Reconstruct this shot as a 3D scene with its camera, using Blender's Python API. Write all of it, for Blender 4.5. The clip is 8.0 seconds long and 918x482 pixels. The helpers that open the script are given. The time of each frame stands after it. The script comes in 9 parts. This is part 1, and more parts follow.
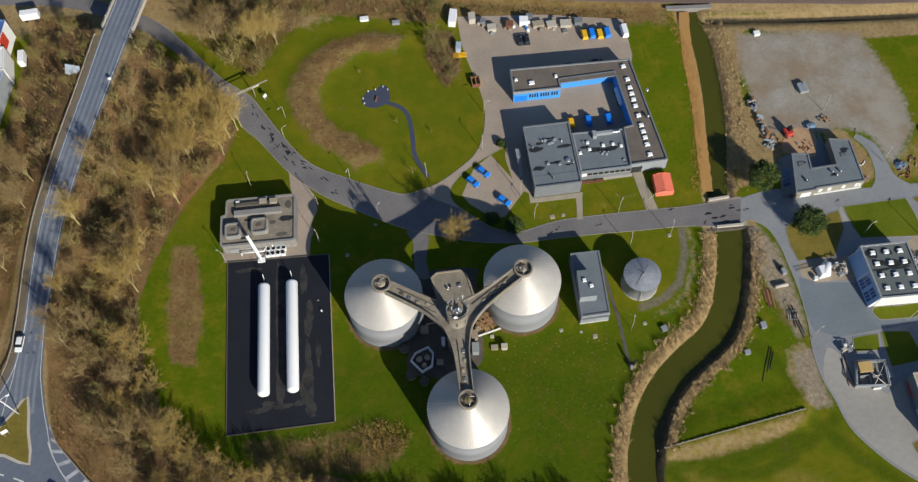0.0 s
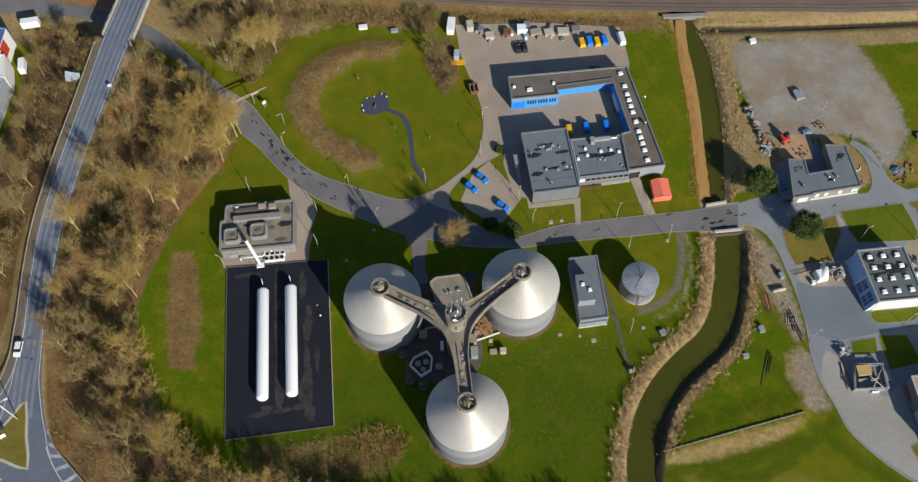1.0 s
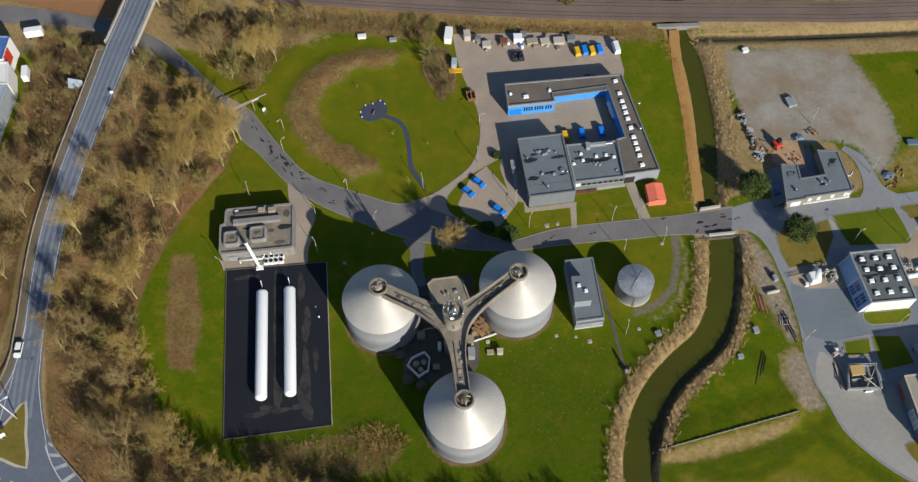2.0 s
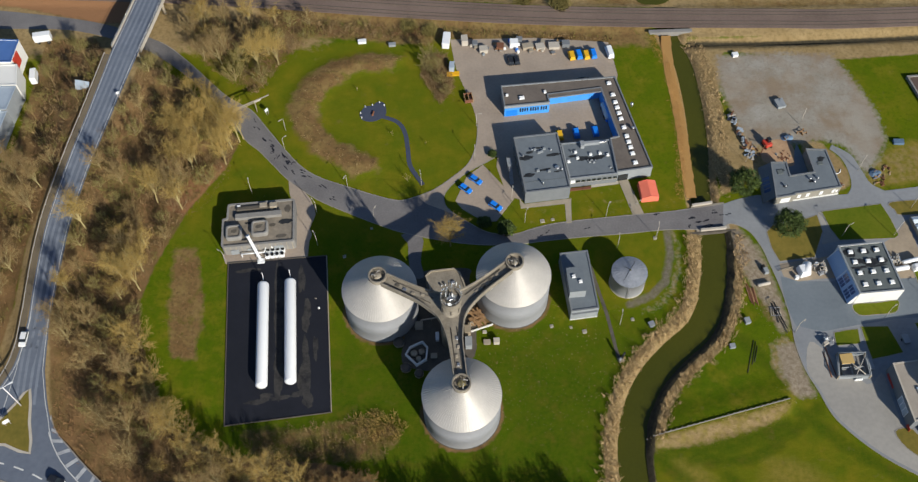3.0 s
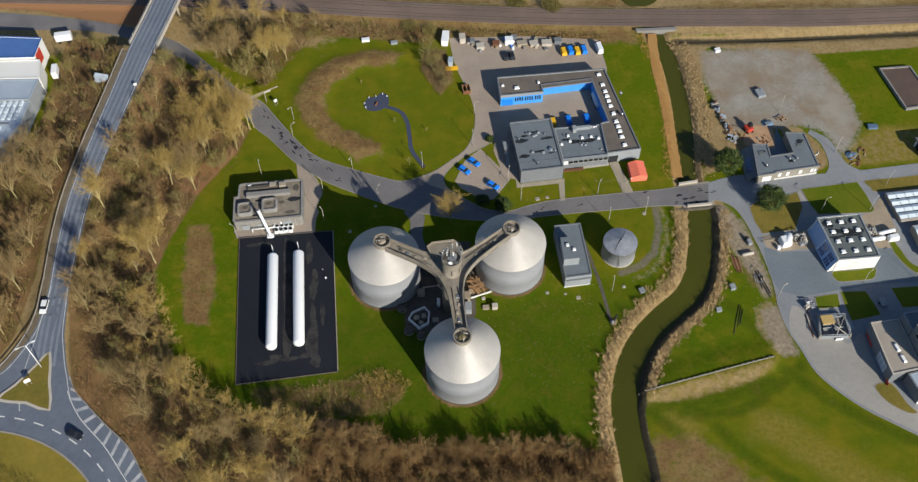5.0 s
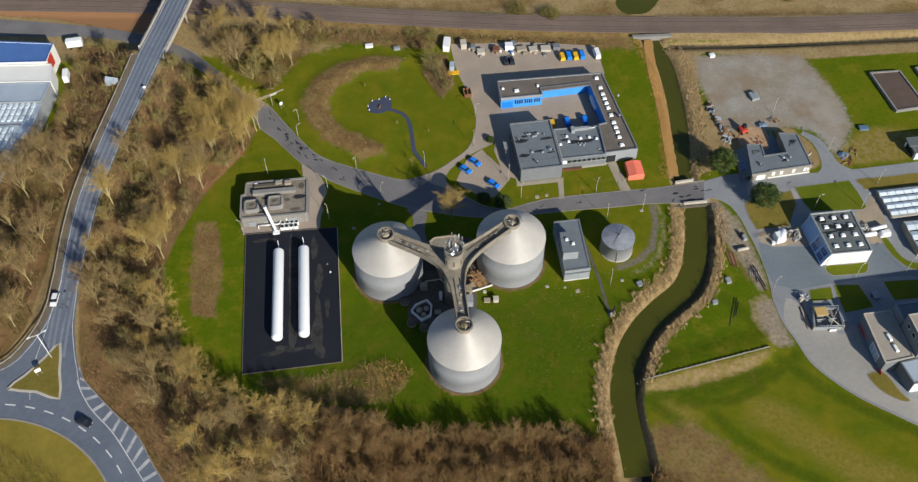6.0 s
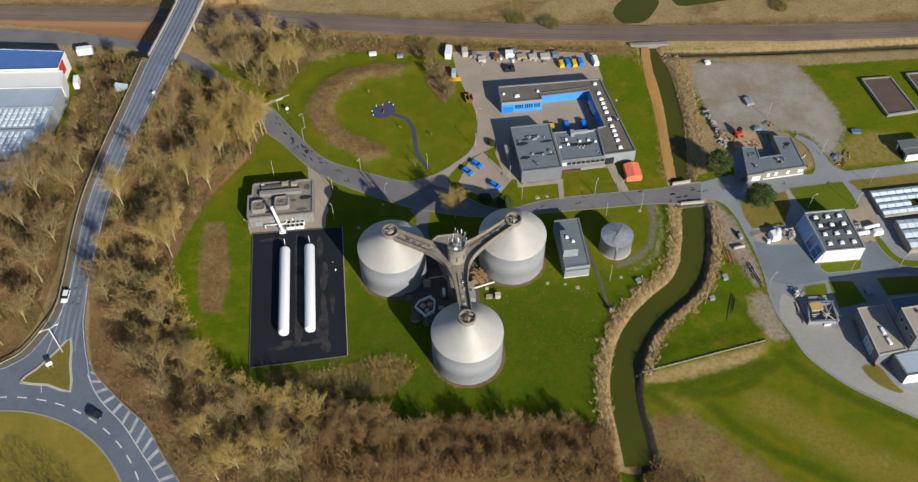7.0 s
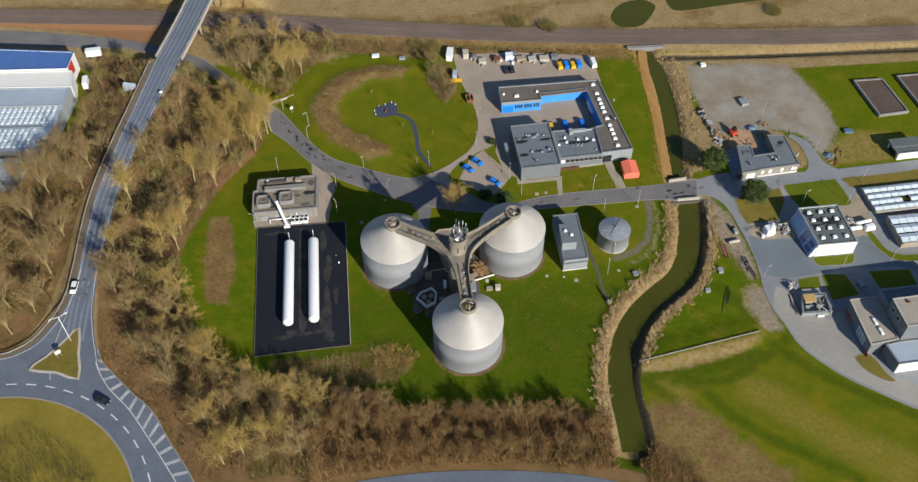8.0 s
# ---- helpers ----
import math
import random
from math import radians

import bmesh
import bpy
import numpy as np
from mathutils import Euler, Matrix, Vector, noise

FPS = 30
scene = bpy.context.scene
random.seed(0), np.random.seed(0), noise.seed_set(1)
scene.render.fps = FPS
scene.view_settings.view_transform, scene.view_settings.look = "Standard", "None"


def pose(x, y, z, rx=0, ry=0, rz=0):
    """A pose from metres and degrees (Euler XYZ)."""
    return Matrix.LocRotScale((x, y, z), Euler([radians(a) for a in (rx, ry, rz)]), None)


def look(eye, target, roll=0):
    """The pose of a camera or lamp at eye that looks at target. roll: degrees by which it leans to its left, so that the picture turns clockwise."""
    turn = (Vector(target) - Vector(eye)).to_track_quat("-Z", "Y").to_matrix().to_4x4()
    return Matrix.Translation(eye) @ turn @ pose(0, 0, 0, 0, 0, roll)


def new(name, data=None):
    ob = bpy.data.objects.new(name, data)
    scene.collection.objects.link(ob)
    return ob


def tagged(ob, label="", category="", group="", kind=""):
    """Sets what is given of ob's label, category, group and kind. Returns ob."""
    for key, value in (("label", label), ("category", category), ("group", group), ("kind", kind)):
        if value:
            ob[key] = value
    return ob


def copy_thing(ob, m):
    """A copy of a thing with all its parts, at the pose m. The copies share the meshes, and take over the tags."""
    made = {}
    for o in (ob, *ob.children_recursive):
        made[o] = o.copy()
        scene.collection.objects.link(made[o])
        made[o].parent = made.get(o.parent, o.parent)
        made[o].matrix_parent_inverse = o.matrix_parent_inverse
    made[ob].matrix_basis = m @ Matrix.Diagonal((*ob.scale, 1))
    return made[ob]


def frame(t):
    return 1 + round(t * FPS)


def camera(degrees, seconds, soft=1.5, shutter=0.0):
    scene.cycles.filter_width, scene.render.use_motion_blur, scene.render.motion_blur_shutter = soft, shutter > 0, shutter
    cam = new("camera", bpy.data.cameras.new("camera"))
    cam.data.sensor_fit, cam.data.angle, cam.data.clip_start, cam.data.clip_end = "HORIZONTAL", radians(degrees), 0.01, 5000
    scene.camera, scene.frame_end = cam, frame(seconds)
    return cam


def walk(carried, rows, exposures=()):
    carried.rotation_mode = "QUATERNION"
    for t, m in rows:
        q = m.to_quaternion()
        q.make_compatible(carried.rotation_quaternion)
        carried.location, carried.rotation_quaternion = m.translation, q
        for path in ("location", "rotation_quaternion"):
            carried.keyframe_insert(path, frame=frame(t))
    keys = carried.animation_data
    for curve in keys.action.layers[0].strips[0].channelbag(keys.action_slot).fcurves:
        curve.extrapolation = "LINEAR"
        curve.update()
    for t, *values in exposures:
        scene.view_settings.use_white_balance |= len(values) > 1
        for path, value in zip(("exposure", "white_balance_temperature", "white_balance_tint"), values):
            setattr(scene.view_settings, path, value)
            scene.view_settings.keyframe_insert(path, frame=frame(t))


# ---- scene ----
cam = camera(50.1, 8.0, soft=1.35)
PATH = [
    (0, (1.162, -4.637, 238.547), (1.159, -3.74, 236.759), -2.3),
    (0.5, (0.985, -6.289, 238.082), (0.985, -5.376, 236.302), -2.1),
    (1, (0.515, -8.268, 237.501), (0.52, -7.337, 235.73), -1.9),
    (1.5, (0.297, -11.064, 237.267), (0.306, -10.112, 235.508), -1.7),
    (3, (-0.268, -29.178, 235.645), (-0.247, -28.13, 233.941), -1.1),
    (3.5, (-0.508, -36.626, 235.426), (-0.485, -35.55, 233.741), -1.1),
    (4, (-1.097, -44.048, 235.084), (-1.07, -42.946, 233.415), -1.0),
    (4.5, (-1.941, -51.283, 234.661), (-1.909, -50.156, 233.009), -0.9),
    (6, (-4.129, -70.075, 233.538), (-4.088, -68.873, 231.94), -0.7),
    (6.5, (-4.804, -75.357, 233.364), (-4.761, -74.132, 231.784), -0.7),
    (7, (-5.905, -80.769, 233.423), (-5.858, -79.523, 231.859), -0.6),
    (7.5, (-6.536, -86.284, 233.215), (-6.487, -85.016, 231.669), -0.5),
    (8, (-6.983, -90.999, 232.993), (-6.932, -89.72, 231.456), -0.4),
]
walk(cam, [(t, look(eye, target, roll)) for t, eye, target, roll in PATH], [(0, 0.26), (3, 0.29), (6, 0.34), (8, 0.37)])


# ---- light ----
SUN_EL, SUN_AZ = radians(26.5), radians(149.0)      # azimuth from north (y) towards east (x)
TO_SUN = Vector((math.sin(SUN_AZ) * math.cos(SUN_EL), math.cos(SUN_AZ) * math.cos(SUN_EL), math.sin(SUN_EL)))
world = bpy.data.worlds.new("sky")
scene.world = world
world.use_nodes = True
sky = world.node_tree.nodes.new("ShaderNodeTexSky")
sky.sky_type, sky.sun_disc = "NISHITA", False
sky.sun_elevation, sky.sun_rotation = SUN_EL, SUN_AZ
sky.ozone_density, sky.dust_density = 4.5, 0.6
world.node_tree.links.new(sky.outputs[0], world.node_tree.nodes["Background"].inputs[0])
world.node_tree.nodes["Background"].inputs[1].default_value = 0.082
sun = bpy.data.lights.new("sun", "SUN")
sun.energy, sun.angle, sun.color = 5.0, radians(0.5), (1.0, 0.95, 0.83)
sun_ob = new("sun", sun)
sun_ob.matrix_world = look(TO_SUN * 400, (0, 0, 0))


# ---- materials ----
def lin(r, g, b):
    return (r, g, b, 1.0)


def material(name, a, b=None, rough=0.8, metal=0.0, coarse=0.15, fine=3.0, bump=0.1, spread=0.5, per_object=0.0, island=0.0, spec=0.3):
    """Two colours mixed by a coarse and a fine noise, with relief from the fine one."""
    b = b or tuple(c * 0.75 for c in a)
    m = bpy.data.materials.new(name)
    m.use_nodes = True
    nt = m.node_tree
    n, l = nt.nodes, nt.links
    bs = n["Principled BSDF"]
    bs.inputs["Roughness"].default_value, bs.inputs["Metallic"].default_value = rough, metal
    bs.inputs["Specular IOR Level"].default_value = spec
    tc = n.new("ShaderNodeTexCoord")
    n1, n2 = n.new("ShaderNodeTexNoise"), n.new("ShaderNodeTexNoise")
    n1.inputs["Scale"].default_value, n1.inputs["Detail"].default_value = coarse, 5
    n2.inputs["Scale"].default_value, n2.inputs["Detail"].default_value = fine, 4
    l.new(tc.outputs["Object"], n1.inputs["Vector"]), l.new(tc.outputs["Object"], n2.inputs["Vector"])
    add = n.new("ShaderNodeMath")
    add.operation = "MULTIPLY_ADD"
    l.new(n1.outputs[0], add.inputs[0])
    add.inputs[1].default_value = 0.65
    sc = n.new("ShaderNodeMath")
    sc.operation = "MULTIPLY"
    l.new(n2.outputs[0], sc.inputs[0])
    sc.inputs[1].default_value = 0.35
    l.new(sc.outputs[0], add.inputs[2])
    src = add.outputs[0]
    for strength, node in ((per_object, "ShaderNodeObjectInfo"), (island, "ShaderNodeNewGeometry")):
        if strength:
            oi = n.new(node)
            ma = n.new("ShaderNodeMath")
            ma.operation = "MULTIPLY_ADD"
            l.new(oi.outputs["Random" if node.endswith("Info") else "Random Per Island"], ma.inputs[0])
            ma.inputs[1].default_value = strength
            sub = n.new("ShaderNodeMath")
            sub.operation = "SUBTRACT"
            l.new(src, sub.inputs[0])
            sub.inputs[1].default_value = strength / 2
            l.new(sub.outputs[0], ma.inputs[2])
            src = ma.outputs[0]
    rng = n.new("ShaderNodeMapRange")
    rng.inputs[1].default_value, rng.inputs[2].default_value = 0.5 - spread / 2, 0.5 + spread / 2
    l.new(src, rng.inputs[0])
    mix = n.new("ShaderNodeMix")
    mix.data_type = "RGBA"
    l.new(rng.outputs[0], mix.inputs[0])
    mix.inputs[6].default_value, mix.inputs[7].default_value = lin(*b), lin(*a)
    l.new(mix.outputs[2], bs.inputs["Base Color"])
    if bump:
        bp = n.new("ShaderNodeBump")
        bp.inputs["Strength"].default_value, bp.inputs["Distance"].default_value = bump, 0.1
        l.new(n2.outputs[0], bp.inputs["Height"])
        l.new(bp.outputs[0], bs.inputs["Normal"])
    return m


def ground_material():
    m = bpy.data.materials.new("ground_cover")
    m.use_nodes = True
    nt = m.node_tree
    n, l = nt.nodes, nt.links
    bs = n["Principled BSDF"]
    bs.inputs["Roughness"].default_value = 0.95
    bs.inputs["Specular IOR Level"].default_value = 0.03
    tc = n.new("ShaderNodeTexCoord")

    def noise_tex(scale, detail=5, rough=0.6):
        t = n.new("ShaderNodeTexNoise")
        t.inputs["Scale"].default_value, t.inputs["Detail"].default_value, t.inputs["Roughness"].default_value = scale, detail, rough
        l.new(tc.outputs["Object"], t.inputs["Vector"])
        return t.outputs[0]

    def ramp(src, lo, hi):
        r = n.new("ShaderNodeMapRange")
        r.inputs[1].default_value, r.inputs[2].default_value = lo, hi
        l.new(src, r.inputs[0])
        return r.outputs[0]

    def mix(f, a, b):
        x = n.new("ShaderNodeMix")
        x.data_type = "RGBA"
        l.new(f, x.inputs[0])
        for i, c in ((6, a), (7, b)):
            if isinstance(c, tuple):
                x.inputs[i].default_value = lin(*c)
            else:
                l.new(c, x.inputs[i])
        return x.outputs[2]

    def attr(name):
        a = n.new("ShaderNodeAttribute")
        a.attribute_name = name
        return a.outputs["Fac"]

    def edge(name, scale, amount, lo=0.35, hi=0.65):
        """An attribute with a ragged border."""
        a = n.new("ShaderNodeMath")
        a.operation = "MULTIPLY_ADD"
        sub = n.new("ShaderNodeMath")
        sub.operation = "SUBTRACT"
        l.new(noise_tex(scale), sub.inputs[0])
        sub.inputs[1].default_value = 0.5
        l.new(sub.outputs[0], a.inputs[0])
        a.inputs[1].default_value = amount
        l.new(attr(name), a.inputs[2])
        return ramp(a.outputs[0], lo, hi)

    big, mid, small, tiny = noise_tex(0.035), noise_tex(0.16), noise_tex(0.9), noise_tex(4.0)
    grass = mix(ramp(big, 0.35, 0.65), GRASS_A, GRASS_B)
    grass = mix(ramp(mid, 0.46, 0.78), grass, GRASS_C)
    grass = mix(ramp(small, 0.50, 0.85), grass, GRASS_D)
    scrub = mix(ramp(mid, 0.35, 0.65), (0.17, 0.10, 0.042), (0.23, 0.16, 0.062))
    scrub = mix(ramp(small, 0.45, 0.8), scrub, (0.10, 0.068, 0.028))
    soil = mix(ramp(mid, 0.3, 0.7), (0.21, 0.125, 0.06), (0.11, 0.08, 0.03))
    soil = mix(ramp(small, 0.45, 0.8), soil, (0.21, 0.13, 0.06))
    soil = mix(edge("rust", 0.3, 0.9), soil, (0.27, 0.14, 0.07))
    gravel = mix(ramp(mid, 0.35, 0.7), (0.25, 0.225, 0.185), (0.32, 0.30, 0.265))
    gravel = mix(ramp(small, 0.5, 0.85), gravel, (0.205, 0.172, 0.128))
    gravel = mix(ramp(noise_tex(0.075), 0.44, 0.62), gravel, (0.235, 0.182, 0.13))
    gravel = mix(ramp(noise_tex(0.045), 0.54, 0.66), gravel, (0.30, 0.27, 0.225))
    dry = mix(ramp(mid, 0.3, 0.7), (0.33, 0.24, 0.12), (0.25, 0.175, 0.08))
    dry = mix(ramp(small, 0.45, 0.8), dry, (0.17, 0.12, 0.055))
    olive = mix(ramp(mid, 0.35, 0.65), (0.160, 0.138, 0.010), (0.078, 0.110, 0.005))
    grass = mix(ramp(tiny, 0.56, 0.78), grass, (0.150, 0.150, 0.016))
    lush = mix(ramp(small, 0.4, 0.75), (0.036, 0.072, 0.003), (0.078, 0.094, 0.006))
    lush = mix(ramp(noise_tex(0.22), 0.52, 0.75), lush, (0.098, 0.092, 0.010))
    lush = mix(ramp(tiny, 0.55, 0.8), lush, (0.095, 0.110, 0.010))
    grass = mix(edge("lush", 0.11, 1.0, 0.2, 0.9), grass, lush)
    col = mix(edge("olive", 0.09, 1.1, 0.1, 0.95), grass, olive)
    hay = mix(ramp(small, 0.35, 0.75), (0.235, 0.178, 0.036), (0.145, 0.124, 0.018))
    col = mix(edge("hay", 0.16, 1.3, 0.15, 1.0), col, hay)
    col = mix(edge("furrow", 0.22, 1.0, 0.25, 1.0), col, lush)
    col = mix(edge("dry", 0.5, 0.8), col, dry)
    col = mix(edge("scrub", 0.26, 1.8, 0.22, 0.82), col, scrub)
    col = mix(edge("soil", 0.5, 0.7), col, soil)
    col = mix(edge("gravel", 0.8, 1.3, 0.25, 0.75), col, gravel)
    sand = mix(ramp(small, 0.35, 0.7), (0.20, 0.155, 0.105), (0.33, 0.275, 0.205))
    sand = mix(ramp(tiny, 0.62, 0.8), sand, (0.42, 0.37, 0.30))
    col = mix(edge("sand", 0.5, 0.9, 0.3, 0.75), col, sand)
    # Mud of the ditch; on the east canal bank also its shade, painted in.
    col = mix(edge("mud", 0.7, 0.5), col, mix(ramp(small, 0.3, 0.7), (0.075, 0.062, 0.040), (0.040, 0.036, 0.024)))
    col = mix(edge("track", 0.6, 0.6, 0.3, 0.8), col, mix(ramp(small, 0.3, 0.7), (0.115, 0.10, 0.07), (0.19, 0.165, 0.125)))
    l.new(col, bs.inputs["Base Color"])
    bp = n.new("ShaderNodeBump")
    bp.inputs["Strength"].default_value, bp.inputs["Distance"].default_value = 0.5, 0.25
    hs = n.new("ShaderNodeMath")
    hs.operation = "ADD"
    l.new(small, hs.inputs[0]), l.new(tiny, hs.inputs[1])
    l.new(hs.outputs[0], bp.inputs["Height"])
    l.new(bp.outputs[0], bs.inputs["Normal"])
    return m


GRASS_A, GRASS_B, GRASS_C, GRASS_D = (0.058, 0.100, 0.003), (0.096, 0.124, 0.004), (0.165, 0.140, 0.012), (0.045, 0.078, 0.004)
M = {
    "ground": ground_material(),
    "grass": material("lawn", (0.125, 0.135, 0.010), (0.070, 0.105, 0.005), 0.95, fine=1.2, coarse=0.12, bump=0.4, spread=0.35, spec=0.1),
    "asphalt": material("asphalt", (0.185, 0.175, 0.172), (0.112, 0.105, 0.108), 0.9, fine=2.2, coarse=0.09, spread=0.3),
    "asphalt_blue": material("highway_asphalt", (0.140, 0.160, 0.20), (0.094, 0.110, 0.145), 0.85, fine=0.8, coarse=0.1, spread=0.4),
    "asphalt_pale": material("pale_asphalt", (0.251, 0.260, 0.272), (0.178, 0.186, 0.198), 0.9, fine=0.9, coarse=0.07, spread=0.4),
    "paving": material("paving", (0.365, 0.298, 0.238), (0.25, 0.203, 0.163), 0.9, fine=1.4, coarse=0.1, spread=0.4),
    "bitumen": material("bitumen_pad", (0.012, 0.0135, 0.021), (0.006, 0.0075, 0.013), 0.8, fine=0.6, coarse=0.12, spread=0.5, bump=0.05),
    "kerb": material("kerb_stone", (0.30, 0.275, 0.24), (0.21, 0.19, 0.165), 0.9),
    "concrete": material("concrete", (0.36, 0.31, 0.24), (0.24, 0.205, 0.155), 0.9, coarse=0.25, fine=2.0),
    "concrete_pale": material("pale_concrete", (0.47, 0.43, 0.37), (0.35, 0.31, 0.26), 0.9, coarse=0.3),
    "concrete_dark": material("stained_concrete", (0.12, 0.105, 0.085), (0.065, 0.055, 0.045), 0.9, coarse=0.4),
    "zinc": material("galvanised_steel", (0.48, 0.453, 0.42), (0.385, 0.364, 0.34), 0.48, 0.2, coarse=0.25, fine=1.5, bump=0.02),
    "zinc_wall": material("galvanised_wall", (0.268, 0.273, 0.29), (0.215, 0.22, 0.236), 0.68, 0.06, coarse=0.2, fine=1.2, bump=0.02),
    "steel": material("bare_steel", (0.55, 0.55, 0.56), (0.35, 0.35, 0.36), 0.35, 0.8),
    "white": material("white_paint", (0.74, 0.75, 0.76), (0.68, 0.69, 0.70), 0.5, fine=1.0, bump=0.02),
    "white_wall": material("white_render", (0.70, 0.69, 0.66), (0.62, 0.61, 0.58), 0.9, bump=0.03),
    "roof_felt": material("roof_felt", (0.155, 0.13, 0.11), (0.10, 0.084, 0.074), 0.95, coarse=0.2, fine=1.5, spread=0.4),
    "roof_moss": material("mossy_felt_roof", (0.25, 0.21, 0.16), (0.135, 0.118, 0.098), 0.95, coarse=0.22, fine=1.1, spread=0.28),
    "roof_slate": material("slate_grey_roof", (0.152, 0.175, 0.195), (0.112, 0.128, 0.145), 0.85, coarse=0.2, fine=1.0, spread=0.45),
    "roof_dark": material("dark_felt_roof", (0.122, 0.138, 0.138), (0.09, 0.102, 0.103), 0.9, coarse=0.2, fine=1.0),
    "roof_tan": material("tan_roof", (0.36, 0.315, 0.265), (0.265, 0.232, 0.197), 0.9, coarse=0.2),
    "wall_grey": material("grey_cladding", (0.175, 0.187, 0.20), (0.13, 0.14, 0.152), 0.7, coarse=0.4),
    "wall_pale": material("pale_grey_cladding", (0.27, 0.29, 0.305), (0.21, 0.225, 0.24), 0.7, coarse=0.4),
    "wall_brick": material("sand_render", (0.31, 0.26, 0.19), (0.24, 0.195, 0.14), 0.9),
    "blue": material("blue_cladding", (0.06, 0.30, 0.76), (0.045, 0.24, 0.66), 0.5, coarse=0.4, bump=0.02),
    "car_blue": material("blue_car_paint", (0.012, 0.215, 0.78), (0.01, 0.17, 0.66), 0.3, bump=0.0, spec=0.5),
    "car_yellow": material("yellow_paint", (0.75, 0.42, 0.02), (0.65, 0.36, 0.02), 0.4, bump=0.0),
    "car_dark": material("dark_car_paint", (0.02, 0.022, 0.03), (0.015, 0.016, 0.02), 0.3, bump=0.0, spec=0.5),
    "red": material("red_paint", (0.50, 0.05, 0.03), (0.4, 0.04, 0.025), 0.5),
    "orange": material("orange_tarpaulin", (0.78, 0.19, 0.12), (0.68, 0.155, 0.095), 0.7, coarse=0.5),
    "glass": material("window_glass", (0.02, 0.025, 0.03), (0.015, 0.018, 0.02), 0.08, bump=0.0, spec=0.6),
    "skylight": material("skylight_dome", (0.82, 0.82, 0.80), (0.74, 0.74, 0.73), 0.3, bump=0.0, spec=0.5),
    "rubber": material("tyre_rubber", (0.02, 0.02, 0.02), None, 0.9, bump=0.0),
    "water": material("canal_water", (0.064, 0.064, 0.007), (0.044, 0.048, 0.006), 0.15, coarse=0.05, fine=1.5, bump=0.03, spec=0.3),
    "timber": material("timber", (0.36, 0.22, 0.11), (0.24, 0.14, 0.07), 0.9, per_object=0.4),
    "rust": material("rusty_steel", (0.20, 0.085, 0.045), (0.12, 0.05, 0.03), 0.9),
    "bark": material("pale_bark", (0.40, 0.33, 0.15), (0.26, 0.21, 0.10), 0.95, coarse=0.4, per_object=0.3),
    "twig": material("twigs", (0.454, 0.315, 0.095), (0.275, 0.186, 0.054), 0.95, coarse=0.05, fine=0.4, spread=0.6, per_object=0.45, island=0.25, bump=0.0),
    "twig_gold": material("golden_twigs", (0.48, 0.335, 0.105), (0.31, 0.21, 0.062), 0.95, coarse=0.05, fine=0.4, spread=0.6, per_object=0.35, island=0.25, bump=0.0),
    "twig_brown": material("brown_twigs", (0.330, 0.226, 0.097), (0.204, 0.138, 0.059), 0.95, coarse=0.05, fine=0.4, spread=0.6, per_object=0.4, island=0.25, bump=0.0),
    "twig_plum": material("plum_brown_twigs", (0.295, 0.175, 0.069), (0.158, 0.093, 0.037), 0.95, coarse=0.07, fine=0.4, spread=0.6, per_object=0.4, island=0.3, bump=0.0),
    "twig_olive": material("olive_twigs", (0.285, 0.235, 0.078), (0.155, 0.13, 0.042), 0.95, coarse=0.05, fine=0.4, spread=0.6, per_object=0.45, island=0.3, bump=0.0),
    "earth": material("bare_earth", (0.44, 0.285, 0.165), (0.28, 0.175, 0.105), 0.95, coarse=0.35, fine=1.6, bump=0.3, spread=0.4),
    "sandy": material("sandy_paving", (0.36, 0.29, 0.21), (0.25, 0.20, 0.145), 0.95, coarse=0.2, fine=1.2, spread=0.4),
    "tan_hatch": material("olive_tan_paint", (0.27, 0.22, 0.10), (0.17, 0.14, 0.07), 0.7, coarse=0.6),
    "verge": material("sandy_roadside", (0.165, 0.132, 0.09), (0.105, 0.086, 0.06), 0.95, coarse=0.3, fine=1.6, bump=0.2),
    "pad_worn": material("pale_worn_bitumen", (0.048, 0.045, 0.042), (0.013, 0.013, 0.016), 0.85, coarse=0.35, fine=1.8, spread=0.3),
    "tank_lid": material("blue_grey_tank_lid", (0.30, 0.315, 0.345), (0.19, 0.205, 0.24), 0.5, 0.2, coarse=0.5, fine=1.5, bump=0.03, spread=0.35),
    "tarp": material("blue_tarpaulin", (0.12, 0.19, 0.28), (0.07, 0.11, 0.17), 0.6, coarse=0.6, fine=2.0, bump=0.4, spread=0.3),
    "gallery": material("gallery_concrete", (0.275, 0.24, 0.19), (0.15, 0.132, 0.107), 0.9, coarse=0.35, fine=1.8, spread=0.35),
    "gallery_deck": material("gallery_deck", (0.28, 0.245, 0.195), (0.15, 0.132, 0.105), 0.9, coarse=0.35, fine=1.2, spread=0.35),
    "yard_pale": material("dusty_yard_asphalt", (0.341, 0.319, 0.286), (0.237, 0.226, 0.209), 0.95, fine=0.9, coarse=0.06, spread=0.4),
    "island_grass": material("golden_rough_grass", (0.26, 0.19, 0.035), (0.15, 0.125, 0.02), 0.95, coarse=0.08, fine=0.8, bump=0.4, spread=0.4, spec=0.1),
    "villa_wall": material("weathered_render", (0.27, 0.25, 0.21), (0.20, 0.185, 0.155), 0.9, coarse=0.4),
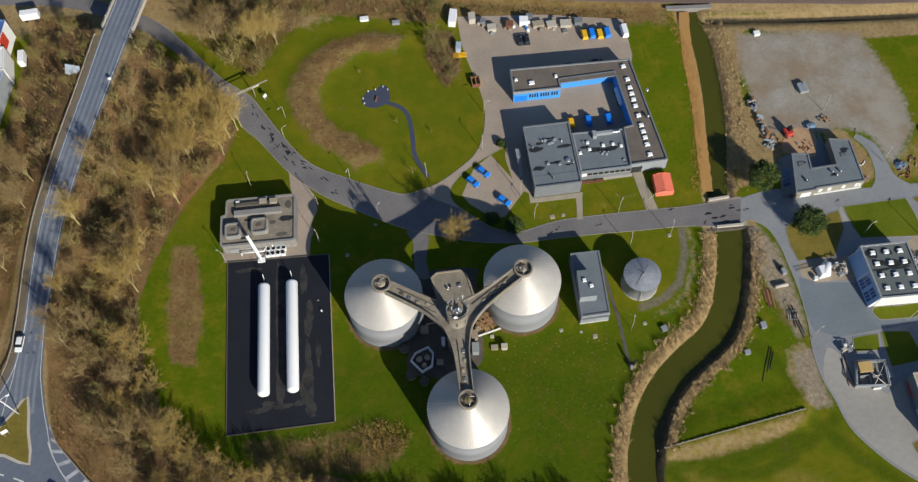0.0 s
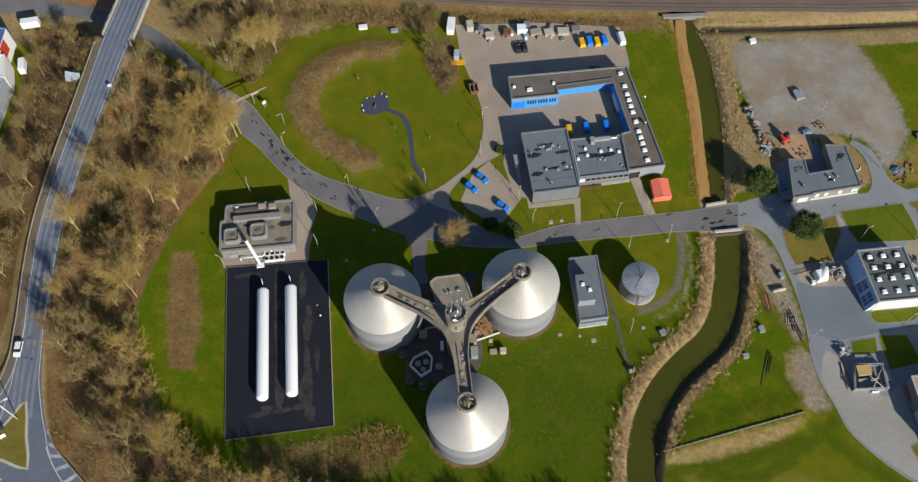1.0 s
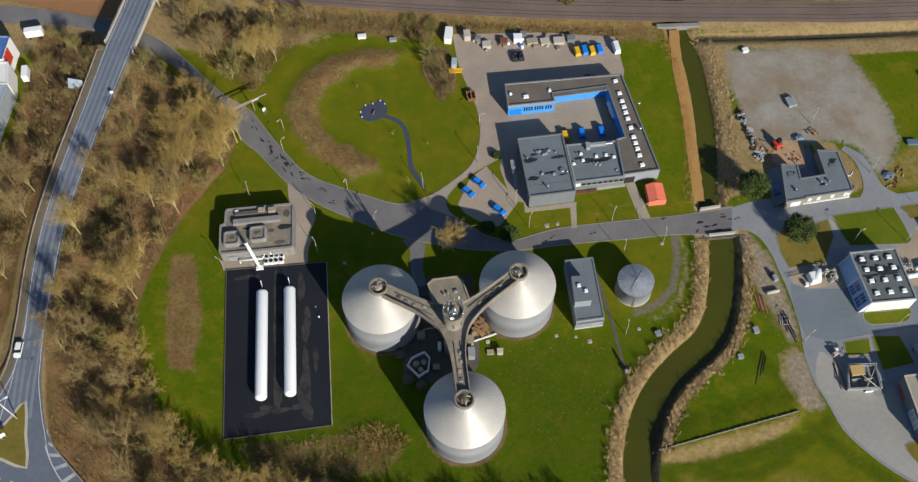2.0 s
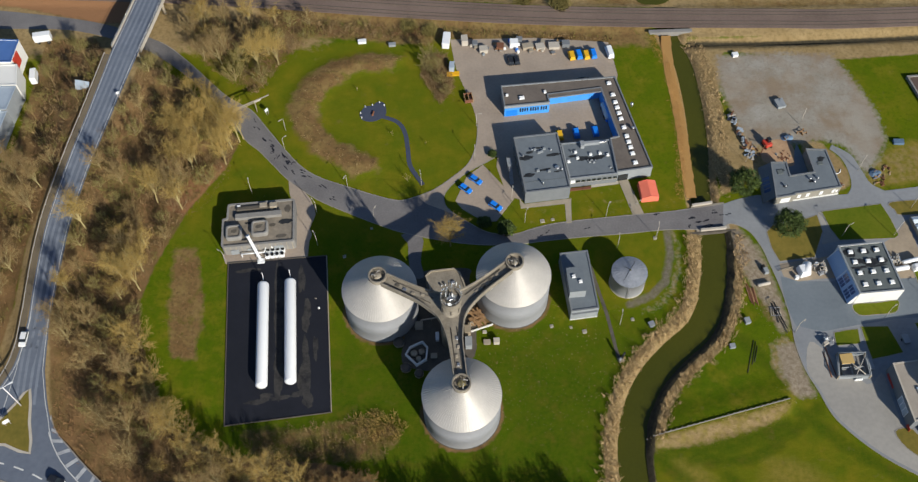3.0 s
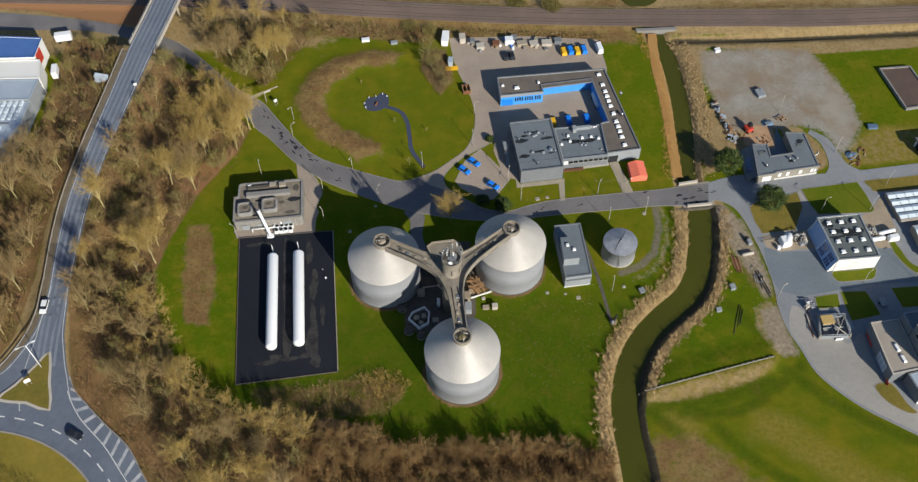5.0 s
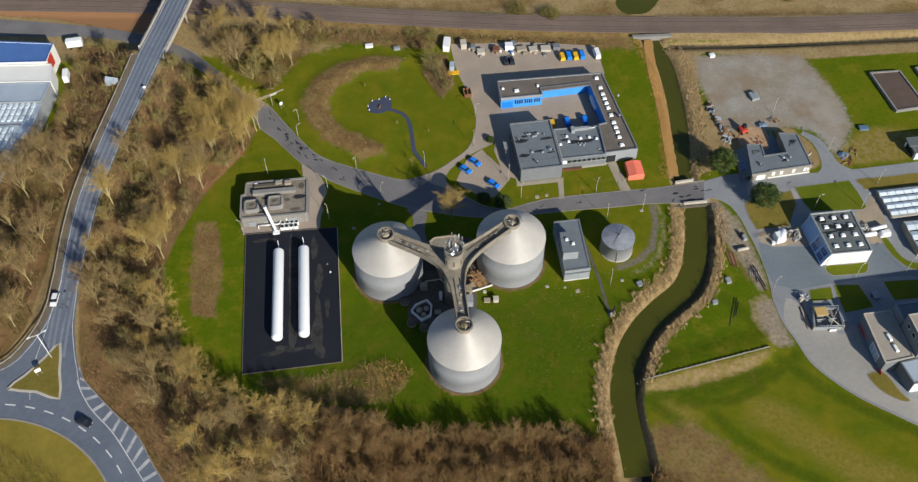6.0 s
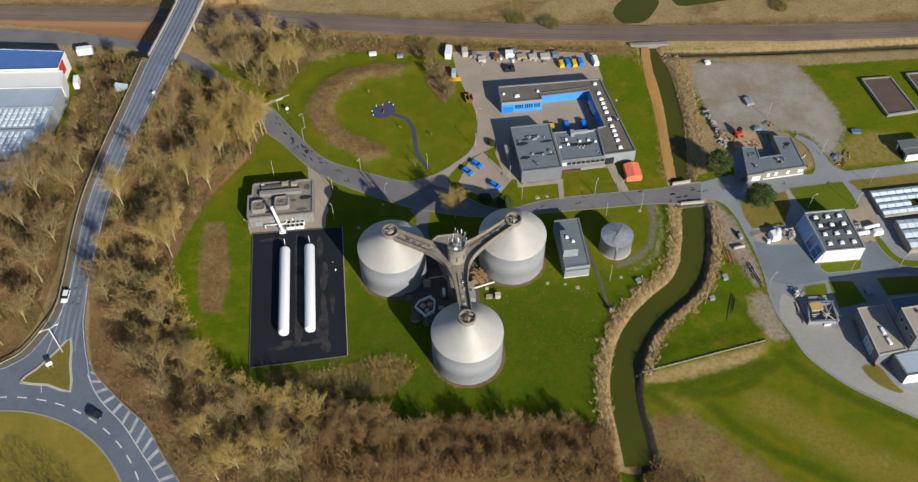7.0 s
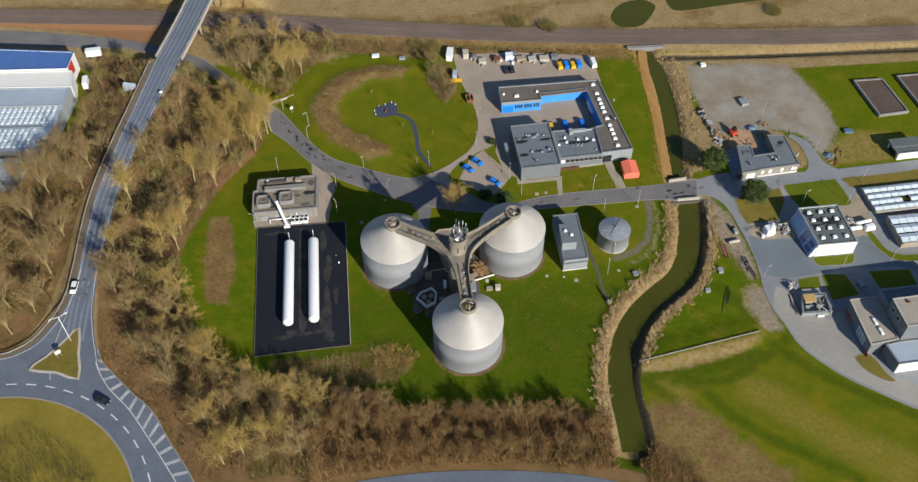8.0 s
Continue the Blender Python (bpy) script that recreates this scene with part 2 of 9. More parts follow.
    "shrub_dark": material("dark_shrub_twigs", (0.13, 0.105, 0.04), (0.055, 0.048, 0.02), 0.95, coarse=0.09, fine=0.35, island=0.5, bump=0.0),
    "worn_line": material("worn_road_paint", (0.44, 0.45, 0.46), (0.25, 0.26, 0.28), 0.85, coarse=0.3, fine=1.5, spread=0.3),
    "damp": material("damp_roof_patch", (0.012, 0.013, 0.015), (0.03, 0.032, 0.034), 0.6, coarse=0.6, fine=2.0, spread=0.3, bump=0.0),
    "lab_blue": material("blue_grey_cladding", (0.30, 0.44, 0.66), (0.25, 0.37, 0.56), 0.6, coarse=0.4, bump=0.02),
    "pane_blue": material("deep_blue_glass", (0.035, 0.075, 0.20), (0.03, 0.06, 0.16), 0.15, bump=0.0, spec=0.6),
    "litter": material("fallen_leaves", (0.42, 0.33, 0.17), (0.25, 0.17, 0.08), 0.95, island=0.6, bump=0.0),
    "brush_rust": material("rusty_undergrowth", (0.28, 0.155, 0.072), (0.145, 0.08, 0.038), 0.95, coarse=0.09, fine=0.35, spread=0.5, island=0.4, bump=0.0),
    "brush_olive": material("olive_undergrowth", (0.22, 0.185, 0.05), (0.10, 0.09, 0.025), 0.95, coarse=0.09, fine=0.35, spread=0.5, island=0.4, bump=0.0),
    "brush": material("undergrowth", (0.30, 0.20, 0.10), (0.175, 0.12, 0.056), 0.95, coarse=0.09, fine=0.35, spread=0.45, island=0.5, bump=0.0),
    "reed": material("dry_reeds", (0.54, 0.39, 0.21), (0.36, 0.25, 0.125), 0.9, coarse=0.15, fine=0.8, island=0.6, bump=0.0),
    "reed_rust": material("rusty_reeds", (0.60, 0.34, 0.115), (0.36, 0.20, 0.065), 0.9, coarse=0.15, fine=0.8, island=0.6, bump=0.0),
    "concrete_grey": material("grey_concrete", (0.25, 0.24, 0.225), (0.175, 0.165, 0.155), 0.9, coarse=0.3),
    "rough_grass": material("rough_grass", (0.21, 0.155, 0.035), (0.11, 0.10, 0.02), 0.95, coarse=0.1, fine=0.8, bump=0.4, spread=0.4, spec=0.1),
    "hopper": material("yellow_board", (0.50, 0.34, 0.13), (0.40, 0.27, 0.10), 0.8),
    "wall_blue": material("pale_blue_cladding", (0.74, 0.77, 0.80), (0.66, 0.69, 0.73), 0.7, coarse=0.4),
    "asphalt_worn": material("worn_wheel_track", (0.19, 0.215, 0.26), (0.125, 0.145, 0.18), 0.7, fine=0.8, coarse=0.15, spread=0.4),
    "asphalt_grey": material("grey_yard_asphalt", (0.169, 0.195, 0.216), (0.125, 0.146, 0.166), 0.9, fine=1.0, coarse=0.08, spread=0.4),
    "leaf": material("evergreen_leaves", (0.078, 0.112, 0.020), (0.030, 0.050, 0.012), 0.7, coarse=0.3, fine=1.5, island=0.6, bump=0.0),
    "line": material("road_paint", (0.62, 0.62, 0.60), (0.48, 0.48, 0.46), 0.8, fine=2.0),
    "play": material("rubber_play_surface", (0.055, 0.065, 0.10), (0.04, 0.05, 0.08), 0.9, coarse=0.3),
    "ballast": material("rail_ballast", (0.20, 0.145, 0.118), (0.12, 0.085, 0.07), 0.95, coarse=0.06, fine=1.5, spread=0.4),
    "sludge": material("sludge_bed", (0.115, 0.078, 0.062), (0.075, 0.052, 0.043), 0.9, coarse=0.3),
    "iron": material("black_iron", (0.02, 0.02, 0.02), None, 0.6),
    "glasshouse": material("cover_panel", (0.60, 0.66, 0.70), (0.48, 0.55, 0.60), 0.25, coarse=0.3, bump=0.0, spec=0.6),
    "blue_roof": material("blue_roof", (0.075, 0.16, 0.39), (0.055, 0.12, 0.31), 0.6, coarse=0.3),
    "steel_roof": material("pale_steel_roof", (0.36, 0.42, 0.49), (0.275, 0.325, 0.385), 0.6, coarse=0.2),
}


# ---- builders ----
def curve(pts, n=5, closed=False):
    """A smooth line through plan points."""
    p = [Vector(q).to_3d() if len(q) == 2 else Vector(q) for q in pts]
    out, k = [], len(p)
    for i in range(k if closed else k - 1):
        a, b, c, d = (p[(i + j) % k] if closed else p[max(0, min(k - 1, i + j))] for j in (-1, 0, 1, 2))
        for s in range(n):
            t = s / n
            out.append(0.5 * (2 * b + (c - a) * t + (2 * a - 5 * b + 4 * c - d) * t * t + (3 * b - a - 3 * c + d) * t ** 3))
    if not closed:
        out.append(p[-1])
    return out


def origin(ob):
    v = Vector()
    while ob:
        v, ob = v + ob.location, ob.parent
    return v


def thing(name, label, category, at=(0, 0, 0), group="", kind=""):
    ob = new(name)
    ob.location = at
    return tagged(ob, label, category, group, kind)


def finish(name, bm, mat):
    me = bpy.data.meshes.new(name)
    bmesh.ops.recalc_face_normals(bm, faces=bm.faces)
    bm.to_mesh(me)
    bm.free()
    me.materials.append(M[mat])
    return me


def part(name, bm, mat, parent, label=""):
    """Links bm, drawn in world places, as one mesh under a thing or a part."""
    bmesh.ops.translate(bm, vec=-origin(parent), verts=bm.verts)
    ob = new(name, finish(name, bm, mat))
    ob.parent = parent
    return tagged(ob, label)


def solid(name, bm, mat, label, category, kind="", group=""):
    return tagged(new(name, finish(name, bm, mat)), label, category, group, kind)


def prism(bm, pts, z0, z1, top=True, bottom=True):
    lo = [bm.verts.new((p[0], p[1], z0)) for p in pts]
    hi = [bm.verts.new((p[0], p[1], z1)) for p in pts]
    k = len(pts)
    for i in range(k):
        bm.faces.new((lo[i], lo[(i + 1) % k], hi[(i + 1) % k], hi[i]))
    if top:
        bm.faces.new(hi)
    if bottom:
        bm.faces.new(lo[::-1])
    return bm


def frame_of(p, q):
    """Unit way along p to q and its right-hand normal (outwards for a line that runs anticlockwise round a house)."""
    d = (Vector(q[:2]) - Vector(p[:2])).normalized()
    return d, Vector((d.y, -d.x))


def bar(bm, p, q, s0, s1, z0, z1, out0, out1):
    """A box along the line p-q, from s0 to s1 metres on it, standing out from out0 to out1."""
    d, nrm = frame_of(p, q)
    a = Vector(p[:2])
    pts = [a + d * s + nrm * o for s, o in ((s0, out0), (s0, out1), (s1, out1), (s1, out0))]
    return prism(bm, pts, z0, z1)


def box(bm, cx, cy, z0, sx, sy, sz, turn=0.0, taper=1.0):
    c, s = math.cos(radians(turn)), math.sin(radians(turn))

    def ring(k):
        return [(cx + c * x * k - s * y * k, cy + s * x * k + c * y * k) for x, y in ((-sx / 2, -sy / 2), (sx / 2, -sy / 2), (sx / 2, sy / 2), (-sx / 2, sy / 2))]
    lo = [bm.verts.new((*p, z0)) for p in ring(1)]
    hi = [bm.verts.new((*p, z0 + sz)) for p in ring(taper)]
    for i in range(4):
        bm.faces.new((lo[i], lo[(i + 1) % 4], hi[(i + 1) % 4], hi[i]))
    bm.faces.new(hi), bm.faces.new(lo[::-1])
    return bm


def bevelled(bm, width, segments=1):
    bmesh.ops.recalc_face_normals(bm, faces=bm.faces)
    bmesh.ops.bevel(bm, geom=bm.edges[:], offset=width, segments=segments, affect="EDGES")
    return bm


def lathe(bm, cx, cy, profile, n=24, smooth=True, cap=True):
    """Turns a profile of (radius, z) round an upright axis."""
    rings = []
    for r, z in profile:
        rings.append([bm.verts.new((cx + r * math.cos(2 * math.pi * i / n), cy + r * math.sin(2 * math.pi * i / n), z)) for i in range(n)])
    for a, b in zip(rings, rings[1:]):
        for i in range(n):
            bm.faces.new((a[i], a[(i + 1) % n], b[(i + 1) % n], b[i])).smooth = smooth
    if cap:
        bm.faces.new(rings[-1]), bm.faces.new(rings[0][::-1])
    return bm


def tube(bm, p, q, r0, r1=None, n=6):
    p, q = Vector(p), Vector(q)
    r1 = r0 if r1 is None else r1
    w = (q - p).normalized()
    u = w.orthogonal().normalized()
    v = w.cross(u)
    a, b = ([bm.verts.new(c + (u * math.cos(2 * math.pi * i / n) + v * math.sin(2 * math.pi * i / n)) * r) for i in range(n)] for c, r in ((p, r0), (q, r1)))
    for i in range(n):
        bm.faces.new((a[i], a[(i + 1) % n], b[(i + 1) % n], b[i])).smooth = True
    bm.faces.new(a[::-1]), bm.faces.new(b)
    return bm


def polytube(bm, pts, r, n=6):
    for a, b in zip(pts, pts[1:]):
        tube(bm, a, b, r, r, n)
    return bm


def strip(bm, left, right, thick=0.0):
    """A sheet between two lines of as many points."""
    a, b = [bm.verts.new(p) for p in left], [bm.verts.new(p) for p in right]
    for i in range(len(a) - 1):
        bm.faces.new((a[i], a[i + 1], b[i + 1], b[i]))
    if thick:
        for row in (a, b):
            low = [bm.verts.new(v.co - Vector((0, 0, thick))) for v in row]
            for i in range(len(row) - 1):
                bm.faces.new((row[i], row[i + 1], low[i + 1], low[i]))
    return bm


def offset(line, d):
    out = []
    for i, p in enumerate(line):
        t = (line[min(i + 1, len(line) - 1)] - line[max(i - 1, 0)])
        t = Vector((t.x, t.y, 0)).normalized()
        out.append(p + Vector((t.y, -t.x, 0)) * d)
    return out


def ribbon(bm, line, width, thick=0.0):
    return strip(bm, offset(line, -width / 2), offset(line, width / 2), thick)


def kerb(line, z=0.0, width=0.2, high=0.1, closed=False):
    bm = bmesh.new()
    line = list(line) + ([line[0]] if closed else [])
    up = [Vector((p.x, p.y, p.z + z + high)) for p in line]
    strip(bm, offset(up, -width / 2), offset(up, width / 2), high + 0.05)
    return bm


# ---- the lie of the land ----
CANAL = curve([(72.6, 196), (74.2, 186), (76.0, 178), (76.5, 164), (75.6, 147), (73.0, 126), (74.5, 116.4), (74.2, 110), (72.6, 101.3), (69.7, 91.8), (65.4, 85.0),
               (58.6, 79.4), (52.2, 73.1), (47.6, 66.0), (44.7, 57.9), (43.4, 48.3), (43.9, 38.0), (44.2, 29.5)], 6)
RISE = [(20, 0.3), (60, 0.6), (90, 1.3), (120, 2.6), (145, 4.6), (168, 6.4), (185, 7.4), (260, 7.4)]     # height of the highway, by y
HIGHWAY = curve([(-106.6, 55, 0), (-109.6, 66, 0), (-110.7, 80, 0), (-110.8, 94, 0), (-110.9, 108, 0), (-110.6, 122, 0), (-109.1, 134, 0), (-106.8, 147, 0), (-102.7, 166, 0),
                 (-99.2, 183, 0), (-95.2, 202, 0), (-91.6, 222, 0), (-87.6, 250, 0)], 6)
WIDTH_AT, WIDTHS = [50, 66, 80, 95, 110, 140, 165, 185, 230], [15, 13.2, 8.0, 5.9, 6.7, 7.1, 7.6, 8.5, 8.5]


def rise(y):
    return float(np.interp(y, [a for a, _ in RISE], [b for _, b in RISE]))


def highway_width(y):
    return float(np.interp(y, WIDTH_AT, WIDTHS))


def inside(px, py, poly):
    """Signed distance to a polygon in plan, positive inside."""
    best, odd = np.full(px.shape, 1e9), np.zeros(px.shape, bool)
    k = len(poly)
    for i in range(k):
        (ax, ay), (bx, by) = poly[i][:2], poly[(i + 1) % k][:2]
        dx, dy = bx - ax, by - ay
        t = np.clip(((px - ax) * dx + (py - ay) * dy) / (dx * dx + dy * dy + 1e-9), 0, 1)
        best = np.minimum(best, np.hypot(px - ax - t * dx, py - ay - t * dy))
        if ay != by:
            odd ^= ((ay > py) != (by > py)) & (px < (bx - ax) * (py - ay) / (by - ay) + ax)
    return np.where(odd, best, -best)


def from_line(px, py, line):
    best, where = np.full(px.shape, 1e9), np.zeros(px.shape)
    for i in range(len(line) - 1):
        (ax, ay), (bx, by) = line[i][:2], line[i + 1][:2]
        dx, dy = bx - ax, by - ay
        t = np.clip(((px - ax) * dx + (py - ay) * dy) / (dx * dx + dy * dy + 1e-9), 0, 1)
        d = np.hypot(px - ax - t * dx, py - ay - t * dy)
        where = np.where(d < best, ay + t * dy, where)
        best = np.minimum(best, d)
    return best, where


def smooth(x, lo, hi):
    t = np.clip((x - lo) / (hi - lo), 0, 1)
    return t * t * (3 - 2 * t)


def wood(px, py):
    """The wooded land west, north and south of the works: positive inside."""
    east = inside(px, py, [(-104, 72), (-101, 62), (-93, 54), (-80, 40), (-68, 20), (-36, 24.5), (-18, 27), (0, 27.4), (20, 26), (38, 22.5), (38.5, 39), (20, 43), (-14, 43), (-30, 52), (-44, 54), (-57, 55), (-73, 64),
                           (-83, 88), (-85, 100), (-82, 112), (-75, 129.5), (-65, 144.5), (-62, 154), (-70, 165), (-82, 178), (-92, 186), (-95, 175), (-104, 145), (-107, 120), (-108, 95)])
    west = inside(px, py, [(-126, 70), (-121, 80), (-119, 100), (-119, 118), (-116, 134), (-112, 150), (-107, 168), (-105, 186), (-112, 198), (-128, 198), (-130, 150), (-146, 138),
                           (-190, 136), (-190, 60), (-140, 64)])
    north = inside(px, py, [(-76, 184), (-68, 177), (-58, 170), (-48, 187), (-40, 195), (-5, 192), (0, 198), (-20, 200), (-80, 208), (-84, 196)])
    return east, west, north


MOUND = [(-48, 167), (-44, 177), (-37, 183.5), (-24, 187), (-12.5, 185), (-16, 181), (-27.7, 179.5), (-36, 173), (-39.4, 164), (-37, 157), (-32.6, 152.5), (-20.8, 145), (-20.5, 142),
         (-27, 139.2), (-40, 149), (-46, 158)]


GRID = []


def build_ground():
    xs = np.concatenate([[-2500, -1200, -600, -350, -260, -215], np.arange(-190, 195, 1.2), [215, 260, 350, 600, 1200, 2500]])
    ys = np.concatenate([[-2500, -1200, -600, -250, -100, -30, 0], np.arange(15, 245, 1.2), [260, 300, 360, 600, 1200, 2500]])
    X, Y = np.meshgrid(xs, ys)
    Z = np.zeros_like(X)
    d, where = from_line(X, Y, CANAL)
    half = np.where(where > 120, 1.9, 2.9)
    mid = np.interp(-Y, [-p.y for p in CANAL], [p.x for p in CANAL])
    steep = np.where((X > mid) & (where < 120), 1.3, 2.6)
    Z -= 1.7 * (1 - smooth(d, half - 0.3, half + steep))
    ditch, _ = from_line(X, Y, [(79, 187), (115, 186.5), (173, 187), (400, 190)])
    Z -= 1.3 * (1 - smooth(ditch, 0.6, 2.2))
    d, where = from_line(X, Y, HIGHWAY)
    top = np.interp(where, [a for a, _ in RISE], [b for _, b in RISE])
    w = np.interp(where, WIDTH_AT, WIDTHS) / 2 + 1.8
    gap = np.where((where > 187) & (where < 227), 0.0, 1.0)
    Z += gap * np.clip(top - np.clip(d - w, 0, None) / 2.7 - 0.12, 0, None) * (Y > 52)
    side_road, _ = from_line(X, Y, [(-170, 210), (-122, 205), (-106, 200), (-92, 193), (-81, 183.5), (-70, 171), (-60, 160)])
    Z = np.where(Z > 0, np.minimum(Z, np.clip((side_road - 4.6) * 1.1, 0, None)), Z)
    mound = inside(X, Y, MOUND)
    Z += 0.9 * smooth(mound, -3.0, 4.0)
    south_of = 55.4 + (X - 47.6) * 0.229 - Y
    along = smooth(X, 47.5, 49.5) * (1 - smooth(X, 85, 88))
    Z += 0.85 * along * np.where(south_of > 0, 1 - smooth(south_of, 0.2, 4.6), 1 - smooth(-south_of, 1.0, 9.0))
    rail = np.interp(X, [-400, -170, -113, -68, -13, 41, 105, 160, 400], [241, 222.6, 218.2, 213.6, 206, 200, 196, 194.6, 196])
    Z += 0.7 * (1 - smooth(np.abs(Y - rail), 4.0, 6.5)) * (np.abs(X - 73.5) > 4)
    e, wst, nth = wood(X, Y)
    inwood = np.maximum(np.maximum(e, wst), nth)
    bumps = np.sin(X * 0.31 + 1.3 * np.sin(Y * 0.17)) * np.sin(Y * 0.27 + np.sin(X * 0.23)) + 0.5 * np.sin(X * 0.83 + Y * 0.61)
    Z += 0.25 * bumps * smooth(inwood, 0, 4)
    GRID.extend((xs, ys, Z))
    me = bpy.data.meshes.new("ground")
    ny, nx = X.shape
    idx = np.arange(nx * ny).reshape(ny, nx)
    quads = np.stack([idx[:-1, :-1], idx[:-1, 1:], idx[1:, 1:], idx[1:, :-1]], -1).reshape(-1, 4)
    me.from_pydata(np.stack([X, Y, Z], -1).reshape(-1, 3).tolist(), [], quads.tolist())
    masks = {}
    canal, where = from_line(X, Y, CANAL)
    soft = lambda a: smooth(a, -1.5, 1.5)
    masks["soil"] = np.maximum(soft(np.maximum(e, wst)), 0.55 * smooth(nth, -3, 4))
    verge = soft(inside(X, Y, [(80, 117), (84.5, 113.6), (87.2, 104), (89.5, 90), (88, 83), (83, 88), (81.5, 97), (83, 106)])) * 0.55
    site = soft(inside(X, Y, [(82, 140), (82, 156), (92, 156), (100, 147), (106, 141), (105, 132), (93, 131)])) * 0.9
    roadside, _ = from_line(X, Y, [(-75, 6), (-50, 17.5), (-36, 22.5), (-18, 25.2), (0, 25.6), (18, 24.4), (34, 21.6), (46, 18)])
    masks["soil"] = np.maximum.reduce([masks["soil"], verge, 0.95 * (1 - smooth(roadside, 3.0, 5.5))])
    patch = inside(X, Y, [(-77.5, 117), (-71, 116.5), (-67.5, 100), (-67.6, 82), (-74.5, 82.5), (-77, 98)])
    south = inside(X, Y, [(-56, 62), (-33, 62.5), (-21, 65.5), (-13, 60), (-17.9, 53), (-33, 52), (-50, 54)])
    behind = inside(X, Y, [(-6, 186), (-7, 177), (-1, 165), (3, 172), (1, 186)])
    low = inside(X, Y, [(46, 43), (52, 44), (60.8, 44), (67, 38.6), (74, 30), (84, 20.6), (92, 8), (46, 8)])
    masks["scrub"] = np.maximum.reduce([0.5 * smooth(Y - rail, 4, 12), smooth(mound, -2.5, 2.0), soft(patch) * 0.9, soft(south) * 0.6, soft(behind), smooth(low, -4.0, 4.0) * 0.8,
                                        soft(inside(X, Y, [(-60, 203), (55, 191), (54, 188), (0, 194), (-5, 190), (-60, 198)]))])
    bank = np.where(where > 120, smooth(5.5 - canal, 0, 1.5), smooth(np.where((X > mid) & (Y < 56), 5.8, 8.5) - canal, 0, 2)) * (Y > 27) * (Y < 192)
    north = smooth(Y - rail, -9, -6) * (X > 76) + smooth(Y - rail, 3, 6)
    far_bank = inside(X, Y, [(78.5, 189), (80, 150), (79, 128), (86, 131), (90, 140), (85, 152), (85, 166), (89, 183), (126, 178), (175, 180), (175, 188)])
    masks["dry"] = np.clip(np.maximum.reduce([bank, np.clip(north, 0, 1), soft(inside(X, Y, [(48, 55.6), (63, 59.2), (86.6, 64.6), (83.6, 60.2), (78, 57.2), (62, 53.2), (49, 52)])) * 0.58,
                                              smooth(low, -4.0, 4.0) * 0.42, soft(far_bank)]), 0, 1)
    masks["gravel"] = smooth(inside(X, Y, [(87, 181), (103, 181.5), (123, 180), (127.5, 169), (131, 157), (131.2, 146), (127, 139), (122.5, 134), (119, 144.5), (112, 147), (103, 145.5), (98, 146), (91.4, 145.6), (88.6, 154), (86.0, 168)]), -3.2, 2.6)
    east_grass = inside(X, Y, [(113, 127.5), (142, 129.5), (180, 132), (180, 139), (150, 141), (131, 143), (122, 136)])
    masks["olive"] = np.clip(soft(inside(X, Y, [(48, 56), (84, 64), (91, 67), (100, 52), (115, 42), (140, 30), (300, -60), (46, -60)])) * 0.8 + soft(east_grass) * 0.5
                             + soft(inside(X, Y, [(36, 129), (48, 134), (56, 122), (36, 121)])) * 0.9 + soft(inside(X, Y, [(56, 134), (70, 128), (70, 124), (57, 123)])) * 0.9
                             + soft(inside(X, Y, [(40, 112), (40, 96), (46, 92), (56, 94), (60, 102), (61, 114), (50, 115.5)])) * 0.85
                             + soft(inside(X, Y, [(22, 126), (33, 127), (33, 121), (20, 119)])) * 0.9, 0, 1)
    trackd, _ = from_line(X, Y, [(62.8, 117.6), (63.6, 111), (62.8, 104), (60.4, 98), (56.6, 93.6), (51.5, 91.6)])
    masks["gravel"] = np.maximum(masks["gravel"], 0.30 * (1 - smooth(trackd, 0.2, 2.6)))
    masks["dry"] = np.maximum(masks["dry"], 0.45 * (1 - smooth(trackd, 0.2, 2.8)))
    masks["dry"] = np.maximum(masks["dry"], site * 0.75)
    dh, _ = from_line(X, Y, HIGHWAY)
    masks["dry"] = np.maximum(masks["dry"], 0.85 * (1 - smooth(dh - w, 2.0, 4.5)) * (Y > 52))
    ds, _ = from_line(X, Y, [(-175, 66), (-150, 64.6), (-130, 66), (-124.3, 67.9), (-120.3, 72.2), (-116.5, 81.5), (-115.9, 96)])
    masks["dry"] = np.maximum(masks["dry"], 0.85 * (1 - smooth(ds, 3.0, 6.0)))
    dm, _ = from_line(X, Y, [(-105, 74.5), (-101.7, 64.6), (-90.6, 52.5), (-84.3, 46.5), (-72.4, 28.4)])
    masks["dry"] = np.maximum(masks["dry"], 0.85 * (1 - smooth(dm, 3.0, 6.0)))
    masks["olive"] = np.maximum(masks["olive"], 0.72 * smooth(Y, 112, 128) * (Y < 192) * (1 - 0.75 * smooth(X, 46, 58)))
    masks["dry"] = np.maximum(masks["dry"], 0.7 * smooth(Y, 184, 194) * smooth(-X, 24, 46))
    masks["dry"] = np.maximum(masks["dry"], 0.9 * soft(inside(X, Y, [(-190, 196), (-135, 194), (-120, 200), (-100, 198), (-86, 200), (-86, 212), (-190, 222)])))
    masks["gravel"] = np.maximum(masks["gravel"], 0.36 * soft(inside(X, Y, [(82.8, 80), (88.6, 82.5), (91.2, 68), (86, 64.5), (83.4, 73)])))
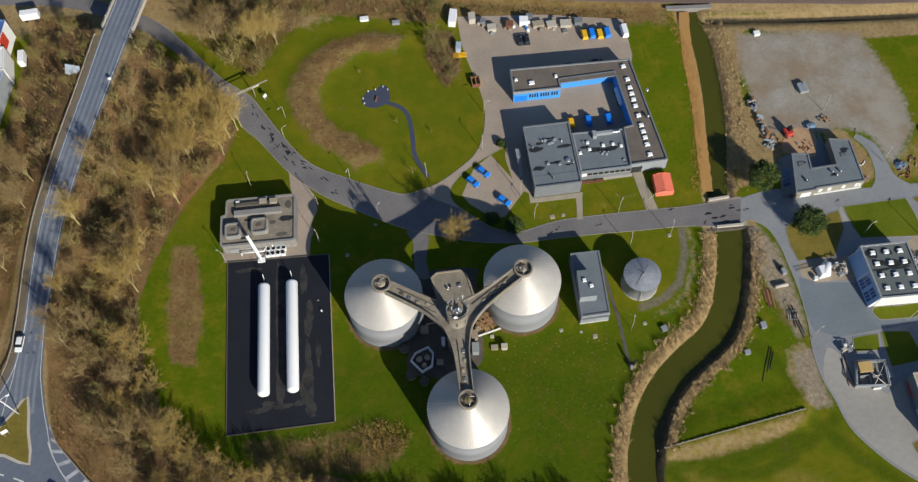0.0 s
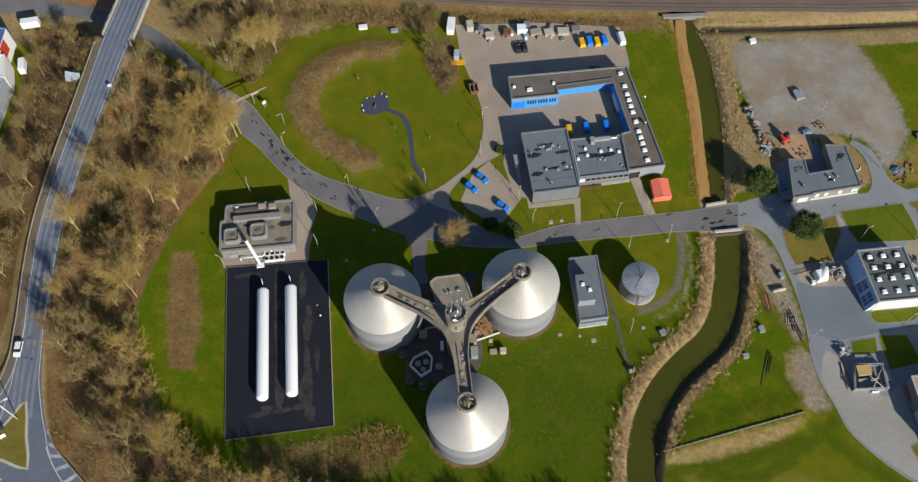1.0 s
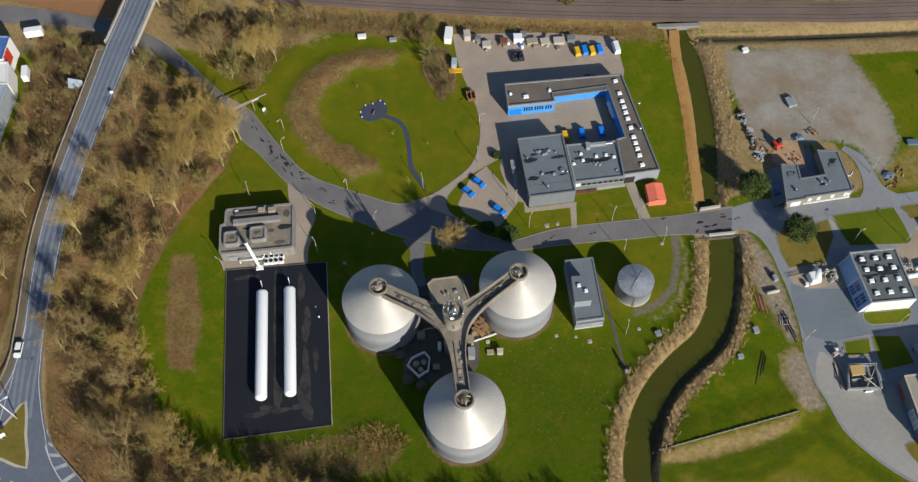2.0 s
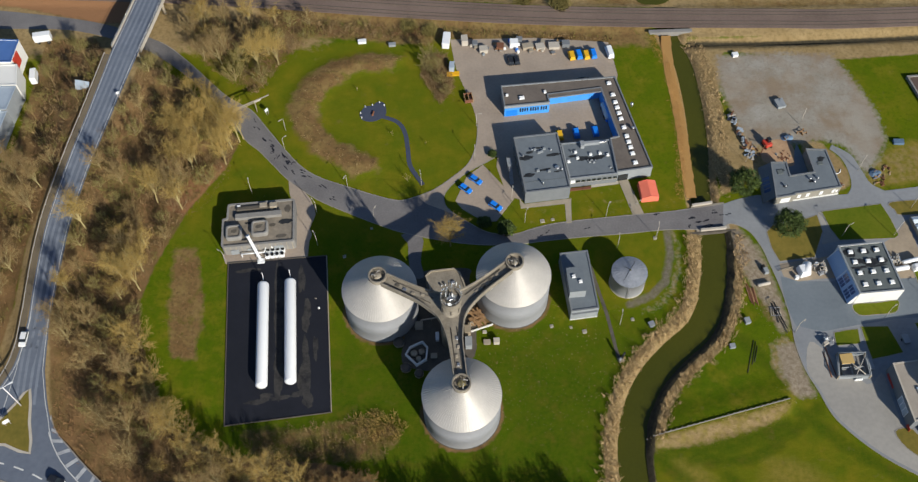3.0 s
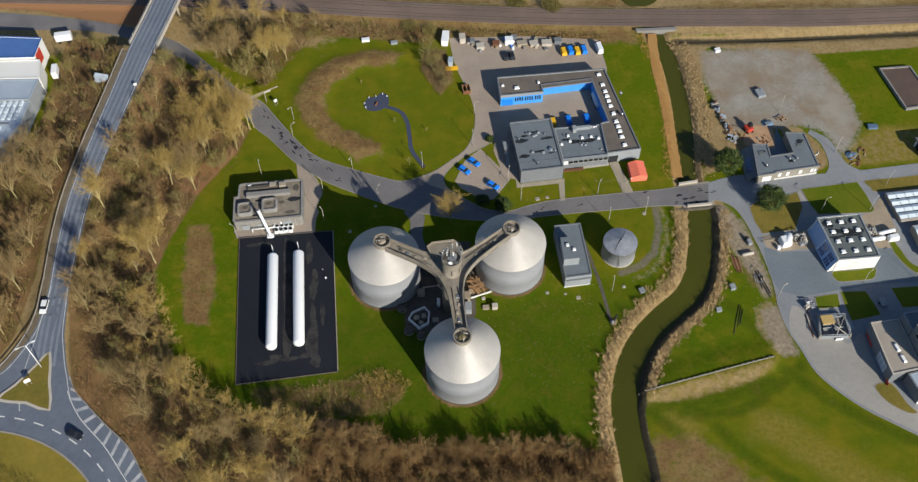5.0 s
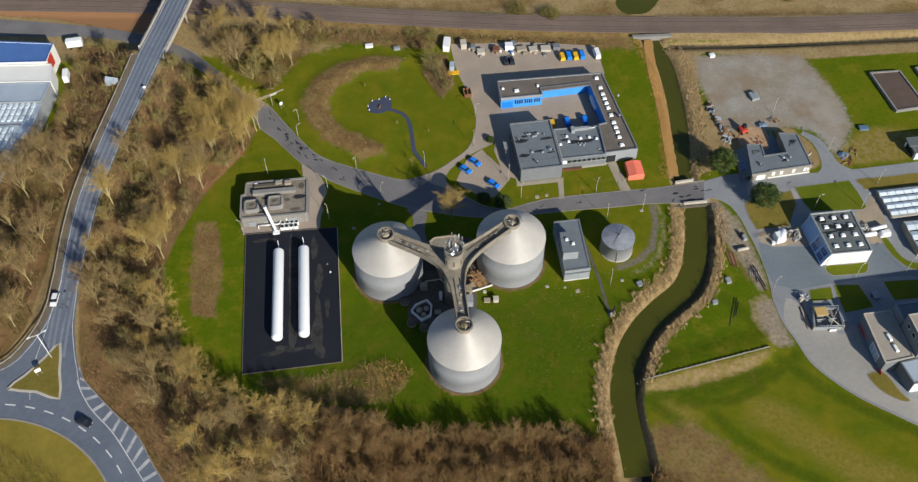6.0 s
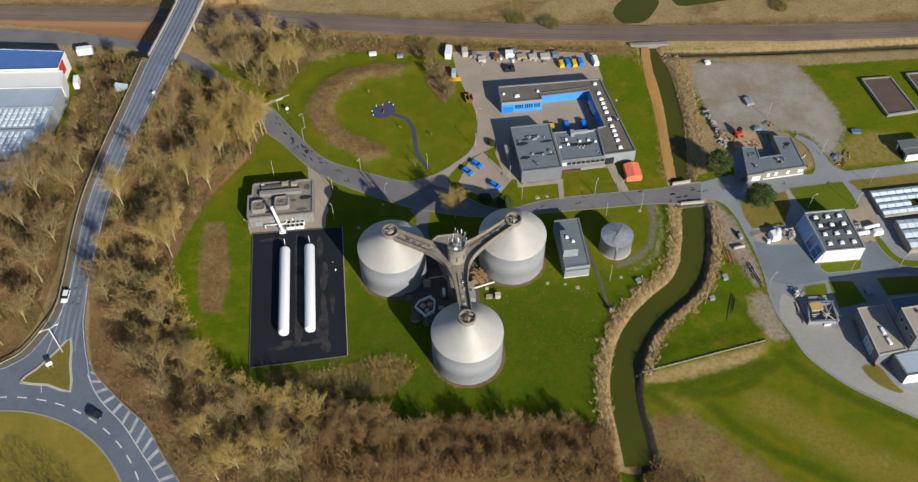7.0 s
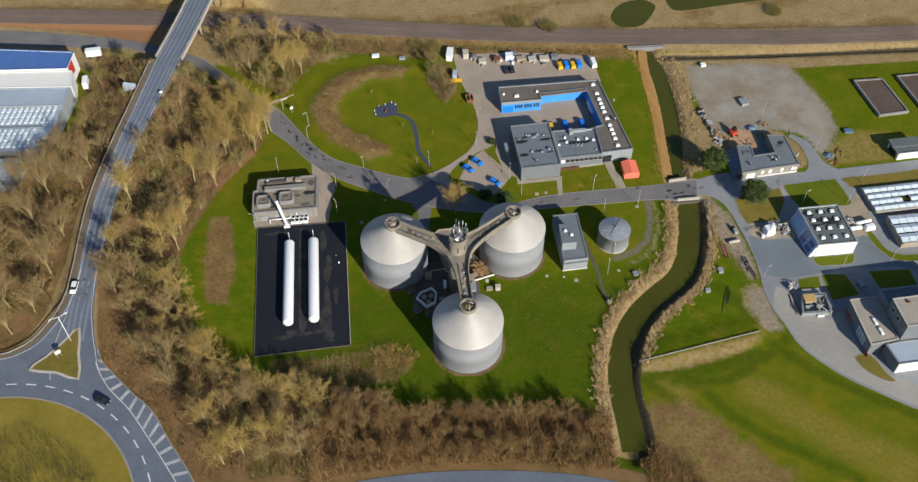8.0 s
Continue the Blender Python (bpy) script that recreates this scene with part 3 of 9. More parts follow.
    worn = [(112.8, 127.5), (117, 130), (117.5, 135), (116.2, 140), (112, 146), (106, 147), (105.5, 141.5), (111.4, 140.8)]
    masks["dry"] = np.maximum.reduce([masks["dry"], 0.85 * soft(inside(X, Y, worn)), 0.55 * soft(inside(X, Y, [(82.8, 81), (89, 84), (91.4, 68), (86, 64), (82, 73)])),
                                      0.42 * soft(inside(X, Y, [(122, 135.5), (131, 142), (136, 141), (134, 135.5), (124, 130.5)]))])
    masks["dry"] = np.maximum(masks["dry"], 0.44 * soft(inside(X, Y, [(119, 128.4), (150, 131), (168, 133), (168, 139), (140, 145), (131, 142), (124, 136)])))
    heath = soft(inside(X, Y, [(-230, 231), (-170, 226.5), (-100, 220), (-97, 204), (-112, 204), (-140, 212.5), (-175, 217.5), (-230, 221)]))
    masks["soil"] = np.maximum(masks["soil"], 0.85 * heath)
    rail_strip = smooth(Y - rail, -15, -10) * (1 - smooth(Y - rail, -4, -2)) * smooth(X, -64, -56) * (1 - smooth(X, 64, 70))
    masks["scrub"] = np.maximum(masks["scrub"], 0.95 * rail_strip)
    beyond = smooth(Y - rail, 4, 7) * (1 - smooth(Y - rail, 60, 90))
    blotch = np.sin(X * 0.061 + 1.2 * np.sin(Y * 0.13)) * np.sin(Y * 0.21 + 0.9 * np.sin(X * 0.09)) + 0.35 * np.sin(X * 0.19 + Y * 0.1)
    masks["scrub"] = np.where(beyond > 0.5, 0.75 * beyond * smooth(blotch, 0.05, 0.75), masks["scrub"])
    masks["scrub"] = np.maximum(masks["scrub"], 0.7 * beyond * (1 - smooth(Y - rail, 7, 12)) * smooth(np.sin(X * 0.05 + 2.0), -0.3, 0.5))
    hay = 0.75 * smooth(inside(X, Y, [(76, 50), (84, 48), (94, 40), (106, 31), (122, 22), (140, 8), (118, 6), (104, 20), (92, 30), (82, 38), (74, 44)]), -4, 3)
    hay = np.maximum(hay, 0.6 * smooth(inside(X, Y, [(52, 52), (60, 50), (64, 45), (60, 42), (52, 44)]), -2, 2))
    for cx, cy in ((-18.7, 94.8), (16.4, 97.5), (1.55, 64.5)):
        masks["soil"] = np.maximum(masks["soil"], 0.8 * (1 - smooth(np.hypot(X - cx, Y - cy), 10.0, 11.6)))
    hay = np.maximum(hay, 0.8 * soft(inside(X, Y, [(119, 128.4), (150, 131), (168, 133), (168, 139), (140, 146), (131, 143), (124, 136)])))
    hay = np.maximum(hay, 0.85 * soft(inside(X, Y, [(48, 55.6), (63, 59.2), (86.6, 64.6), (83.6, 60.2), (78, 57.2), (62, 53.2), (49, 52)])))
    masks["hay"] = hay
    for front in ([(36, 129), (48, 134), (56, 122), (36, 121)], [(56, 134), (70, 128), (70, 124), (57, 123)], [(22, 126), (33, 127), (33, 121), (20, 119)]):
        masks["dry"] = np.maximum(masks["dry"], 0.3 * soft(inside(X, Y, front)))
    for line in ([(-59, 165), (-48, 150), (-37, 139), (-20, 132)], [(-60, 155), (-46, 138), (-28, 126), (-11, 117)], [(18, 117), (49, 122), (72, 124)], [(27, 115), (62, 117)]):
        dl, _ = from_line(X, Y, line)
        masks["olive"] = np.maximum(masks["olive"], 0.6 * (1 - smooth(dl, 1.5, 6.0)))
    # shade of the steep east canal bank, put into the muddy ground colour
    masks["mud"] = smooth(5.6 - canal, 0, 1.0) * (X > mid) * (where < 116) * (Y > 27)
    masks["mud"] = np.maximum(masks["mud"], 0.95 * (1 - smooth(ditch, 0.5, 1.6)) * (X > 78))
    masks["track"] = 0.75 * (1 - smooth(from_line(X, Y, [(61.8, 116.6), (61.0, 108), (58.6, 100.2), (53.8, 95.8), (47.9, 93.6)])[0], 0.7, 2.0))
    masks["sand"] = np.maximum.reduce([0.85 * soft(inside(X, Y, [(85, 79.5), (90.4, 81), (91.4, 72), (92.6, 65), (87.6, 64.6), (84.8, 71)])),
                                       0.78 * soft(inside(X, Y, [(78.6, 117), (82.4, 116.6), (86.4, 110.6), (88, 104), (89.8, 92), (90, 84), (86.4, 83), (85, 90), (81.6, 97), (79.4, 106)])) * (canal > 4)])
    masks["rust"] = 0.75 * heath + soft(inside(X, Y, [(-80, 136), (-73.8, 143.2), (-66.8, 147), (-64, 143.5), (-69, 133), (-75, 127), (-82, 130)])) * 0.7
    lush = smooth(104 - Y, 0, 28) * smooth(X, -66, -54) * smooth(70 - X, 0, 20) * smooth(Y, -60, 20) * 0.75
    furrow = np.zeros_like(X)
    for line in ([(58, 50), (70, 53.5), (84, 56), (92, 62)], [(87, 61), (97, 51.6), (105, 45.6), (120, 37), (140, 26)], [(66, 45.6), (71.3, 38.2), (80, 31.1), (90.2, 25), (100, 18.2)], [(48, 51.4), (60.2, 52.4), (71.5, 54.4), (83.2, 58.2)], [(50, 50), (56, 44), (58, 34)], [(76, 82), (84, 72)], [(62, 49), (72, 49.5), (80, 53)]):
        dl, _ = from_line(X, Y, line)
        furrow = np.maximum(furrow, 0.85 * (1 - smooth(dl, 0.4, 3.6)))
    masks["lush"], masks["furrow"] = lush, furrow
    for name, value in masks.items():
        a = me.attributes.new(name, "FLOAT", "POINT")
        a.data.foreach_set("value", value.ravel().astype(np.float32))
    for p in me.polygons:
        p.use_smooth = True
    me.materials.append(M["ground"])
    return tagged(new("ground", me), "mown green grass, brown scrub and bare soil round the works", "ground", kind="structure")


ground = build_ground()

bm = bmesh.new()
ribbon(bm, [p + Vector((0, 0, -1.0)) for p in CANAL], 9.5)
solid("water", bm, "water", "murky olive-green water of a narrow canal", "water", "structure")
bm = bmesh.new()
prism(bm, curve([(63.5, 211.2), (66.2, 205), (74.1, 205.2), (79.9, 212.6), (81.4, 217.6), (76.6, 221), (68.3, 218.6)], 4, True), -0.5, 0.06)
solid("pond", bm, "water", "dark pond beyond the railway", "water", "structure")

bm = bmesh.new()
prism(bm, curve([(87, 216), (91.3, 213.4), (108.8, 216.2), (124, 218.6), (150, 223), (180, 230), (180, 238), (140, 231), (105, 226), (88, 223)], 3, True), -0.5, 0.06)
solid("far_canal", bm, "water", "dark canal winding away beyond the railway", "water", "structure")


# ---- roads ----
def flat(name, pts, z, mat, label, category="road", kind="structure"):
    return solid(name, prism(bmesh.new(), pts, z - 0.3, z), mat, label, category, kind)


B_UP = curve([(-170, 215), (-145.3, 211.6), (-122.7, 207.3), (-107.9, 203.1), (-91.2, 195.4), (-81.6, 186.9), (-71.9, 176.1), (-66.7, 170.8), (-59.4, 165.5), (-54.8, 159.2),
              (-48.8, 150.7), (-43.0, 143.5), (-37.5, 139.4), (-30.4, 136.2), (-21.6, 132.5), (-14.2, 130.2), (-9.0, 131.4)], 4)
B_LOW = curve([(-170, 205.3), (-143.6, 203.5), (-122, 202), (-105.9, 197.0), (-93.7, 191.0), (-80.8, 180.3), (-69.2, 167.2), (-60.8, 154.7), (-55.9, 149.8), (-51.0, 143.9), (-46.3, 138.5),
               (-38.1, 131.7), (-28.4, 126.3), (-18.1, 121.2), (-11.3, 118.6), (-1.2, 115.9), (8, 114.3), (18, 113.9), (27.6, 114.8), (39.6, 115.7), (49.8, 116.2), (61.9, 117.0), (71.5, 116.6), (77.5, 116.8)], 4)
LOOP_L = curve([(-9.0, 131.4), (-4, 133.6), (1.3, 137.6), (6.4, 142.6), (9.0, 149.5), (9.8, 157)], 4)
LOOP_R = curve([(15.2, 145.0), (11.8, 142.8), (4.6, 138.3), (-0.6, 132.6), (-1.0, 128.6), (1.0, 125.6), (6, 121.5), (11, 118.3), (17.6, 117.2), (24, 119.0), (31.5, 120.6), (48.9, 122.1), (62.8, 123.0),
                (71.6, 124.1), (79, 125.0)], 4)
works_road = solid("road", prism(bmesh.new(), B_UP + LOOP_L + LOOP_R + B_LOW[::-1], -0.25, 0.05), "asphalt", "grey-brown asphalt works road with dark repair patches", "road", "structure")
SE_L = curve([(77.5, 116.8), (79.4, 118.2), (82.0, 117.5), (85.0, 114.9), (87.2, 109.8), (88.2, 104.9), (89.3, 99.4), (90.1, 93), (90.4, 86.7), (90.1, 80), (91.0, 72.9), (93.1, 66.9), (95.3, 60.0), (99.5, 54.3), (105.4, 48.6), (112.6, 43.6),
              (120.5, 38.5), (134, 31.5), (152, 23)], 4)
NE_UP = curve([(79, 125.0), (84, 126.6), (90, 127.6), (94.5, 125.9), (110.4, 126.6), (124.6, 127.4), (140.5, 129.0), (165, 131.5), (190, 134)], 4)
solid("road", prism(bmesh.new(), SE_L + [Vector((190, 20, 0))] + NE_UP[::-1], -0.25, 0.046), "asphalt_pale", "pale worn asphalt of the eastern works yard", "road", "structure")
flat("yard", curve([(9.8, 157), (8.6, 164), (6.5, 171), (4.0, 180), (2.6, 192)], 3) + [Vector(p) for p in ((30, 191.5, 0), (53.2, 188.6, 0), (54.6, 175, 0), (53.0, 168, 0), (50.5, 146, 0), (20, 146, 0), (15.2, 145, 0))],
     0.054, "paving", "brownish paved service yard and courtyard", "yard")
flat("road", LOOP_L + LOOP_R[:22] + [Vector((-6, 128.5, 0))], 0.056, "paving", "brownish worn drive into the service yard")
flat("car_park", [(10.7, 141.9), (19.3, 129.7), (13.6, 121.9), (10.4, 121.6), (3.9, 126.5), (2.1, 129.4), (5.7, 137.8)], 0.058, "paving", "small brownish paved car park", "car park")
flat("pavement", [(15.2, 145.0), (19.8, 147.3), (21.9, 128.6), (19.3, 129.7), (16.4, 133.6), (14.6, 141.0)], 0.053, "paving", "paved strip along the office wall", "pavement")
flat("pavement", [(-46.6, 138.9), (-42.4, 135.4), (-40.0, 132.2), (-38.6, 129.0), (-38.1, 126.4), (-39.0, 123.6), (-39.6, 121.6), (-38.9, 119.6), (-39.6, 117.2), (-39.8, 112.2), (-62.6, 111.0), (-63.6, 113.6), (-63.2, 114.6), (-44, 116.2), (-44.8, 129.8), (-46.0, 134)], 0.05, "paving",
     "stained paving beside the boiler house", "pavement")
flat("pavement", [(20.6, 129.4), (21.9, 127.4), (35.6, 128.8), (35.4, 127.4), (34.9, 120.4), (33.4, 120.3), (33.6, 127.0), (20.8, 125.9)], 0.06, "concrete", "concrete slab path along the grey office building", "pavement")
flat("pavement", [(49.7, 135.5), (52.4, 135.9), (55.8, 122.6), (52.6, 122.3)], 0.062, "concrete", "concrete path from the building to the road", "pavement")
flat("pavement", [(41.8, 132.4), (49.9, 133.3), (49.8, 135.6), (41.7, 134.8)], 0.066, "concrete_pale", "pale concrete slab below the annex", "pavement")
# floor between the silos, darker than the other paving
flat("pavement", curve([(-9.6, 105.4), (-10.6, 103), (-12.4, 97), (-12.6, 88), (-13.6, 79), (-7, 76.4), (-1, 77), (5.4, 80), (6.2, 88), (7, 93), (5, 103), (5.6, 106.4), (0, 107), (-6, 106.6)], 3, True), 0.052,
     "concrete_dark", "dark concrete between the silos", "pavement")
flat("path", curve([(-13.6, 118.4), (-10.5, 118.9), (-7.6, 117.2), (-7.5, 115.0), (-8.0, 112.3), (-8.2, 108.8), (-7.4, 104.4), (-10.6, 104.4), (-11.4, 108.3), (-11.7, 112.5), (-11.8, 115.6)], 2, True), 0.06, "asphalt", "worn grey path to the silos", "path")
foot = curve([(38.7, 106), (40.1, 98), (41.6, 90.3), (42.8, 80.2), (43.4, 77.6)], 5)
solid("path", ribbon(bmesh.new(), [p + Vector((0, 0, 0.05)) for p in foot], 0.9, 0.1), "concrete_dark", "narrow dark footpath across the lawn", "path", "structure")
play_path = curve([(-19.6, 161.6), (-14.5, 159.0), (-12.3, 154.8), (-11.5, 148.9), (-11.0, 143.1), (-9.3, 139.2), (-7.2, 135.4)], 6)
solid("path", ribbon(bmesh.new(), [p + Vector((0, 0, 0.05)) for p in play_path], 1.3, 0.1), "play", "dark blue winding play path", "path", "structure")
flat("play_area", curve([(-26.1, 162.4), (-24.6, 165.4), (-22.2, 165.8), (-20.6, 167.2), (-18.6, 166.6), (-18.0, 163.6), (-18.6, 161.4), (-21.8, 159.6), (-25, 160.2)], 4, True), 0.06, "play", "dark blue rubber playground surface",
     "playground")

lane_l = curve([(113.9, 143.2), (116.6, 139.6), (117.6, 134.2), (117.0, 129.2), (114.6, 126.0)], 4)
lane_r = curve([(115.0, 144.6), (119.6, 140.8), (121.6, 134.6), (123.0, 130.2), (126.6, 127.4)], 4)
solid("road", strip(bmesh.new(), [p + Vector((0, 0, 0.05)) for p in lane_l], [p + Vector((0, 0, 0.05)) for p in lane_r], 0.2), "asphalt_pale", "narrow pale lane curving behind the villa", "road", "structure")

# tar-sealed cracks and patches
rt_rnd = random.Random(4)
WEST_PATCHES = ((-57.5, 159.0, 120, 3.0, 0.5), (-54.6, 154.4, 125, 4.0, 0.6), (-52.4, 151.6, 130, 3.4, 0.8), (-50.4, 147.6, 60, 2.2, 0.5), (-48.8, 148.9, 128, 4.4, 0.5),
        (-47.2, 145.4, 130, 3.6, 0.9), (-45.4, 145.6, 50, 3.0, 0.4), (-46.2, 142.4, 130, 4.0, 0.7), (-43.2, 141.8, 140, 3.0, 0.6), (-40.4, 139.6, 150, 4.2, 0.5), (-36.4, 136.0, 150, 3.2, 0.4), (-33.0, 131.4, 150, 2.4, 0.7),
        (-58.6, 161.8, 120, 2.0, 0.5), (-51.6, 149.0, 125, 2.6, 0.4))
EAST_PATCHES = ((59.0, 121.8, 5, 2.4, 0.7), (69.6, 121.0, 5, 3.0, 0.8), (72.6, 119.4, 10, 4.6, 0.9), (74.2, 118.2, 2, 5.0, 0.7), (75.6, 122.6, 5, 2.4, 0.9), (39.0, 118.2, 10, 2.0, 0.5),
        (27.0, 117.4, 15, 2.6, 0.6), (79, 121.4, 0, 3.0, 0.8), (68.2, 118.6, 80, 2.0, 0.4))
for x0, y0, a0, L0, w0 in WEST_PATCHES + EAST_PATCHES:
    for run in range(3):
        a = a0 + rt_rnd.uniform(-16, 16)
        c, s = math.cos(radians(a)), math.sin(radians(a))
        L, w = L0 * rt_rnd.uniform(0.3, 0.7), w0 * rt_rnd.uniform(0.45, 0.95)
        d = rt_rnd.uniform(-0.5, 0.5) * L0
        x, y = x0 + c * d - s * rt_rnd.uniform(-0.7, 0.7), y0 + s * d + c * rt_rnd.uniform(-0.7, 0.7)
        bm = bmesh.new()
        ring_v = []
        for k in range(14):
            t = 2 * math.pi * k / 14
            f = rt_rnd.uniform(0.55, 1.15)
            u, v = math.cos(t) * L / 2 * f, math.sin(t) * w / 2 * rt_rnd.uniform(0.4, 1.3)
            ring_v.append(bm.verts.new((x + c * u - s * v, y + s * u + c * v, 0.058 + 0.002 * run)))
        bm.faces.new(ring_v)
        part("tar_patch", bm, "bitumen", works_road, "dark tar patch")

# kerbs follow the edges of the roads
for line, z in ((B_UP[16:], 0.0), (B_LOW[20:], 0.0), (LOOP_L, 0.0), (LOOP_R, 0.0), (SE_L, 0.0)):
    solid("kerb", kerb(line, z), "kerb", "low pale kerb stones along the road", "kerb", "structure")


flat("yard", [(90.4, 100.6), (95, 98.9), (105, 98.4), (106.2, 107.6), (119, 108.6), (124, 109), (127.2, 104), (128.6, 96), (133, 90), (150, 87), (150, 80), (132, 86.6), (119, 86.4), (108, 85), (98, 83.4), (91.4, 85.4), (89.9, 92)], 0.054,
     "asphalt_grey", "blue-grey asphalt yard round the white building", "yard")


flat("yard", [(90.9, 104.6), (91.2, 100.6), (94.9, 98.8), (101.5, 99.4), (105.4, 99.4), (105.4, 106.4), (100.8, 105.8)], 0.06, "sandy", "sandy paving below the pipework", "yard")
flat("yard", [(119.4, 98.4), (127, 98.6), (130.6, 104), (130.0, 117.6), (125.4, 112.6), (119.0, 108.4)], 0.06, "sandy", "sandy paving behind the white building", "yard")


flat("yard", curve([(91.6, 73), (93.6, 67.4), (95.8, 60.4), (100.0, 54.8), (105.9, 49.1), (113, 44.2), (121, 39.2), (127, 38), (124, 45.6), (117.6, 48.6), (112.6, 55.6), (111.4, 64), (110.6, 71), (106, 68.0), (98.2, 77), (94, 80.6)], 3, True), 0.062, "yard_pale", "dusty pale yard below the loading frame", "yard")


def lawn(pts, label="small mown lawn inside low kerbs", n=3, mat="grass"):
    pts = curve(pts, n, True) if n else [Vector((x, y, 0)) for x, y in pts]
    solid("lawn", prism(bmesh.new(), pts, -0.2, 0.12), mat, label, "lawn", "structure")
    solid("kerb", kerb(pts, 0.03, closed=True), "kerb", "low pale kerb stones round a lawn", "kerb", "structure")


lawn([(89.5, 115), (91.5, 117.1), (97.2, 117.5), (104.9, 120.1), (105.3, 114.6), (102.9, 109.8), (101.1, 106.2), (91.2, 105.3), (89.8, 109.7)], "small dry olive-brown lawn inside low kerbs", 0, "rough_grass")
flat("path", [(105.5, 121.0), (106.2, 121.1), (107.2, 115.2), (109.0, 111.2), (104.0, 110.2), (105.6, 114.6), (105.2, 120.2)], 0.062, "yard_pale", "pale paved path between the lawns", "path")
lawn([(106.4, 121.2), (117, 122.4), (124, 123.1), (125.5, 117.9), (126.3, 112.4), (124.8, 111.4), (109.3, 111.4), (107.6, 115.3)], n=0)
lawn([(108, 91.1), (114.4, 91.4), (120.2, 91.9), (120.2, 90.1), (118.6, 88.2), (113.3, 87.8), (108.8, 87.9)], "strip of green lawn below the white building")
lawn([(100.9, 83.0), (104.4, 83.6), (107.6, 83.8), (107.2, 79.5), (104, 79.3), (100.7, 79.2)], n=0)
lawn([(108.4, 84.5), (112, 84.4), (115.7, 84.3), (116.8, 80.4), (117.7, 76.5), (113.4, 75.6), (109.1, 74.9), (108.6, 79.6)], n=0)
lawn([(123, 85), (129, 85.2), (135.5, 85.2), (135.8, 79.2), (130, 78.7), (124.4, 78.4), (123.6, 81.6)], n=0)
lawn([(126.5, 123.4), (135.9, 124.1), (146.4, 125.2), (165, 127.5), (165, 122.4), (144.7, 120.1), (129.4, 118.9), (127.4, 120.8)], "rough grass between the road and the basins", 3, "rough_grass")
lawn([(127.6, 103.6), (129.6, 98), (131.4, 93), (136, 90.8), (146, 91), (146, 88.6), (135, 88.4), (130.6, 90.6), (127.4, 97)], "grass verge round the basins")
lawn([(109.7, 55.1), (114.3, 55.5), (116.8, 49.6), (118.6, 47), (116, 47.1), (111.6, 50.5)], "wedge of worn grass by the hall", 3, "rough_grass")


# ---- the highway, its bridge and the roundabout ----
def raised(line, extra=0.0):
    return [Vector((p.x, p.y, rise(p.y) + extra)) for p in line]


def side(line, f):
    out = []
    for i, p in enumerate(line):
        t = line[min(i + 1, len(line) - 1)] - line[max(i - 1, 0)]
        t = Vector((t.x, t.y, 0)).normalized()
        out.append(p + Vector((t.y, -t.x, 0)) * f(p.y))
    return out


deck = raised(HIGHWAY)
bm = bmesh.new()
strip(bm, side(deck, lambda y: -highway_width(y) / 2), side(deck, lambda y: highway_width(y) / 2), 0.25)
highway = solid("highway", bm, "asphalt_blue", "blue-grey asphalt main road climbing to an overpass", "road", "structure")
CENTRE = (-124.8, 12.0)


def ring_pts(r, a0, a1, n, z):
    return [Vector((CENTRE[0] + r * math.cos(radians(a0 + (a1 - a0) * i / n)), CENTRE[1] + r * math.sin(radians(a0 + (a1 - a0) * i / n)), z)) for i in range(n + 1)]


bm = bmesh.new()
strip(bm, ring_pts(41.0, 0, 360, 90, 0.62), ring_pts(49.4, 0, 360, 90, 0.62), 0.6)
roundabout = solid("roundabout", bm, "asphalt_blue", "blue-grey asphalt roundabout with dashed white lane marks", "road", "structure")
bm = bmesh.new()
bm.faces.new([bm.verts.new(p) for p in ring_pts(41.1, 0, 360, 90, 0.70)[:-1]])
solid("roundabout_island", bm, "island_grass", "grassy roundabout island with bare shrubs", "lawn", "structure")
solid("kerb", kerb(ring_pts(41.0, 0, 360, 90, 0.62), 0.0, 0.5), "kerb", "pale kerb round the roundabout island", "kerb", "structure")
for i in range(26):
    mid = 7.0 * i - 8.2
    part("lane_dash", strip(bmesh.new(), ring_pts(44.95, mid - 1.8, mid + 1.8, 3, 0.632), ring_pts(45.3, mid - 1.8, mid + 1.8, 3, 0.632)), "line", roundabout, "white dashed lane mark")
# hatched margin between the roundabout and the outer lane
margin = curve([(-105.6, 80, 0.61), (-105.0, 74.5, 0.61), (-101.7, 64.6, 0.61), (-96.4, 58.4, 0.61), (-90.6, 52.5, 0.61), (-84.3, 46.5, 0.61), (-78.8, 37.7, 0.61), (-72.4, 28.4, 0.61), (-68, 20, 0.61)], 5)
inner_line = curve([(-106.9, 80, 0.61), (-106.0, 74.5, 0.61), (-103.4, 64.6, 0.61), (-98.4, 55.6, 0.61), (-90.8, 47.5, 0.61), (-85.2, 39.9, 0.61), (-80.8, 33.8, 0.61), (-75.6, 26.1, 0.61), (-72, 20, 0.61)], 5)
solid("road", strip(bmesh.new(), margin, [p.lerp(Vector((CENTRE[0], CENTRE[1], 0.61)), 0.13) for p in inner_line], 0.6), "asphalt_blue", "blue-grey asphalt margin with white slanted bars", "road", "structure")
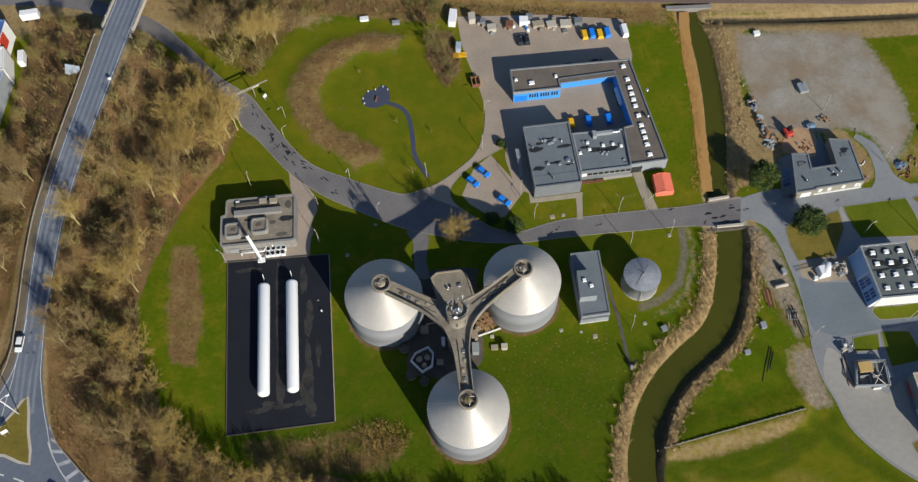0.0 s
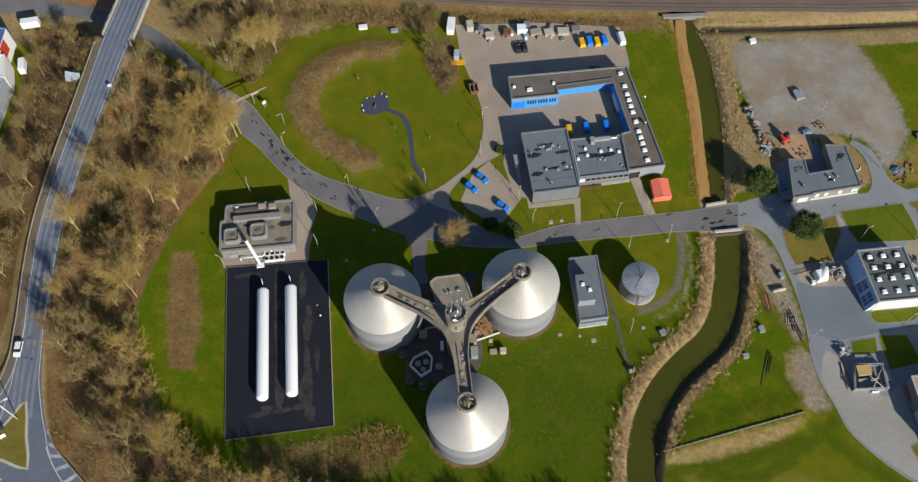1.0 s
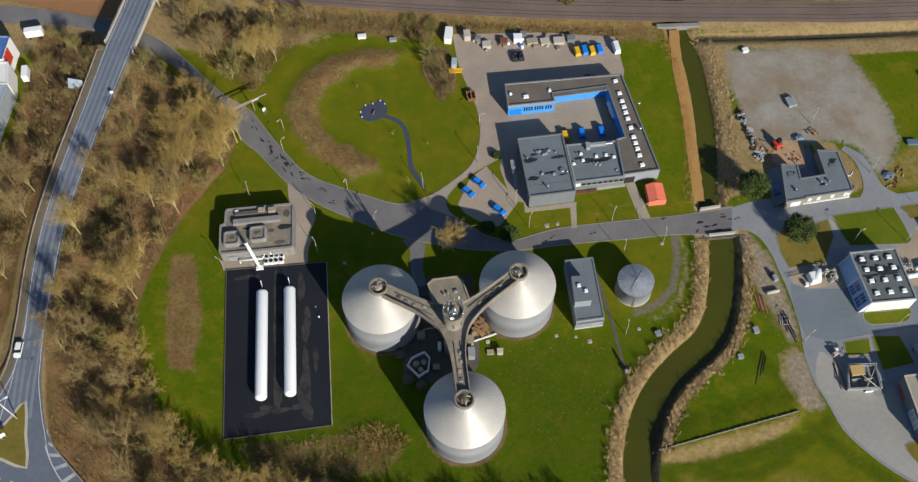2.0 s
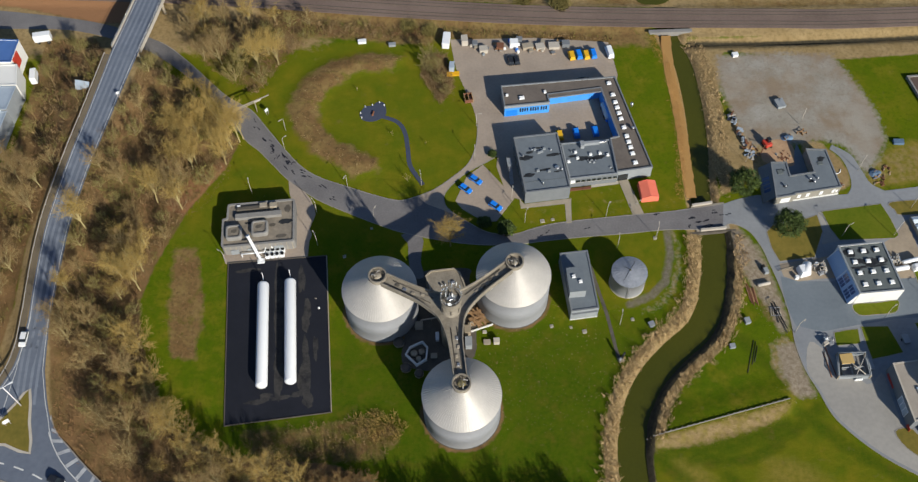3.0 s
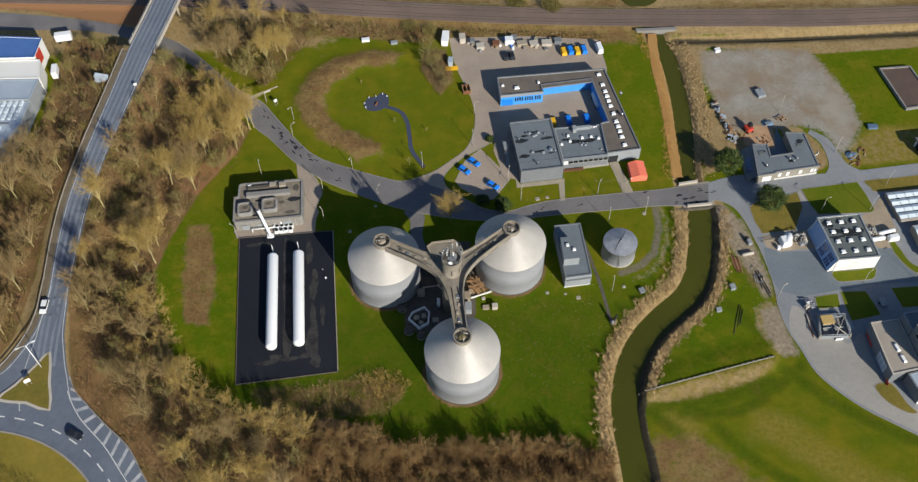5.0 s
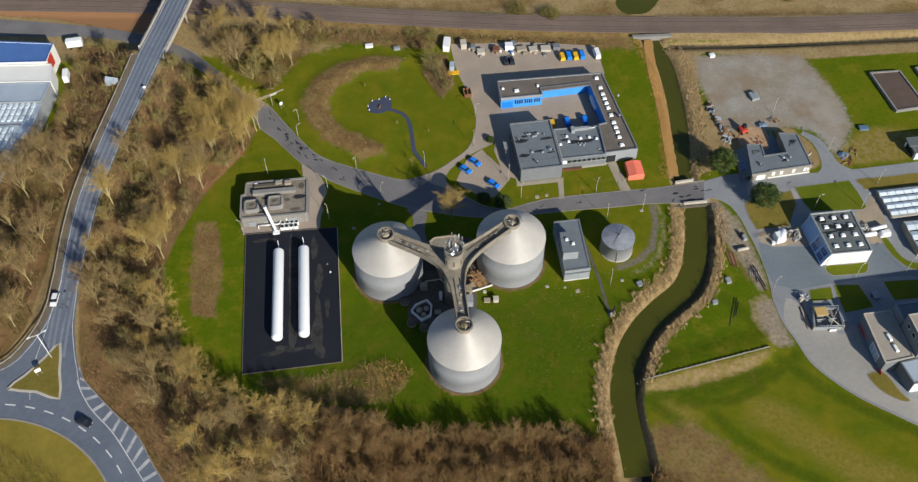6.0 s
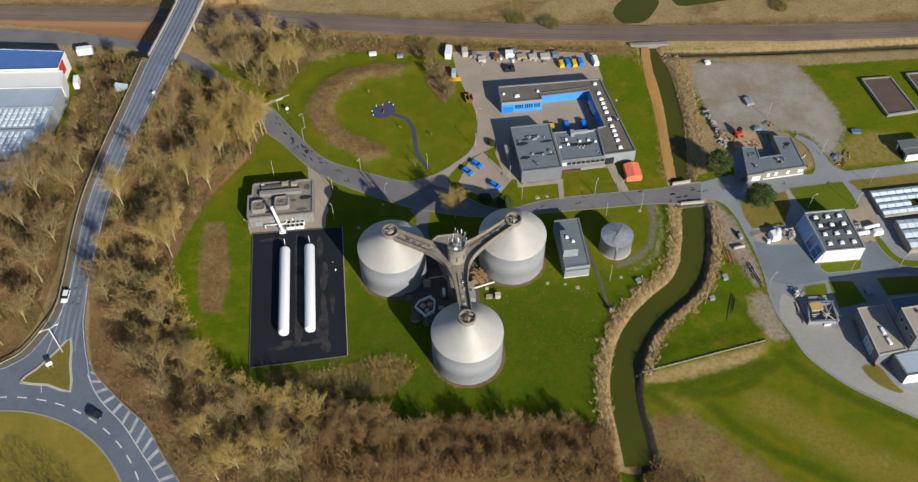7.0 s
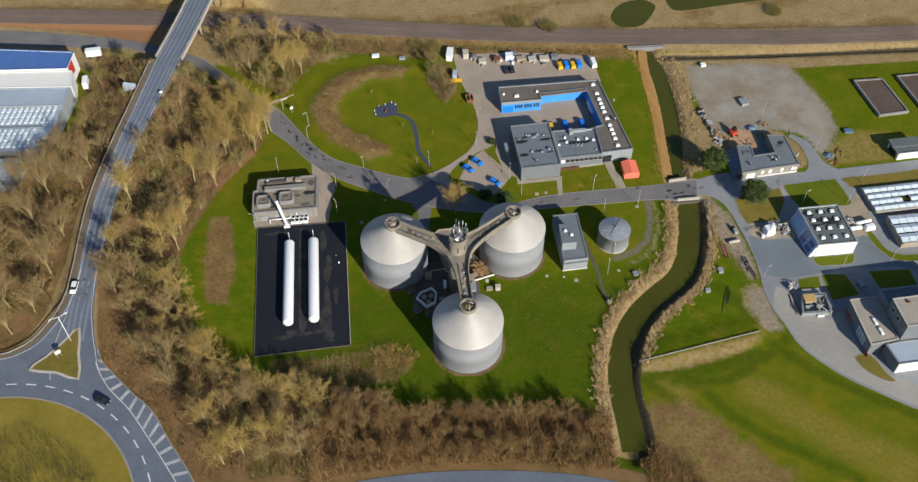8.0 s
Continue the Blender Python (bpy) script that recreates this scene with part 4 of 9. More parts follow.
part("edge_line", ribbon(bmesh.new(), [p + Vector((0, 0, 0.03)) for p in inner_line], 0.22), "line", roundabout, "long white edge line")
part("edge_line", ribbon(bmesh.new(), [p + Vector((0, 0, 0.03)) for p in margin], 0.3), "kerb", roundabout, "pale edge line")
for i in range(8, len(margin) - 4, 2):
    p0, q0 = inner_line[i].lerp(margin[i + 1], 0.06), margin[i + 1].lerp(inner_line[i], 0.06)
    w = (inner_line[i + 1] - inner_line[i]).normalized() * 0.5
    up3 = Vector((0, 0, 0.035))
    part("hatch_bar", strip(bmesh.new(), [p0 - w + up3, q0 - w + up3], [p0 + w + up3, q0 + w + up3]), "worn_line", roundabout, "worn white slanted hatch bar")
# slip lane from the highway to the west
slip_l = curve([(-175, 66, 0), (-150, 64.6, 0), (-130, 66.0, 0), (-124.3, 67.9, 0), (-120.0, 71.6, 0), (-115.6, 80.5, 0), (-114.2, 88, 0), (-113.7, 96, 0)], 5)
slip_r = curve([(-175, 57, 0), (-150, 56.0, 0), (-129, 59.2, 0), (-121, 61.6, 0), (-113.5, 71.5, 0), (-110.6, 79, 0), (-109.6, 87, 0), (-109.6, 96, 0)], 5)
slip_l, slip_r = ([Vector((p.x, p.y, rise(p.y) + 0.012)) for p in q] for q in (slip_l, slip_r))
slip = solid("road", strip(bmesh.new(), slip_l, slip_r, 0.8), "asphalt_blue", "blue-grey slip lane curving west from the main road", "road", "structure")
part("edge_line", ribbon(bmesh.new(), [p + Vector((0, 0, 0.03)) for p in offset(slip_l, 0.6)], 0.16), "line", slip, "long white edge line")


def lines(off, z=0.02, dashed=None, width=0.14, parent=None, stop=(0, 999)):
    """White lines painted along the highway."""
    path = [p for p in side(raised(HIGHWAY, z), off)]
    path = [p for p in path if stop[0] < p.y < stop[1]]
    if not dashed:
        part("edge_line", ribbon(bmesh.new(), path, width), "line", highway, "long white edge line")
        return
    for i in range(0, len(path) - 1, 2):
        part("lane_dash", ribbon(bmesh.new(), path[i:i + 2], width), "line", highway, "white dashed lane mark")


lines(lambda y: highway_width(y) / 2 - 0.5)
lines(lambda y: -highway_width(y) / 2 + 0.5)

for off in (-2.3, -0.8, 0.9, 2.4):
    trk = [p for p in side(raised(HIGHWAY, 0.012), lambda y: off)]
    part("wheel_track", ribbon(bmesh.new(), [p for p in trk if 70 < p.y < 245], 0.75), "asphalt_worn", highway, "pale worn wheel track")

# bridge over the side road and the railway: slab, edge beams, abutments, parapets
bridge = thing("overpass", "concrete road overpass with side beams and railings", "bridge", (-94, 202, 0), kind="structure")
span = [p for p in raised(HIGHWAY, -0.26) if 183 < p.y < 234]
edge_l, edge_r = side(span, lambda y: -highway_width(y) / 2 - 0.4), side(span, lambda y: highway_width(y) / 2 + 0.4)
part("deck_slab", strip(strip(bmesh.new(), edge_l, edge_r, 0.9), [p - Vector((0, 0, 0.9)) for p in edge_l], [p - Vector((0, 0, 0.9)) for p in edge_r]), "concrete", bridge)
for e in (edge_l, edge_r):
    part("edge_beam", ribbon(bmesh.new(), [p + Vector((0, 0, 0.75)) for p in e], 0.35, 1.3), "concrete_pale", bridge, "pale concrete edge beam")
    rail = [p + Vector((0, 0, 1.35)) for p in e]
    part("handrail", polytube(bmesh.new(), rail, 0.06), "steel", bridge)
    for p in rail[::2]:
        part("rail_post", tube(bmesh.new(), p - Vector((0, 0, 0.9)), p, 0.05), "steel", bridge)
for y in (187.0, 208.0, 227.0):
    p = min(span, key=lambda v: abs(v.y - y))
    for k in (-3, 0, 3):
        part("pier", lathe(bmesh.new(), p.x + k, p.y - 0.15 * k, [(0.5, -0.2), (0.5, p.z - 0.6)], 12), "concrete", bridge)
# guard rail on the outer side of the highway
guard = thing("guard_rail", "long galvanised steel guard rail beside the main road", "guard rail", (-118, 110, 0))
gl = side(raised(HIGHWAY), lambda y: -highway_width(y) / 2 - 1.6)
gl = [p + Vector((-1.3, 0.5, 0)) for p in slip_l[7:31]] + [p for p in gl if 98 < p.y < 186]
bm = bmesh.new()
strip(bm, [p + Vector((0, 0, 0.45)) for p in gl], [p + Vector((0, 0, 0.75)) for p in gl])
strip(bm, [p + Vector((-0.1, 0, 0.75)) for p in gl], [p + Vector((0.1, 0, 0.75)) for p in gl])
part("beam", bm, "zinc", guard)
for p in gl[::2]:
    part("post", box(bmesh.new(), p.x, p.y, p.z - 0.3, 0.1, 0.1, 1.0), "zinc", guard)
verge_line = side(raised(HIGHWAY, 0.03), lambda y: -highway_width(y) / 2 - 0.9)
verge_line = [p + Vector((-0.7, 0.3, 0.02)) for p in slip_l[8:31]] + [p for p in verge_line if 97 < p.y < 186]
solid("verge", ribbon(bmesh.new(), verge_line, 1.4, 0.3), "verge", "pale sandy verge under the guard rail", "verge", "structure")
# splitter island at the roundabout
isle = curve([(-120.7, 61.4, 0), (-113, 60.2, 0), (-106.4, 57.8, 0), (-108.0, 66, 0), (-109.6, 75, 0), (-112.5, 71.2, 0), (-117, 65.4, 0)], 2, True)
solid("traffic_island", prism(bmesh.new(), isle, 0.3, 1.0), "rough_grass", "triangular grass traffic island with pale kerb", "traffic island", "structure")
solid("kerb", kerb([p + Vector((0, 0, 0.92)) for p in isle], 0.0, 0.7, closed=True), "concrete_pale", "pale kerb round the traffic island", "kerb", "structure")
# ring road at the southern edge
south_road = curve([(-75, 6), (-50, 17.5), (-36, 22.5), (-18, 25.2), (0, 25.6), (18, 24.4), (34, 21.6), (60, 13), (90, 0)], 4)
solid("road", ribbon(bmesh.new(), [p + Vector((0, -3.8, 0.1)) for p in south_road], 7.5, 0.3), "asphalt_blue", "curved grey road behind the southern trees", "road", "structure")

# strip of cut reeds along the northern canal
reed_strip = curve([(72.0, 190.5), (71.1, 176), (71.3, 158), (70.6, 140), (70.2, 127.5)], 6)
jag = random.Random(12)
reed_edges = [[p + Vector((k * 1.55 + jag.uniform(-0.18, 0.18), 0, 0.05)) for p in curve([tuple(q) for q in reed_strip], 2)] for k in (-1, 1)]
solid("reed_bed", strip(bmesh.new(), reed_edges[0], reed_edges[1], 0.3), "reed_rust", "rust-coloured strip of cut reeds along the canal", "reed bed", "structure")

# ---- railway ----
RAIL = curve([(-400, 241), (-170, 222.6), (-113, 218.2), (-68, 213.6), (-13, 206), (41, 200), (105, 196), (160, 194.6), (400, 196)], 8)
railway = solid("railway", ribbon(bmesh.new(), [p + Vector((0, 0, 0.78)) for p in RAIL], 8.5, 0.3), "ballast", "brown ballast bed of a double-track railway", "railway", "structure")
for off in (-2.9, -1.45, 1.45, 2.9):
    part("rail", ribbon(bmesh.new(), offset([p + Vector((0, 0, 0.95)) for p in RAIL], off), 0.08, 0.15), "concrete_dark", railway)
culvert = thing("culvert", "pale concrete culvert carrying the railway over the canal", "culvert", (73.5, 193, 0), kind="structure")
part("headwall", box(bmesh.new(), 73.5, 191.6, -1.2, 13, 0.7, 2.2), "concrete_grey", culvert)
part("coping", box(bmesh.new(), 73.5, 191.5, 1.0, 14, 1.3, 0.25), "concrete_grey", culvert)

# ---- canal bridge of the works road ----
cb = thing("canal_bridge", "small concrete road bridge with low parapets over the canal", "bridge", (74.5, 120.5, 0), kind="structure")
part("slab", prism(bmesh.new(), [(69.8, 116.0), (79.4, 116.6), (79.2, 125.6), (69.6, 124.6)], -0.75, 0.02), "concrete", cb)
for (x0, y0), (x1, y1), nm in (((71.0, 116.2), (78.2, 116.7), "parapet"), ((69.9, 124.6), (75.6, 125.4), "parapet")):
    part(nm, bar(bmesh.new(), (x0, y0), (x1, y1), 0, math.hypot(x1 - x0, y1 - y0), -0.7, 0.75, -0.2, 0.25), "concrete_pale", cb, "weathered concrete parapet")
    part("coping", bar(bmesh.new(), (x0, y0), (x1, y1), -0.1, math.hypot(x1 - x0, y1 - y0) + 0.1, 0.75, 0.87, -0.28, 0.33), "concrete_pale", cb)
part("headwall", prism(bmesh.new(), [(68, 115.2), (81, 115.9), (81, 116.4), (68, 115.8)], -1.9, 0.02), "concrete_dark", cb)


# ---- houses ----
def shrink(poly, d):
    """A polygon that runs anticlockwise, drawn in by d metres."""
    out, k = [], len(poly)
    for i in range(k):
        p, a, b = Vector(poly[i]), Vector(poly[i - 1]), Vector(poly[(i + 1) % k])
        u, v = (p - a).normalized(), (b - p).normalized()
        n1, n2 = Vector((-u.y, u.x)), Vector((-v.y, v.x))
        m = n1 + n2
        out.append(p + m * (d * 2 / max(m.length_squared, 0.5)))
    return out


def house(name, poly, h, wall, roof, label, category, parapet=0.35, coping="wall_pale", thick=0.3):
    """Walls with thickness, a flat roof between them and a coping on top."""
    c = sum((Vector(p) for p in poly), Vector((0, 0))) / len(poly)
    ob = thing(name, label, category, (c.x, c.y, 0))
    k = len(poly)
    inner = shrink(poly, thick)
    bm = bmesh.new()
    rows = [[bm.verts.new((p[0], p[1], z)) for p in q] for q, z in ((poly, -0.2), (poly, h), (inner, h), (inner, h - parapet - 0.1))]
    for a, b in zip(rows, rows[1:]):
        for i in range(k):
            bm.faces.new((a[i], a[(i + 1) % k], b[(i + 1) % k], b[i]))
    part("wall", bm, wall, ob)
    part("roof", prism(bmesh.new(), shrink(poly, thick - 0.02), h - parapet - 0.25, h - parapet), roof, ob)
    bm = bmesh.new()
    out, inn = shrink(poly, -0.06), shrink(poly, thick + 0.05)
    rows = [[bm.verts.new((p[0], p[1], z)) for p in q] for q, z in ((out, h + 0.003), (out, h + 0.09), (inn, h + 0.09), (inn, h + 0.003))]
    for a, b in zip(rows, rows[1:] + rows[:1]):
        for i in range(k):
            bm.faces.new((a[i], a[(i + 1) % k], b[(i + 1) % k], b[i]))
    part("coping", bm, coping, ob)
    return ob


def window(parent, p, q, s0, s1, z0, z1, frame_mat="white", glass="glass"):
    """A framed window set on the wall that runs from p to q."""
    fr = bar(bmesh.new(), p, q, s0, s1, z0, z1, 0.0, 0.06)
    w = part("window", fr, frame_mat, parent)
    part("pane", bar(bmesh.new(), p, q, s0 + 0.08, s1 - 0.08, z0 + 0.08, z1 - 0.08, 0.02, 0.075), glass, w)
    part("sill", bar(bmesh.new(), p, q, s0 - 0.05, s1 + 0.05, z0 - 0.07, z0, 0.0, 0.14), "concrete_pale", w)
    return w


def skylight(parent, x, y, z, sx, sy, turn=6.0):
    c = part("skylight_curb", box(bmesh.new(), x, y, z - 0.05, sx, sy, 0.3, turn), "wall_pale", parent)
    bm = box(bmesh.new(), x, y, z + 0.25, sx + 0.1, sy + 0.1, 0.28, turn, 0.72)
    part("skylight", bm, "skylight", parent, "white domed skylight")


def roof_vent(parent, x, y, z, r=0.25, h=0.7):
    part("roof_vent", lathe(bmesh.new(), x, y, [(r * 0.7, z - 0.05), (r * 0.7, z + h * 0.7), (r * 1.3, z + h * 0.72), (r * 1.2, z + h), (0.05, z + h + 0.1)], 10), "steel", parent, "small steel roof vent")


def roof_box(parent, x, y, z, sx, sy, sz, turn=6.0, mat="steel", name="roof_unit"):
    part(name, bevelled(box(bmesh.new(), x, y, z - 0.05, sx, sy, sz, turn), 0.06), mat, parent)


def stain(parent, x, y, z, sx, sy, turn, mat, seed, name="stain"):
    """A ragged damp or worn patch just above a flat surface."""
    rg = random.Random(seed)
    c, s = math.cos(radians(turn)), math.sin(radians(turn))
    bm = bmesh.new()
    f, ring = 1.0, []
    for k in range(22):
        f = min(1.2, max(0.55, f + rg.uniform(-0.25, 0.25)))
        a = 2 * math.pi * k / 22
        u, v = math.cos(a) * sx / 2 * f, math.sin(a) * sy / 2 * f
        ring.append(bm.verts.new((x + c * u - s * v, y + s * u + c * v, z)))
    bm.faces.new(ring)
    part(name, bm, mat, parent)


# ---- silos with tower and gallery ----
SILOS = [(-18.7, 94.8), (16.4, 97.5), (1.55, 64.5)]
TOWER = (-0.3, 84.8)


def silo(x, y, turn):
    ob = thing("silo", "large round galvanised steel silo with a ribbed conical roof", "silo", (x, y, 0), "three silos round the tower")
    R, E, A = 9.7, 12.0, 17.7
    part("plinth", lathe(bmesh.new(), x, y, [(R + 0.2, -0.2), (R + 0.2, 0.2), (R + 0.05, 0.25)], 96, False), "concrete_dark", ob, "dark concrete ring foot")
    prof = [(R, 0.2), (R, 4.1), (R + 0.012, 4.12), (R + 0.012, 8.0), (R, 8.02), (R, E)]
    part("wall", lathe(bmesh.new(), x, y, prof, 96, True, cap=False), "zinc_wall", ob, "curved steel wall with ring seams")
    part("eave_ring", lathe(bmesh.new(), x, y, [(R, E - 0.22), (R + 0.14, E - 0.2), (R + 0.14, E + 0.04), (R, E + 0.07)], 96, True, cap=False), "zinc", ob)
    # roof of 90 folded sheets: a raised seam between flat trays
    n = 90
    bm = bmesh.new()
    rows = []
    for r, z, up in ((R + 0.12, E + 0.02, 0.10), (R * 0.66, E + (A - E) * 0.434, 0.09), (R * 0.36, E + (A - E) * 0.80, 0.07), (1.9, A - 0.06, 0.05)):
        row = []
        for i in range(n):
            for f, lift in ((0.0, 0), (0.80, 0), (0.84, up), (0.96, up)):
                a = 2 * math.pi * (i + f) / n
                row.append(bm.verts.new((x + r * math.cos(a), y + r * math.sin(a), z + lift)))
        rows.append(row)
    for a, b in zip(rows, rows[1:]):
        for i in range(len(a)):
            j = (i + 1) % len(a)
            bm.faces.new((a[i], a[j], b[j], b[i]))
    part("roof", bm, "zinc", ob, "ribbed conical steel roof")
    part("neck", lathe(bmesh.new(), x, y, [(2.1, A - 0.4), (2.1, A + 0.3), (2.35, A + 0.34), (2.35, A + 1.5), (2.0, A + 1.5), (2.0, A + 0.6), (1.0, A + 0.55)], 40, False), "gallery", ob, "round concrete neck")
    part("hatch", lathe(bmesh.new(), x, y, [(1.05, A + 0.5), (1.05, A + 0.95), (0.8, A + 1.1), (0.1, A + 1.2)], 24), "tan_hatch" if y < 80 else "concrete", ob, "round hatch lid")
    for k in range(5):
        a = turn + 0.9 * k
        part("valve_pipe", polytube(bmesh.new(), [(x + 1.6 * math.cos(a), y + 1.6 * math.sin(a), A + 0.5), (x + 1.5 * math.cos(a), y + 1.5 * math.sin(a), A + 1.5),
                                                  (x + 0.6 * math.cos(a + 0.7), y + 0.6 * math.sin(a + 0.7), A + 1.75)], 0.11), "zinc" if k % 2 else "concrete_dark", ob, "bent steel pipe")
    return ob


for (x, y), t in zip(SILOS, (0.3, 2.0, 4.0)):
    silo(x, y, t)

tower = thing("tower", "round concrete stair tower with a ring of aerials on top", "tower", (*TOWER, 0))
tx, ty = TOWER
part("shaft", lathe(bmesh.new(), tx, ty, [(2.75, -0.2), (2.75, 16.90), (2.45, 17.00), (2.45, 22.70)], 40), "gallery", tower, "round weathered concrete shaft")
part("head", lathe(bmesh.new(), tx, ty, [(2.46, 22.10), (2.62, 22.20), (2.62, 24.00), (2.35, 24.00), (2.35, 23.20), (0.2, 23.15)], 40, False), "gallery", tower, "concrete parapet drum")
for k in range(7):
    a = 2 * math.pi * k / 7 + 0.2
    part("wall_slot", box(bmesh.new(), tx + 2.44 * math.cos(a), ty + 2.44 * math.sin(a), 19.50, 0.2, 0.35, 1.9, math.degrees(a)), "concrete_dark", tower, "dark narrow wall slot")
ring = [(tx + 2.5 * math.cos(2 * math.pi * i / 24), ty + 2.5 * math.sin(2 * math.pi * i / 24), 25.10) for i in range(25)]
part("railing", polytube(bmesh.new(), ring, 0.06, 5), "steel", tower, "round steel railing")
for k in range(12):
    a = 2 * math.pi * k / 12
    part("rail_post", tube(bmesh.new(), (tx + 2.5 * math.cos(a), ty + 2.5 * math.sin(a), 23.90), (tx + 2.5 * math.cos(a), ty + 2.5 * math.sin(a), 25.10), 0.05), "steel", tower)
rnd = random.Random(5)
for k in range(14):
    a, r = 2 * math.pi * k / 14 + rnd.uniform(-0.1, 0.1), rnd.choice((1.2, 2.2, 2.55))
    px, py, top = tx + r * math.cos(a), ty + r * math.sin(a), rnd.uniform(25.90, 29.10)
    mast = part("aerial_mast", tube(bmesh.new(), (px, py, 23.20), (px, py, top), 0.07), "steel", tower, "slim steel aerial mast")
    part("aerial_panel", bevelled(box(bmesh.new(), px + 0.2 * math.cos(a), py + 0.2 * math.sin(a), top - 1.7, 0.13, 0.28, 1.5, math.degrees(a)), 0.03), ("wall_pale", "wall_grey", "white")[k % 3], mast, "slim pale aerial panel")
for a in (0.6, 2.4, 4.6):
    dish = lathe(bmesh.new(), 0, 0, [(0.55, 0.22), (0.42, 0.1), (0.2, 0.03), (0.02, 0.0)], 16, cap=False)
    bmesh.ops.transform(dish, matrix=pose(tx + 2.3 * math.cos(a), ty + 2.3 * math.sin(a), 25.30, 0, 80, math.degrees(a)), verts=dish.verts)
    part("dish", dish, "white", tower, "white round dish aerial")
part("roof_unit", bevelled(box(bmesh.new(), tx + 0.2, ty - 0.2, 23.10, 1.7, 1.3, 1.3, 20), 0.08), "steel", tower)

# gallery: three arms with curved flanks between tower and silo tops
gallery = thing("gallery", "three-armed concrete walkway linking the tower with the silo tops", "walkway", (*TOWER, 17))
GZ = 18.0
arms = sorted(((math.atan2(y - ty, x - tx), x, y) for x, y in SILOS))
outline = []
for i, (a, x, y) in enumerate(arms):
    b = arms[(i + 1) % 3][0] + (2 * math.pi if i == 2 else 0)
    d = Vector((math.cos(a), math.sin(a)))
    far = Vector((x, y)) - d * 1.9
    nrm = Vector((-d.y, d.x))
    outline.append((far - nrm * 1.45, "e"))
    outline.append((far + nrm * 1.45, "s"))
    m = (a + b) / 2
    e = Vector((math.cos(b), math.sin(b)))
    en = Vector((-e.y, e.x))
    c = Vector((tx, ty))
    for v in (c + d * 10.5 + nrm * 1.6, c + d * 6.2 + nrm * 2.1, c + Vector((math.cos(m), math.sin(m))) * 3.9, c + e * 6.2 - en * 2.1, c + e * 10.5 - en * 1.6):
        outline.append((v, "c"))
flank, edge_loops = [], []
pts = [v for v, _ in outline]
k = 7
for i in range(3):
    run = pts[i * k + 1:i * k + 7] + [pts[((i + 1) * k) % len(pts)]]
    line = [p.to_2d() for p in curve([tuple(p) for p in run], 5)]
    edge_loops.append(line)
    flank += line
part("deck", prism(bmesh.new(), flank, GZ - 0.5, GZ), "gallery_deck", gallery, "stained walkway deck")
for line in edge_loops:
    bm = bmesh.new()
    l3 = [Vector((p.x, p.y, GZ + 0.95)) for p in line]
    strip(bm, offset(l3, -0.02), offset(l3, 0.24), 1.75)
    part("parapet", bm, "gallery", gallery, "pale curved concrete parapet")
for a, x, y in arms:
    d = Vector((math.cos(a), math.sin(a)))
    nrm = Vector((-d.y, d.x))
    for s in (8.2, 10.6, 13.0, 15.2):
        p = Vector((tx, ty)) + d * s + nrm * rnd.uniform(-0.5, 0.5)
        part("hatch_cover", bevelled(box(bmesh.new(), p.x, p.y, GZ, 0.9, 0.7, 0.25, math.degrees(a)), 0.04), rnd.choice(("steel", "concrete", "concrete_dark")), gallery, "low hatch cover on the walkway")
    for side_off in (-0.75, 0.8):
        p0, p1 = Vector((tx, ty)) + d * 5.2 + nrm * side_off, Vector((tx, ty)) + d * 16.8 + nrm * side_off
        part("service_pipe", tube(bmesh.new(), (*p0, GZ + 0.15), (*p1, GZ + 0.12), 0.08), "concrete_dark", gallery, "dark service pipe")

# pump house behind the tower and clutter between the silos
ph = house("pump_house", [(-4.0, 91.4), (4.4, 96.0), (2.6, 102.6), (0.8, 104.0), (-5.4, 103.4), (-6.9, 102.0)], 5.2, "wall_brick", "gallery", "low sand-coloured pump house with a flat tan roof", "building", 0.3, "concrete")
roof_vent(ph, -2.6, 98.6, 4.9), roof_vent(ph, -1.6, 98.9, 4.9), roof_box(ph, 0.5, 99.6, 4.9, 1.0, 0.8, 0.5)
HEPT = [(-12.8, 80.9), (-9.8, 77.6), (-7.1, 79.2), (-6.7, 82.8), (-8.1, 84.6), (-9.6, 84.0), (-11.6, 83.0)]
basin = thing("basin", "seven-sided open concrete basin with a pale rim", "basin", (-9.6, 81, 0))
bm = bmesh.new()
inner = shrink(HEPT, 0.4)
rows = [[bm.verts.new((p[0], p[1], z)) for p in q] for q, z in ((HEPT, -0.1), (HEPT, 1.2), (inner, 1.2), (inner, 0.2))]
for a, b in zip(rows, rows[1:]):
    for i in range(7):
        bm.faces.new((a[i], a[(i + 1) % 7], b[(i + 1) % 7], b[i]))
part("rim", bm, "white_wall", basin, "pale painted rim")
part("bottom", prism(bmesh.new(), shrink(HEPT, 0.35), 0.0, 0.25), "concrete_dark", basin)
for x, y, r in ((-10.4, 81.2, 0.9), (-8.4, 81.6, 0.8), (-9.2, 79.6, 0.7)):
    part("pipe_cap", lathe(bmesh.new(), x, y, [(r, 0.2), (r, 1.0), (r * 0.8, 1.25), (0.05, 1.3)], 18), "concrete", basin)
